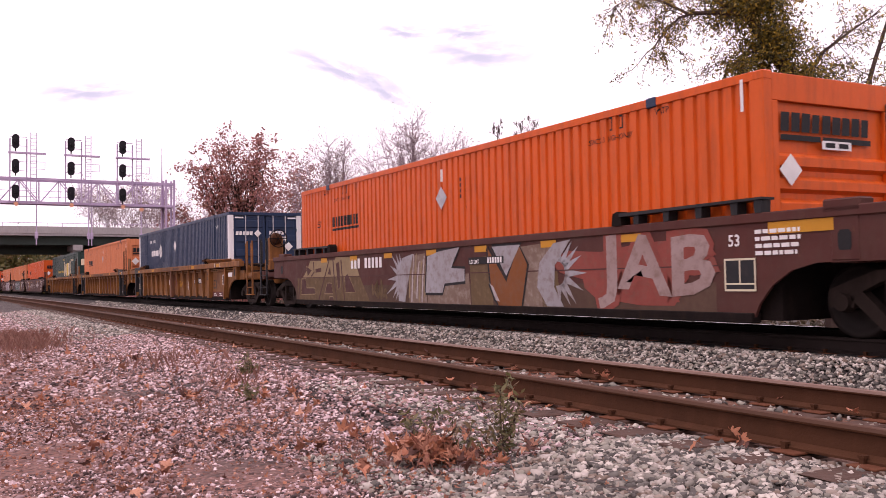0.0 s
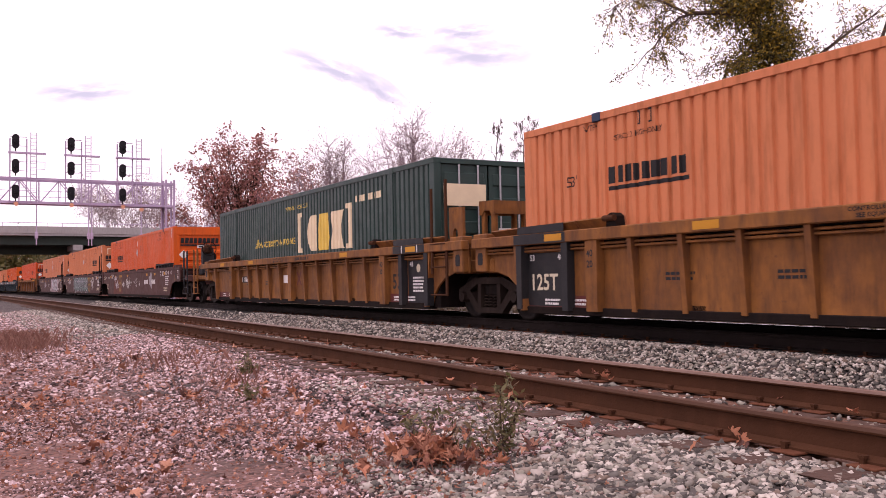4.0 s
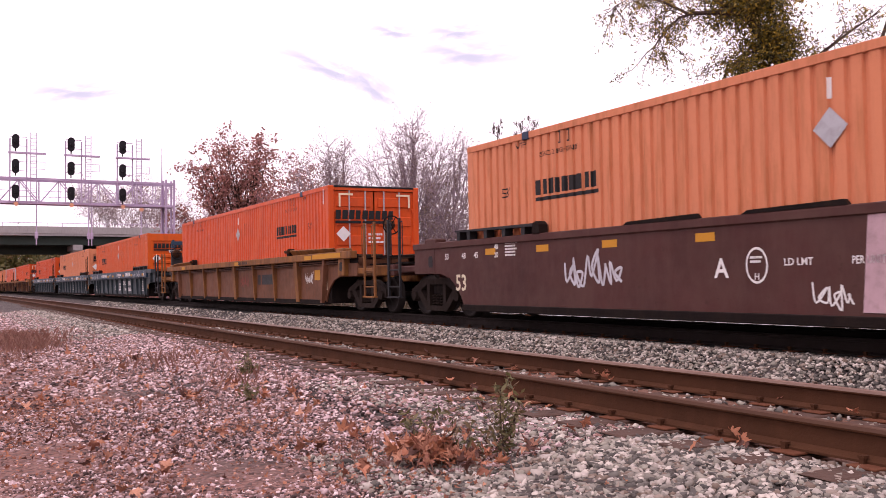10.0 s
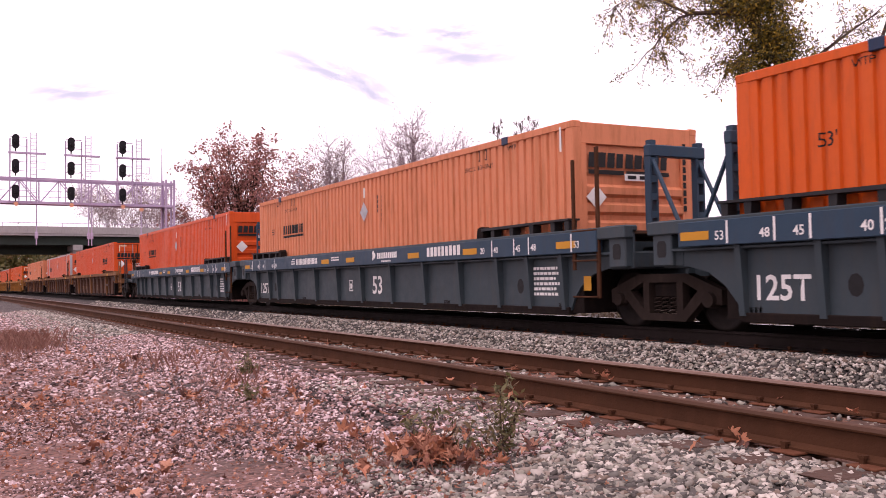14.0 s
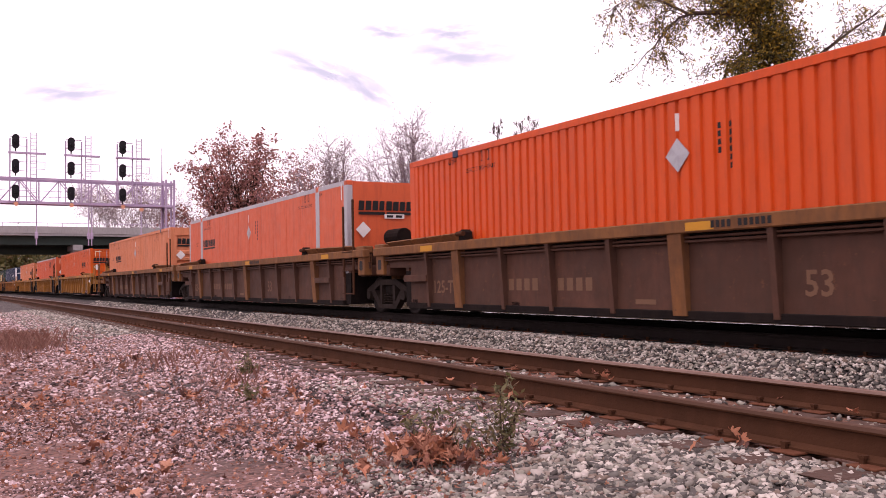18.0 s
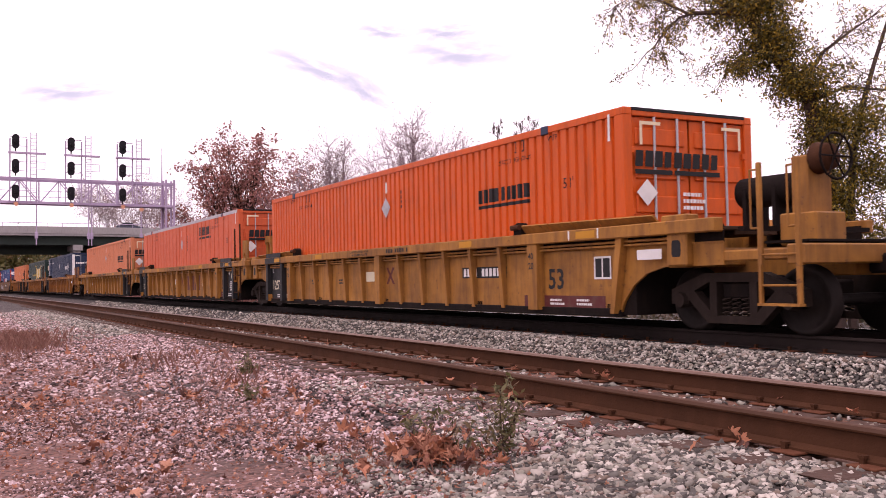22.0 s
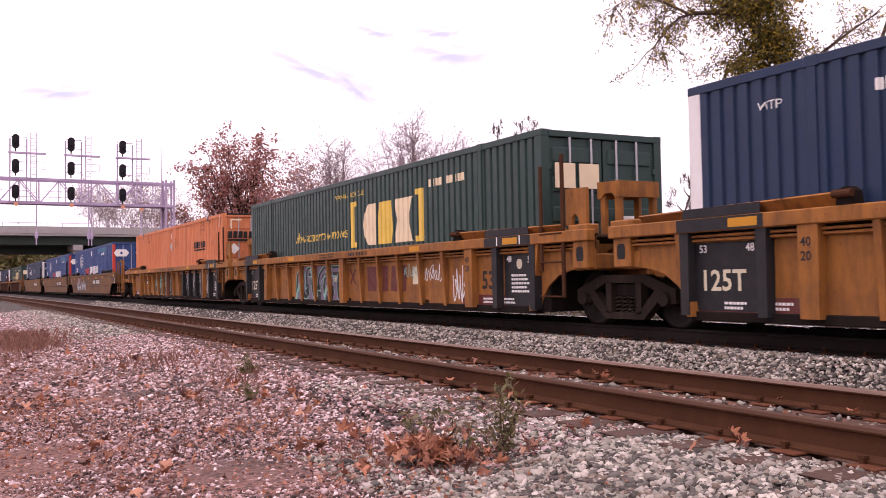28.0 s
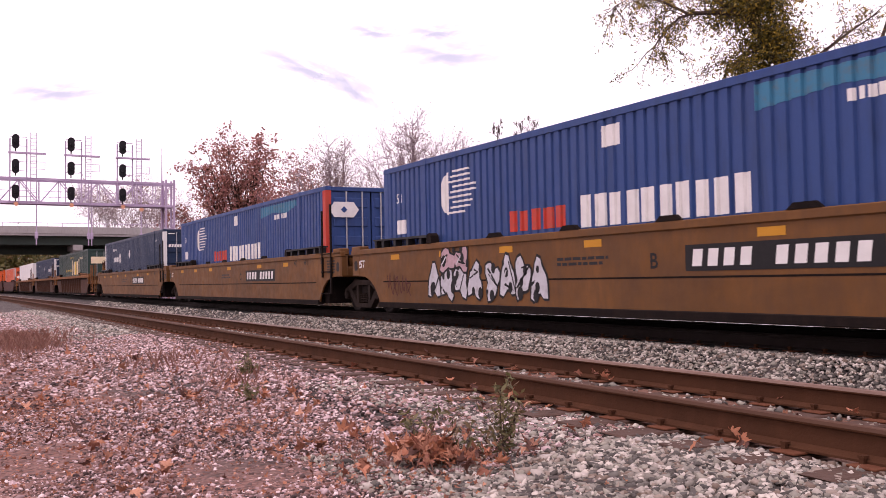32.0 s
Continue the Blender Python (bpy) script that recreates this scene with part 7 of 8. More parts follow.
def road_car(colour, label):
    """A car for the bridge; its nose points along local x."""
    c = thing("car", label, "car", "cars on the bridge")
    part("body", S([(-2.35, 0.35), (2.3, 0.35), (2.42, 0.55), (2.38, 0.78), (1.2, 0.95), (-2.2, 1.0), (-2.42, 0.85), (-2.42, 0.5)], -0.9, 0.9), M[colour], c)
    cab = part("cabin", S([(-1.75, 0.99), (1.15, 0.94), (0.45, 1.46), (-1.1, 1.50)], -0.76, 0.76), M["car_glass"], c, "tinted glass cabin")
    part("roof", B(-1.15, 0.5, -0.74, 0.74, 1.47, 1.54, bevel=0.02), M[colour], cab)
    for s in (-1, 1):
        for x in (-1.45, 1.5):
            w = part("wheel", R((x, s * 0.72, 0.33), (x, s * 0.92, 0.33), 0.33, sides=18), M["tyre"], c)
            part("rim", R((x, s * 0.92, 0.33), (x, s * 0.93, 0.33), 0.2, sides=14), M["galvanised"], w)
        part("headlight", B(2.3, 2.42, s * 0.62 - 0.16, s * 0.62 + 0.16, 0.62, 0.74), M["white_mark"], c)
        part("tail_light", B(-2.44, -2.38, s * 0.66 - 0.14, s * 0.66 + 0.14, 0.66, 0.82), M["red"], c)
    return c


road_cars = [(road_car("dark_red_car", "dark red saloon car driving over the road bridge"), 7.0, 27.7, 26.7),
             (road_car("blue_grey_car", "blue-grey saloon car driving over the road bridge"), 21.7, 22.4, 27.8)]


# ---------------------------------------------------------------- trees
def grow(rnd, start, way, length, radius, depth, out, tips, spread=0.55, lift=0.12, forks=(2, 4), shrink=0.68):
    """Adds a branch's segments to out and its ends to tips."""
    steps = 4 if depth > 1 else 3
    p, d = Vector(start), Vector(way).normalized()
    r = radius
    for i in range(steps):
        d = (d + Vector((rnd.gauss(0, 0.13), rnd.gauss(0, 0.13), rnd.gauss(0, 0.1) + lift * 0.4))).normalized()
        q = p + d * (length / steps)
        r2 = radius * (1 - 0.62 * (i + 1) / steps)
        out.append((p.copy(), q.copy(), r, r2))
        if depth > 0 and i >= 1:
            for _ in range(rnd.randint(*forks) if i == steps - 1 else rnd.randint(0, 2)):
                axis = Vector((rnd.uniform(-1, 1), rnd.uniform(-1, 1), rnd.uniform(-1, 1))).cross(d)
                if axis.length < 0.05:
                    continue
                w = (d + axis.normalized() * rnd.uniform(0.45, 1.0) * spread * 1.6 + Vector((0, 0, lift))).normalized()
                grow(rnd, q, w, length * shrink * rnd.uniform(0.75, 1.1), max(r2 * 0.75, 0.006), depth - 1, out, tips, spread, lift, forks, shrink)
        if depth <= 1:
            tips.append((q.copy(), d.copy()))
        p, r = q, r2


def tubes(name, segs, material):
    verts, faces = [], []
    for p, q, r0, r1 in segs:
        k = 6 if r0 > 0.05 else 4 if r0 > 0.02 else 3
        d = (q - p).normalized()
        a = d.orthogonal().normalized()
        b = d.cross(a)
        n = len(verts)
        for c, r in ((p, r0), (q, r1)):
            for j in range(k):
                t = 2 * math.pi * j / k
                verts.append(c + (a * math.cos(t) + b * math.sin(t)) * r)
        for j in range(k):
            faces.append((n + j, n + (j + 1) % k, n + k + (j + 1) % k, n + k + j))
    return pydata(name, verts, faces, material)


def leaves(name, rnd, tips, per, size, slim, material, scatter=0.25, droop=0.3):
    """Small bent blades round the branch ends; each is an island of two faces."""
    g = np.random.default_rng(rnd.randrange(1 << 30))
    at = np.array([tuple(p) for p, d in tips])
    count = int(per) + (g.random(len(at)) < per % 1)
    c = np.repeat(at, count, axis=0)
    n = len(c)
    c = c + g.normal(0, scatter, (n, 3))
    w = g.normal(0, 1, (n, 3)) * (1, 1, 0.8) - (0, 0, droop)
    w /= np.linalg.norm(w, axis=1)[:, None]
    s = np.cross(w, g.normal(0, 1, (n, 3)))
    s /= np.linalg.norm(s, axis=1)[:, None] + 1e-9
    l = (size * g.uniform(0.6, 1.3, n))[:, None]
    v = np.stack([c, c + w * l * 0.5 + s * l * slim, c + w * l + np.cross(w, s) * l * 0.12, c + w * l * 0.5 - s * l * slim], 1).reshape(-1, 3)
    k = 4 * np.arange(n)[:, None]
    return array_mesh(name, v, np.concatenate([k + (0, 1, 2), k + (0, 2, 3)], 1).reshape(-1, 3), material)


def tree(name, label, at, seed, height, radius, depth, bark, leaf=None, per=0, size=0.1, slim=0.28, spread=0.55, trunk=0.35, lean=(0, 0), lift=0.12, forks=(2, 4), shrink=0.68, scatter=0.25, group="trees"):
    rnd = random.Random(seed)
    t = thing(name, label, "tree", group, pose(*at))
    segs, tips = [], []
    grow(rnd, (0, 0, -0.3), (lean[0], lean[1], 1), height * trunk + 0.3, radius, 0, segs, [], 0.2, 0.1)
    top, way = segs[-1][1], (segs[-1][1] - segs[-1][0]).normalized()
    for i in range(5):
        a = 2 * math.pi * i / 5 + rnd.uniform(-0.4, 0.4)
        w = way * rnd.uniform(0.8, 1.3) + Vector((math.cos(a), math.sin(a), 0)) * spread
        grow(rnd, top - way * rnd.uniform(0, height * trunk * 0.35), w, height * (1 - trunk) * 0.5 * rnd.uniform(0.8, 1.1), radius * 0.5, depth, segs, tips, spread, lift, forks, shrink)
    hang("trunk", tubes("trunk", segs, M[bark]), t)
    if leaf:
        hang("crown", leaves("crown", rnd, tips, per, size, slim, M[leaf], scatter), t)
    return t


def fit_crown(segs, tips, wide, height):
    """Stretches a grown tree to its true height and half width."""
    top = sorted(q.z for _, q, _, _ in segs)[int(len(segs) * 0.997)]
    reach = sorted(math.hypot(q.x, q.y) for _, q, _, _ in segs)[int(len(segs) * 0.94)]
    k = Vector((wide / reach, wide / reach, height / top))
    for i, (p, q, a, b) in enumerate(segs):
        segs[i] = (p * k, q * k, a, b)
    for i, (p, d) in enumerate(tips):
        tips[i] = (p * k, d)


def bare_tree(label, at, seed, height, wide, radius, trunk, per=0.02):
    """A slim crooked tree with a rounded crown of fine bare twigs over a long stem."""
    rnd = random.Random(seed)
    t = thing("tree", label, "tree", "trees", pose(*at))
    segs, tips, stem = [], [], [Vector((0, 0, -0.4))]
    n = 9
    for i in range(n):
        stem.append(stem[-1] + Vector((rnd.gauss(0, 0.028), rnd.gauss(0, 0.028), 0.096)) * height)
        segs.append((stem[i], stem[i + 1], radius * (1 - 0.09 * i), radius * (1 - 0.09 * (i + 1))))
    for i in range(12):
        f = trunk + (1 - trunk) * (i + rnd.random()) / 12
        base = stem[min(int(f * n), n - 1)].lerp(stem[min(int(f * n) + 1, n)], (f * n) % 1)
        a = 2.4 * i + rnd.uniform(-0.5, 0.5)
        w = Vector((math.cos(a), math.sin(a), rnd.uniform(0.1, 0.9)))
        grow(rnd, base, w, wide * rnd.uniform(0.45, 0.75) * (1.25 - 0.6 * f), radius * 0.4, 4, segs, tips, 0.75, 0.06, (1, 3), 0.66)
    fit_crown(segs, tips, wide, height)
    hang("trunk", tubes("trunk", [(p, q, max(a, 0.006), max(b, 0.005)) for p, q, a, b in segs], M["bark"]), t)
    hang("crown", leaves("crown", rnd, tips, per, 0.09, 0.3, M["pale_leaf"], 0.08), t)


def vase_tree(label, at, seed, height, low, wide, limbs, twigs, radius, bark, leaf, per, size, scatter, fine=0.012, skew=0.0):
    """A broad crown: limbs sweep up from the trunk to spots spread through the crown, each with a brush of twigs."""
    rnd = random.Random(seed)
    t = thing("tree", label, "tree", "trees", pose(*at))
    segs, tips = [], []
    spine = [Vector((0, 0, -0.4))]
    for i in range(7):
        spine.append(Vector((rnd.gauss(0, 0.012) * height, rnd.gauss(0, 0.012) * height, height * 0.72 * (i + 1) / 7)))
    for i in range(7):
        segs.append((spine[i], spine[i + 1], radius * (1 - i / 8), radius * (1 - (i + 1) / 8)))
    for k in range(limbs):
        a, q = 2.4 * k + rnd.uniform(-0.4, 0.4), rnd.random() ** 0.6
        z = low + (height - low) * rnd.uniform(0.08, 1.0)
        f = (z - low) / (height - low)
        w = wide * (0.55 + 1.1 * f - 1.45 * f * f) * 1.25 * q
        end = Vector((w * math.cos(a), w * math.sin(a), z))
        start = spine[1 + int(min(f * 0.8 + 0.1, 0.99) * 5)].copy()
        if start.z > z - 0.15 * height:
            start = spine[2].copy()
        mid = start.lerp(end, 0.45) + Vector((end.x * 0.22, end.y * 0.22, -0.03 * height))
        r0, prev = radius * 0.36, start
        for j in range(1, 8):
            u = j / 7
            c = start * (1 - u) ** 2 + mid * 2 * u * (1 - u) + end * u * u + Vector((rnd.gauss(0, 0.06), rnd.gauss(0, 0.06), rnd.gauss(0, 0.06)))
            segs.append((prev, c, r0 * (1 - 0.8 * (u - 1 / 7)), r0 * (1 - 0.8 * u)))
            if j > 2:
                for _ in range(twigs):
                    grow(rnd, c, (end - start).normalized() * 0.8 + Vector((rnd.gauss(0, 0.7), rnd.gauss(0, 0.7), rnd.gauss(0.25, 0.5))), height * rnd.uniform(0.05, 0.1), fine * 1.6, 1, segs, tips, 0.5, 0.1, (2, 3), 0.7)
            prev = c
    fit_crown(segs, tips, wide, height)
    hang("trunk", tubes("trunk", segs, M[bark]), t)
    hang("crown", leaves("crown", rnd, tips, per, size, 0.34, M[leaf], scatter), t)


vase_tree("russet-leaved oak with gaps in its crown behind the train", (-85, 24.5, -0.8), 3, 15.7, 3.2, 6.4, 46, 2, 0.34, "bark", "rust_leaf", 2.8, 0.26, 0.2, 0.018)
vase_tree("small russet tree beside the oak", (-76.5, 27.0, -0.8), 5, 13.2, 3.0, 3.7, 22, 2, 0.2, "bark_hazed", "rust_leaf", 1.3, 0.2, 0.2, 0.016)
vase_tree("bare tree with a few brown leaves behind the train", (-67.7, 27.0, -0.8), 6, 13.1, 4.0, 3.5, 42, 4, 0.28, "bark_hazed", "pale_leaf", 0.9, 0.13, 0.25, 0.015)
vase_tree("tall bare grey tree with fine pale twigs", (-59.8, 30.0, -0.8), 27, 14.0, 3.5, 4.7, 60, 5, 0.26, "bark_hazed", "pale_leaf", 0.4, 0.12, 0.15, 0.015)
vase_tree("bare grey tree with fine pale twigs", (-55.5, 31.0, -0.8), 28, 11.9, 3.0, 3.6, 36, 5, 0.22, "bark_hazed", "pale_leaf", 0.6, 0.12, 0.15, 0.013)
vase_tree("bare grey tree with fine pale twigs", (-98.0, 24.0, -0.8), 14, 10.5, 3.0, 4.5, 18, 1, 0.24, "bark_hazed", "rust_leaf", 0.3, 0.2, 0.2, 0.016)
for at, seed, h, w, r, trunk in (((-39.2, 24.0, -0.8), 51, 9.6, 0.9, 0.075, 0.5), ((-36.2, 24.0, -0.8), 52, 9.2, 1.2, 0.08, 0.45), ((-31.4, 22.0, -0.8), 53, 8.0, 1.1, 0.10, 0.4),
                                 ((-26.4, 22.0, -0.8), 54, 6.7, 0.9, 0.065, 0.42), ((-27.2, 23.0, -0.8), 55, 4.6, 0.9, 0.06, 0.35), ((-22.7, 22.0, -0.8), 56, 5.4, 0.95, 0.075, 0.4)):
    bare_tree("slim crooked bare tree beside the line", at, seed, h, w, r, trunk)
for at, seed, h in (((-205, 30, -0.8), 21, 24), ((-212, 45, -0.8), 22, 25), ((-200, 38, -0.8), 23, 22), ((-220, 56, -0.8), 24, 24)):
    tree("tree", "tall half-bare tree beyond the road bridge", at, seed, h, 0.5, 4, "bark_hazed", "far_leaf", 0.35, 0.3, 0.35)


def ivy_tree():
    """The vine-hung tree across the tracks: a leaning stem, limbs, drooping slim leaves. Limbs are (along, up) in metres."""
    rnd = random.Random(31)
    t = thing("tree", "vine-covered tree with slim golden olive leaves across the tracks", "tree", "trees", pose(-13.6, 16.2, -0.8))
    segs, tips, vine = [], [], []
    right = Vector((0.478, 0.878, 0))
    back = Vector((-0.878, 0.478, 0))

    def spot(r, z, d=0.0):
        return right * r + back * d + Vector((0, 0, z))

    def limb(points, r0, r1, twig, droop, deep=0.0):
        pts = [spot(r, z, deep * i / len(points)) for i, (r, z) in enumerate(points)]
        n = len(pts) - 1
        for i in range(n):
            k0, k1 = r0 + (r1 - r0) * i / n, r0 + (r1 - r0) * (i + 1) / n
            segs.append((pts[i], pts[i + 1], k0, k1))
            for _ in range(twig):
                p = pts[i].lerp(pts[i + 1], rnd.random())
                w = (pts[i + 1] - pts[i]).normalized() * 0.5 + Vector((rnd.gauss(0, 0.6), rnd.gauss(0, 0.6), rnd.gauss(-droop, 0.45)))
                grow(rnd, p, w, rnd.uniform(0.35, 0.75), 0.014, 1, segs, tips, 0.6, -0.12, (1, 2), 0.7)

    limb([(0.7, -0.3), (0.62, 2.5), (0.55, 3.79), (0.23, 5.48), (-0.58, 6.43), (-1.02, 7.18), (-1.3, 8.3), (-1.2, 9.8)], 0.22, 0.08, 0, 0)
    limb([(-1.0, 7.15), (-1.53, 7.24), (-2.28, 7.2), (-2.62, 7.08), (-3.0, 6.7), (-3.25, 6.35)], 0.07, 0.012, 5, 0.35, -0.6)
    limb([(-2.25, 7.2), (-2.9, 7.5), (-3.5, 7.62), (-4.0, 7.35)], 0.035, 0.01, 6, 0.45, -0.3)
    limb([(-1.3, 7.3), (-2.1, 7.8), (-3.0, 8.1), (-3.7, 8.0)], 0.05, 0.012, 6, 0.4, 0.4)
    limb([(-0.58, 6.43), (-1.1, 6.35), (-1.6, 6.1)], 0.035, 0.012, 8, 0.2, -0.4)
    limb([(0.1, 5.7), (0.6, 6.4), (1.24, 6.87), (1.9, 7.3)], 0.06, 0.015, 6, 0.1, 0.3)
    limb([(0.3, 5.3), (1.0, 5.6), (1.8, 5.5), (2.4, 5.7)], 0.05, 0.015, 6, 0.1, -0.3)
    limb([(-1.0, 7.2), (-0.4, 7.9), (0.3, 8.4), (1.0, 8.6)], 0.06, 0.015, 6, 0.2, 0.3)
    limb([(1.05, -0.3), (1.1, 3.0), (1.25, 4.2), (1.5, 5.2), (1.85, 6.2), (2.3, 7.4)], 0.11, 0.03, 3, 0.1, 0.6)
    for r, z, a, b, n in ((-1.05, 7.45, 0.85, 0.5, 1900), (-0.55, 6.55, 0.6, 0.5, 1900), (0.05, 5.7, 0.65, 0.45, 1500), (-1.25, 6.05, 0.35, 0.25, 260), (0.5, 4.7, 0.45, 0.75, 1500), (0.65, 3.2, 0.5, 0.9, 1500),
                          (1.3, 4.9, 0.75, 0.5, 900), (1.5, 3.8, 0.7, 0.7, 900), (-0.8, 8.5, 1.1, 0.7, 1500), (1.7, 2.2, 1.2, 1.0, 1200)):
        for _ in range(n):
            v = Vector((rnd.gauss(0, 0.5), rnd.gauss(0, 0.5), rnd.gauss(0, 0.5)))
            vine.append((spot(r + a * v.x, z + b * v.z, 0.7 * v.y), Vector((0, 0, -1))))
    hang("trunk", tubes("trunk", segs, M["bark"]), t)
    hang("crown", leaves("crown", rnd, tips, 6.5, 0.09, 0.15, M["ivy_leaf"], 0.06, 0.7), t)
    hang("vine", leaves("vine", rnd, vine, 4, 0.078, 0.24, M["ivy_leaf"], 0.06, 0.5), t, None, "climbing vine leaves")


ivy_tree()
tree("tree", "dense olive-leaved tree across the tracks", (-11.8, 18.6, -0.8), 42, 5.2, 0.16, 3, "bark", "ivy_leaf", 6, 0.09, 0.2, 0.6, 0.3, (0.0, -0.1), 0.05, (2, 4), 0.7, 0.2)


# ---------------------------------------------------------------- loose stones
def stone_shapes(n, rnd):
    """Crushed chips: six-sided lumps with skewed, uneven faces."""
    base = np.array([(x, y, z) for z in (-1, 1) for x, y in ((-1, -1), (1, -1), (1, 1), (-1, 1))], float)
    quads = ((3, 2, 1, 0), (4, 5, 6, 7), (0, 1, 5, 4), (1, 2, 6, 5), (2, 3, 7, 6), (3, 0, 4, 7))
    faces = np.array([t for a, b, c, d in quads for t in ((a, b, c), (a, c, d))])
    out = []
    for _ in range(n):
        v = base * (rnd.uniform(0.65, 1.25), rnd.uniform(0.55, 1.0), rnd.uniform(0.28, 0.6))
        v[4:, :2] *= rnd.uniform(0.45, 0.95)
        v[4:, :2] += rnd.normal(0, 0.22, 2)
        out.append((v + rnd.normal(0, 0.17, (8, 3))) * 0.85)
    return out, faces


def scatter_stones(name, label, zones, seed, material):
    rnd = np.random.default_rng(seed)
    shapes, faces = stone_shapes(60, rnd)
    pos, size = [], []
    for x0, x1, y0, y1, per, smin, smax, lift, thin in zones:
        n = int((x1 - x0) * (y1 - y0) * per)
        xs, ys = rnd.uniform(x0, x1, n), rnd.uniform(y0, y1, n)
        for x, y in zip(xs, ys):
            if thin and rnd.random() > min(max((y + 1.7 * noise.noise((x * 0.7, y * 0.7, 3)) - 0.9 + 0.22 * max(0.0, -x - 9)) / 1.5, 0.42), 1):
                continue
            off = (x - 1.0) / 0.52
            if abs(y - near_y(x)) < 1.32 and abs(off - round(off)) < 0.21 and rnd.random() < (0.15, 0.7, 0.3, 0.55, 0.1)[round(off) * 7 % 5]:
                continue
            pos.append((x, y, ground_z(x, y) + lift))
            size.append(smin * (smax / smin) ** (rnd.random() ** 1.6))
    n = len(pos)
    pick, ang = rnd.integers(0, len(shapes), n), rnd.uniform(-math.pi, math.pi, (n, 3)) * (0.16, 0.16, 1)
    v = np.array([shapes[i] for i in pick]) * np.array(size)[:, None, None]
    for ax in range(3):
        c, s = np.cos(ang[:, ax])[:, None], np.sin(ang[:, ax])[:, None]
        a, b = (ax + 1) % 3, (ax + 2) % 3
        va, vb = v[:, :, a].copy(), v[:, :, b].copy()
        v[:, :, a], v[:, :, b] = c * va - s * vb, s * va + c * vb
    v += np.array(pos)[:, None, :]
    f = (faces[None] + 8 * np.arange(n)[:, None, None]).reshape(-1, 3)
    me = array_mesh(name, v.reshape(-1, 3), f, material)
    return tagged(new(name, me), label, "ballast", "", "stuff")


# zones: x0, x1, y0, y1, stones a square metre, smallest, largest radius, lift, thinned over the dirt
scatter_stones("ballast_stones", "loose grey and white crushed stones round the rails", [
    (-4.6, -1.2, 2.3, 4.22, 1000, 0.016, 0.038, 0.014, True),
    (-5.6, -1.5, 2.0, 4.22, 900, 0.011, 0.034, 0.010, True),
    (-9.0, -5.6, 3.2, 4.22, 500, 0.011, 0.034, 0.010, True),
    (-45.0, -20.0, 2.0, 4.1, 150, 0.03, 0.055, 0.0, True),
    (-22.0, -1.5, 4.45, 5.75, 130, 0.012, 0.042, 0.012, False),
    (-14.0, -2.0, 5.95, 8.75, 950, 0.018, 0.040, 0.010, False),
    (-28.0, -14.0, 5.95, 8.75, 430, 0.022, 0.044, 0.006, False),
    (-60.0, -28.0, 5.8, 8.4, 90, 0.035, 0.06, 0.0, False),
], 5, M["stone"])
scatter_stones("dusty_stones", "pinkish dusty stones half sunk in the dirt", [
    (-9.5, -2.5, 0.0, 2.9, 1200, 0.008, 0.026, 0.006, True),
    (-9.0, -4.6, 2.4, 4.22, 650, 0.010, 0.032, 0.010, True),
    (-20.0, -9.0, 2.6, 4.22, 450, 0.016, 0.040, 0.006, True),
    (-9.5, -2.5, 0.0, 2.6, 1700, 0.005, 0.012, 0.003, False),
    (-20.0, -9.0, 0.0, 3.4, 450, 0.016, 0.038, 0.005, True),
    (-45.0, -20.0, -0.5, 3.0, 150, 0.03, 0.055, 0.0, True),
], 15, M["dusty_stone"])


# ---------------------------------------------------------------- fallen leaves, weeds, dry grass
def leaf_outline(rnd, r):
    """A pointed five-lobed leaf with a notch at its stem; the tip lies along x."""
    out = []
    for a, k in ((0.0, 1.0), (1.05, 0.88), (2.05, 0.62)):
        w = rnd.uniform(0.85, 1.1)
        for da, f in ((-0.5, 0.58), (-0.3, 0.76), (-0.16, 0.78), (0.0, 1.0), (0.16, 0.78), (0.3, 0.76)):
            out.append((a + da, r * k * f * w))
    half = [(a, q) for a, q in out if a > 0.05]
    return [(r * 1.05, 0.0)] + [(q * math.cos(a), q * math.sin(a)) for a, q in half] + [(-0.1 * r, 0.0)] + [(q * math.cos(a), -q * math.sin(a)) for a, q in half[::-1]]


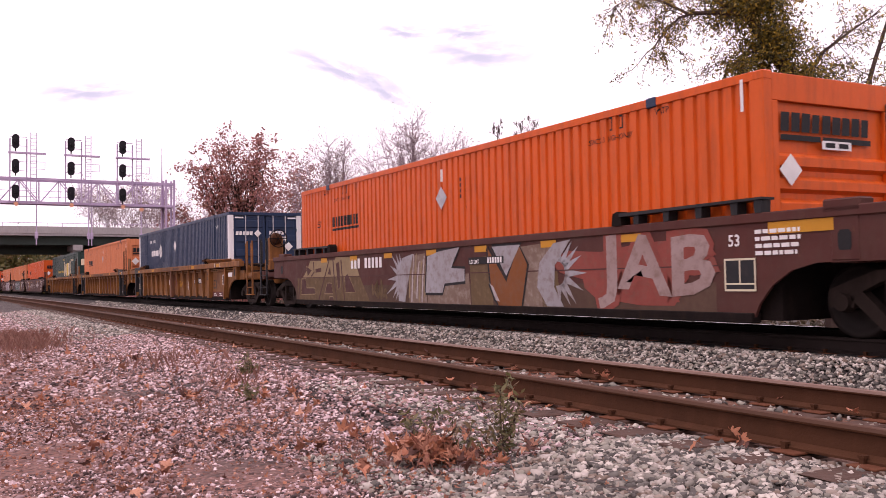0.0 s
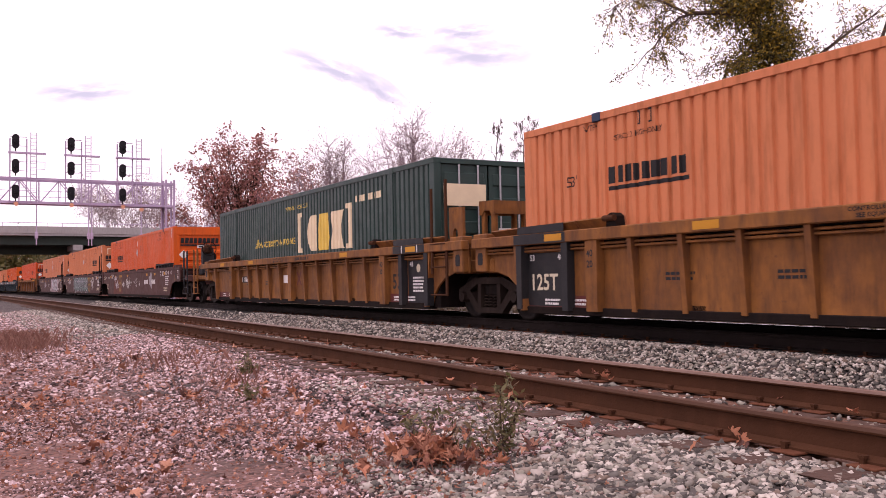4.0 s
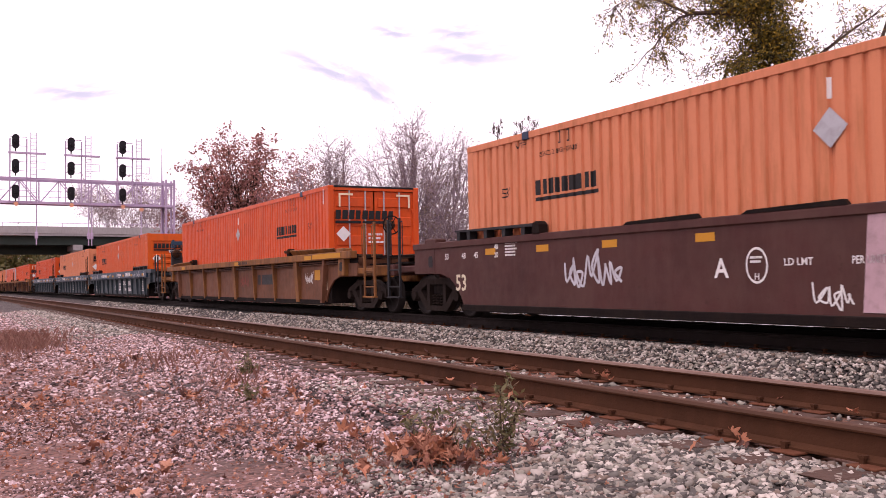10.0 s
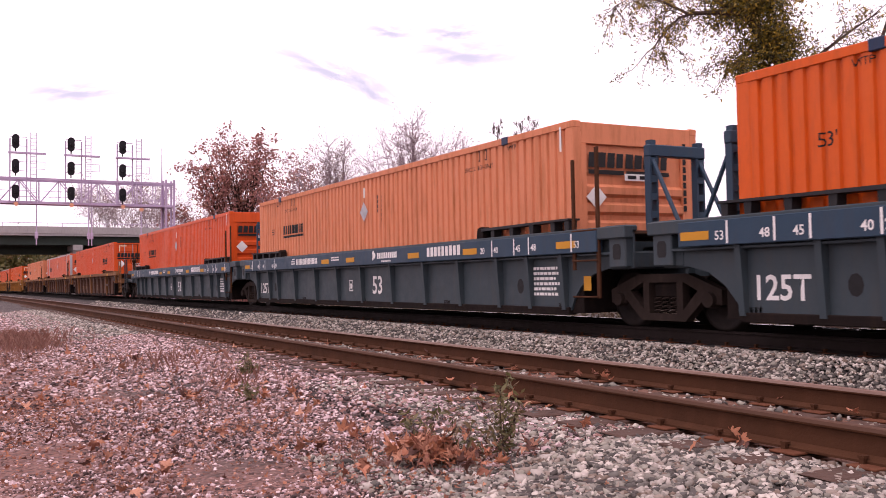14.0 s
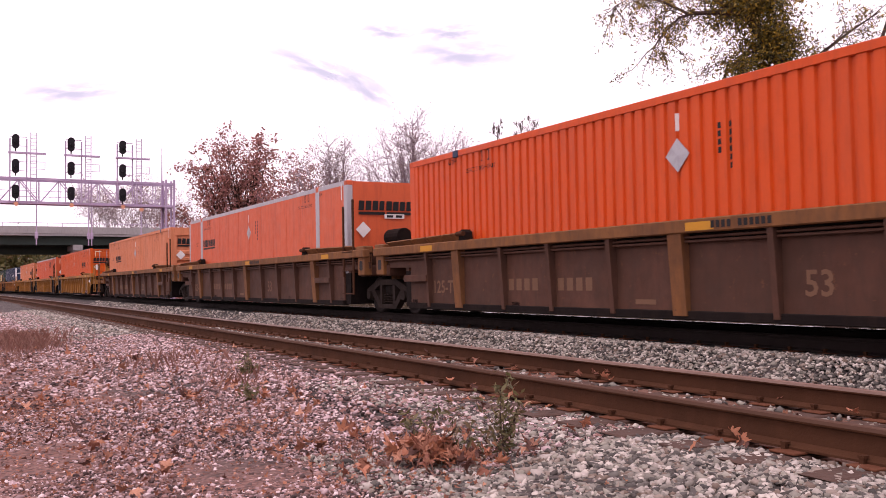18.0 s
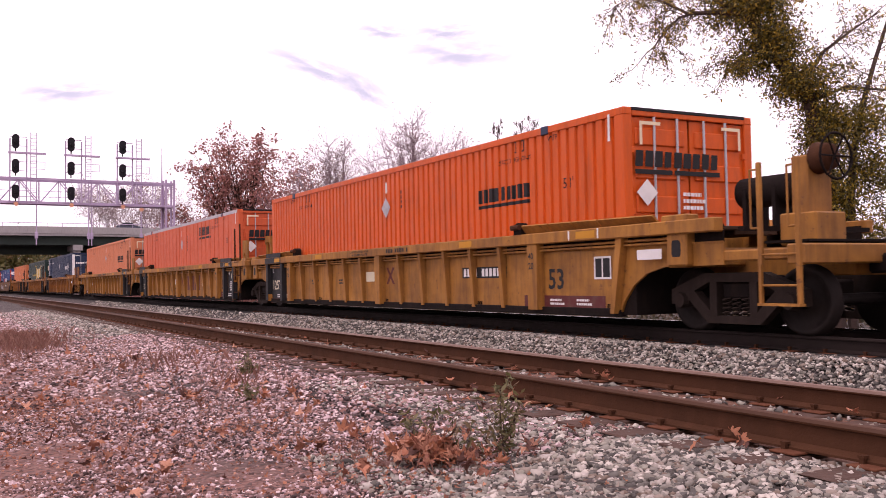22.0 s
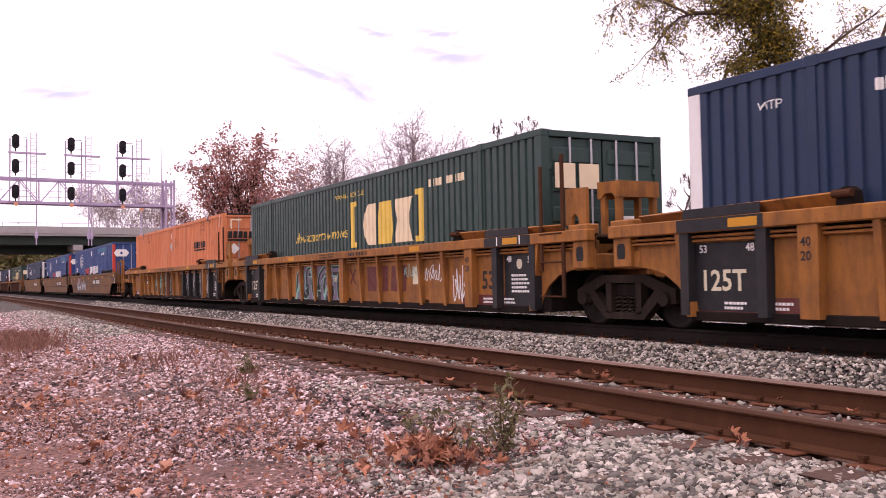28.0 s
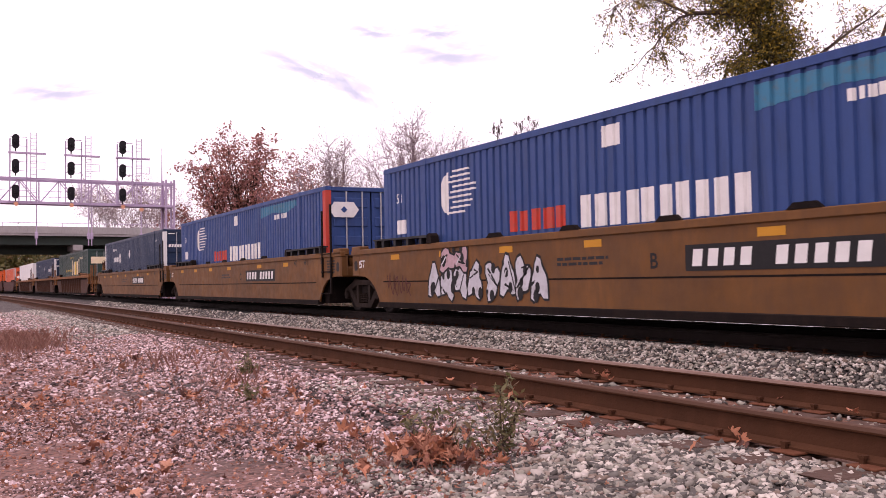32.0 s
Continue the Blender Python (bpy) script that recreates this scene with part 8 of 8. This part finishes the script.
def litter(name, label, spots, seed):
    """Curled leaves; each spot: x, y, spread, count, smallest and largest radius, height of the heap."""
    rnd = random.Random(seed)
    verts, faces = [], []
    for x, y, spread, count, r0, r1, heap in spots:
        for _ in range(count):
            px, py = x + rnd.gauss(0, spread), y + rnd.gauss(0, spread * 0.6)
            r = rnd.uniform(r0, r1) * 1.25
            far = math.hypot(px - x, py - y) / (spread + 0.01)
            z = ground_z(px, py) + (0.07 if r > 0.03 else 0.03) + rnd.uniform(0, r * 0.3) + heap * rnd.random() * math.exp(-far * far)
            lift = 0.42 + 1.6 * heap
            turn = Matrix.Rotation(rnd.uniform(0, 6.28), 3, "Z") @ Matrix.Rotation(rnd.gauss(0, lift), 3, "X") @ Matrix.Rotation(rnd.gauss(0, lift), 3, "Y")
            fold, curl, twist = rnd.uniform(-0.4, 0.8), rnd.gauss(0.2, 0.7), rnd.gauss(0, 0.6)
            rim = leaf_outline(rnd, r)
            n, k = len(verts), len(rim)
            for f in (0.0, 0.5, 1.0):
                for a, b in rim if f else [(0.0, 0.0)]:
                    a, b = a * f, b * f
                    h = abs(b) * fold + (curl * a * a + twist * a * b) / r + (rnd.uniform(-0.10, 0.10) * r if f == 1 else 0.0)
                    verts.append(Vector((px, py, z)) + turn @ Vector((a, b, h)))
            for i in range(k):
                j = (i + 1) % k
                faces += [(n, n + 1 + i, n + 1 + j), (n + 1 + i, n + 1 + k + i, n + 1 + k + j, n + 1 + j)]
    return tagged(new(name, pydata(name, verts, faces, M["litter"])), label, "leaves", "", "stuff")


litter("fallen_leaves", "dry russet leaves lying on the stones and dirt", [
    (-4.95, 2.55, 0.13, 90, 0.035, 0.065, 0.12), (-5.0, 2.6, 0.30, 60, 0.03, 0.06, 0.02), (-4.6, 2.75, 0.16, 18, 0.035, 0.06, 0.01), (-4.51, 3.03, 0.05, 3, 0.05, 0.065, 0.01), (-4.9, 2.14, 0.12, 6, 0.04, 0.06, 0.01),
    (-5.99, 0.77, 0.03, 2, 0.045, 0.06, 0.0), (-6.78, 0.98, 0.06, 3, 0.04, 0.06, 0.0), (-6.54, 1.73, 0.04, 3, 0.05, 0.065, 0.0), (-10.7, 1.2, 0.1, 3, 0.045, 0.06, 0.0), (-8.71, 2.02, 0.14, 12, 0.04, 0.065, 0.02),
    (-9.31, 2.54, 0.2, 12, 0.04, 0.06, 0.02), (-8.2, 2.57, 0.05, 3, 0.045, 0.065, 0.04), (-8.01, 2.85, 0.15, 6, 0.04, 0.06, 0.0), (-7.38, 2.83, 0.06, 2, 0.05, 0.06, 0.0), (-7.0, 2.54, 0.1, 4, 0.04, 0.06, 0.0),
    (-5.62, 2.1, 0.12, 7, 0.04, 0.06, 0.01), (-5.5, 1.8, 0.1, 4, 0.04, 0.06, 0.0), (-6.33, 2.89, 0.02, 1, 0.06, 0.07, 0.05), (-5.99, 2.46, 0.15, 8, 0.035, 0.055, 0.01), (-5.08, 0.89, 0.05, 2, 0.04, 0.05, 0.0),
    (-5.52, 1.13, 0.08, 3, 0.035, 0.05, 0.0), (-7.24, 0.39, 0.15, 4, 0.04, 0.05, 0.0), (-6.2, 1.5, 1.0, 16, 0.03, 0.05, 0.0), (-9.5, 1.4, 1.2, 22, 0.035, 0.06, 0.0), (-14, 1.8, 2.0, 34, 0.04, 0.07, 0.0),
    (-6.9, 4.02, 0.5, 12, 0.04, 0.06, 0.0), (-4.2, 4.0, 0.5, 7, 0.04, 0.06, 0.0), (-7.6, 5.0, 1.0, 20, 0.04, 0.065, 0.0), (-12.0, 4.9, 2.0, 20, 0.04, 0.07, 0.0), (-4.4, 4.9, 0.7, 7, 0.04, 0.06, 0.0), (-7.3, 5.78, 0.1, 5, 0.05, 0.07, 0.06)], 3)
litter("leaf_crumbs", "small broken leaf crumbs over pinkish dirt", [(-5.2, 0.9, 0.9, 700, 0.006, 0.018, 0), (-7.5, 1.0, 1.3, 800, 0.007, 0.022, 0), (-9.2, 0.7, 0.5, 260, 0.012, 0.03, 0), (-11, 1.3, 2.2, 460, 0.012, 0.026, 0),
                                                                     (-6.9, 2.1, 0.3, 120, 0.010, 0.025, 0), (-5.0, 2.4, 0.6, 350, 0.008, 0.022, 0), (-17, 1.5, 3.0, 350, 0.015, 0.03, 0)], 4)


def weed(at, seed, stems, height, spread, leafy):
    rnd = random.Random(seed)
    t = thing("weed", "thin-stemmed weed with small dull green leaves in the ballast", "weed", "weeds", pose(*at))
    segs, tips = [], []
    for _ in range(stems):
        a, lean = rnd.uniform(0, 2 * math.pi), rnd.uniform(0.05, spread)
        p, d = Vector((rnd.gauss(0, 0.03), rnd.gauss(0, 0.03), -0.04)), Vector((math.cos(a) * lean, math.sin(a) * lean, 1)).normalized()
        h = height * rnd.uniform(0.5, 1.0)
        for i in range(7):
            q = p + d * h / 7
            segs.append((p.copy(), q.copy(), 0.0035 - 0.0003 * i, 0.0032 - 0.0003 * i))
            if i > 0:
                tips.append((q.copy(), d.copy()))
                if rnd.random() < 0.7:
                    b = q + Vector((rnd.gauss(0, 0.05), rnd.gauss(0, 0.05), 0.05))
                    segs.append((q.copy(), b, 0.002, 0.001))
                    tips.append((b, d.copy()))
            d = (d + Vector((rnd.gauss(0, 0.12), rnd.gauss(0, 0.12), 0))).normalized()
            p = q
    hang("stalk", tubes("stalk", segs, M["bark"]), t)
    hang("foliage", leaves("foliage", rnd, tips, leafy * 1.5, 0.06, 0.16, M["weed_leaf"], 0.02, -0.3), t)


for at, seed, st, h, sp, lf in (((-5.12, 2.60, -0.42), 1, 5, 0.46, 0.4, 2), ((-4.75, 2.98, -0.41), 2, 6, 0.62, 0.2, 3), ((-4.9, 2.8, -0.41), 6, 4, 0.32, 0.5, 2),
                                ((-8.6, 2.55, -0.42), 4, 5, 0.26, 0.7, 2), ((-10.5, 3.1, -0.40), 7, 6, 0.3, 0.5, 3)):
    weed(at, seed, st, h, sp, lf)


def grass(name, label, tufts, seed):
    rnd = random.Random(seed)
    verts, faces = [], []
    for x, y, spread, count, h in tufts:
        for _ in range(count):
            px, py = x + rnd.gauss(0, spread), y + rnd.gauss(0, spread * 0.5)
            z = ground_z(px, py) - 0.01
            a, l, w = rnd.uniform(0, 2 * math.pi), h * rnd.uniform(0.3, 1.1), 0.001 + h * 0.0035
            lean = rnd.uniform(0.1, 0.7)
            n = len(verts)
            dx, dy = math.cos(a), math.sin(a)
            verts += [(px - dy * w, py + dx * w, z), (px + dy * w, py - dx * w, z), (px + dx * l * lean * 0.4, py + dy * l * lean * 0.4, z + l * 0.7), (px + dx * l * lean, py + dy * l * lean, z + l)]
            faces += [(n, n + 1, n + 2), (n + 1, n + 3, n + 2)]
    return tagged(new(name, pydata(name, verts, faces, M["dry_grass"])), label, "grass", "", "stuff")


grass("dry_grass", "dry reddish grass tufts beside the path", [(-18.5, 1.3, 0.7, 900, 0.2), (-21.0, 1.2, 1.0, 1100, 0.26), (-16.0, 0.9, 0.6, 300, 0.12), (-9.9, 2.9, 0.5, 160, 0.16), (-5.3, 2.45, 0.3, 90, 0.12), (-4.8, 2.75, 0.3, 60, 0.10),
                                                              (-8.2, 2.3, 0.4, 90, 0.10), (-13.0, 2.6, 0.9, 240, 0.2)], 9)


# ---------------------------------------------------------------- undergrowth and far banks
def thicket(name, label, x0, x1, y0, y1, h, count, size, leaf, seed, stuff=True, z0=-0.8):
    rnd = random.Random(seed)
    tips = []
    for _ in range(count):
        x, y = rnd.uniform(x0, x1), rnd.uniform(y0, y1)
        top = h * (0.55 + 0.45 * noise.noise((x * 0.16, y * 0.16, seed)))
        tips.append((Vector((x, y, z0 + rnd.uniform(0, 1) ** 0.8 * max(top, 0.3))), Vector((0, 0, 1))))
    me = leaves(name, rnd, tips, 3, size, 0.35, M[leaf], size)
    return tagged(new(name, me), label, "undergrowth", "", "stuff")


thicket("undergrowth", "low tangled brush behind the far track", -60, -6, 18.5, 24.0, 0.9, 3600, 0.16, "bush_leaf", 5)
thicket("undergrowth", "russet brush along the line towards the bridge", -170, -60, 20, 30, 4.2, 5000, 0.4, "rust_leaf", 6)
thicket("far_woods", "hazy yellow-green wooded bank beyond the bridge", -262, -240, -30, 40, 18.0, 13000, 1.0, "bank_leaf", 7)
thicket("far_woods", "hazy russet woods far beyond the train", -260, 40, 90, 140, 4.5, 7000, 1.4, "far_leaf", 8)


# ---------------------------------------------------------------- drifting clouds
def cloud_shade():
    m = bpy.data.materials.new("thin_cloud")
    m.use_nodes = True
    n, l = m.node_tree.nodes, m.node_tree.links
    n.clear()
    tc, ln, mr, nz, mu, st = (n.new("ShaderNodeTexCoord"), n.new("ShaderNodeVectorMath"), n.new("ShaderNodeMapRange"), n.new("ShaderNodeTexNoise"), n.new("ShaderNodeMath"), n.new("ShaderNodeMapRange"))
    ln.operation = "LENGTH"
    l.new(tc.outputs["Object"], ln.inputs[0])
    mr.inputs["From Min"].default_value, mr.inputs["From Max"].default_value = 1.0, 0.15
    l.new(ln.outputs["Value"], mr.inputs["Value"])
    nz.inputs["Scale"].default_value, nz.inputs["Detail"].default_value = 1.7, 5.0
    l.new(tc.outputs["Object"], nz.inputs["Vector"])
    st.inputs["From Min"].default_value, st.inputs["From Max"].default_value = 0.34, 0.62
    l.new(nz.outputs["Fac"], st.inputs["Value"])
    mu.operation = "MULTIPLY"
    l.new(mr.outputs["Result"], mu.inputs[0])
    l.new(st.outputs["Result"], mu.inputs[1])
    tr, em, mx, o = n.new("ShaderNodeBsdfTransparent"), n.new("ShaderNodeEmission"), n.new("ShaderNodeMixShader"), n.new("ShaderNodeOutputMaterial")
    em.inputs["Color"].default_value = (0.60, 0.66, 0.78, 1)
    em.inputs["Strength"].default_value = 0.92
    l.new(mu.outputs[0], mx.inputs["Fac"])
    l.new(tr.outputs[0], mx.inputs[1])
    l.new(em.outputs[0], mx.inputs[2])
    l.new(mx.outputs[0], o.inputs["Surface"])
    return m


M["cloud"] = cloud_shade()
clouds = []
RIGHT, UP, AHEAD = Vector((0.4778, 0.8784, -0.0122)), Vector((0.0378, -0.0066, 0.9993)), Vector((-0.8777, 0.4779, 0.0363))
for u0, v0, w, h, lean in ((-630, 278, 110, 24, -3), (-185, 318, 130, 26, 18), (-105, 282, 70, 26, 30), (-70, 384, 60, 18, 5), (40, 384, 70, 20, -4), (60, 345, 120, 34, 0)):
    c = new("cloud", mesh_of(boxes([(-1.05, 1.05, -1.05, 1.05, -0.004, 0.004)]), "cloud", M["cloud"]))
    tagged(c, "thin lavender wisp of cloud in a bright sky", "cloud", "clouds")
    c.visible_shadow = False
    c.scale = (w * 2.2, h * 2.2, 1)
    at = Vector(EYE) + (AHEAD + RIGHT * (u0 / 1622) + UP * (v0 / 1622)) * 3560
    clouds.append((c, at, lean))
CLOUD_TURN = Matrix((RIGHT, UP, -AHEAD)).transposed().to_4x4()


motions()
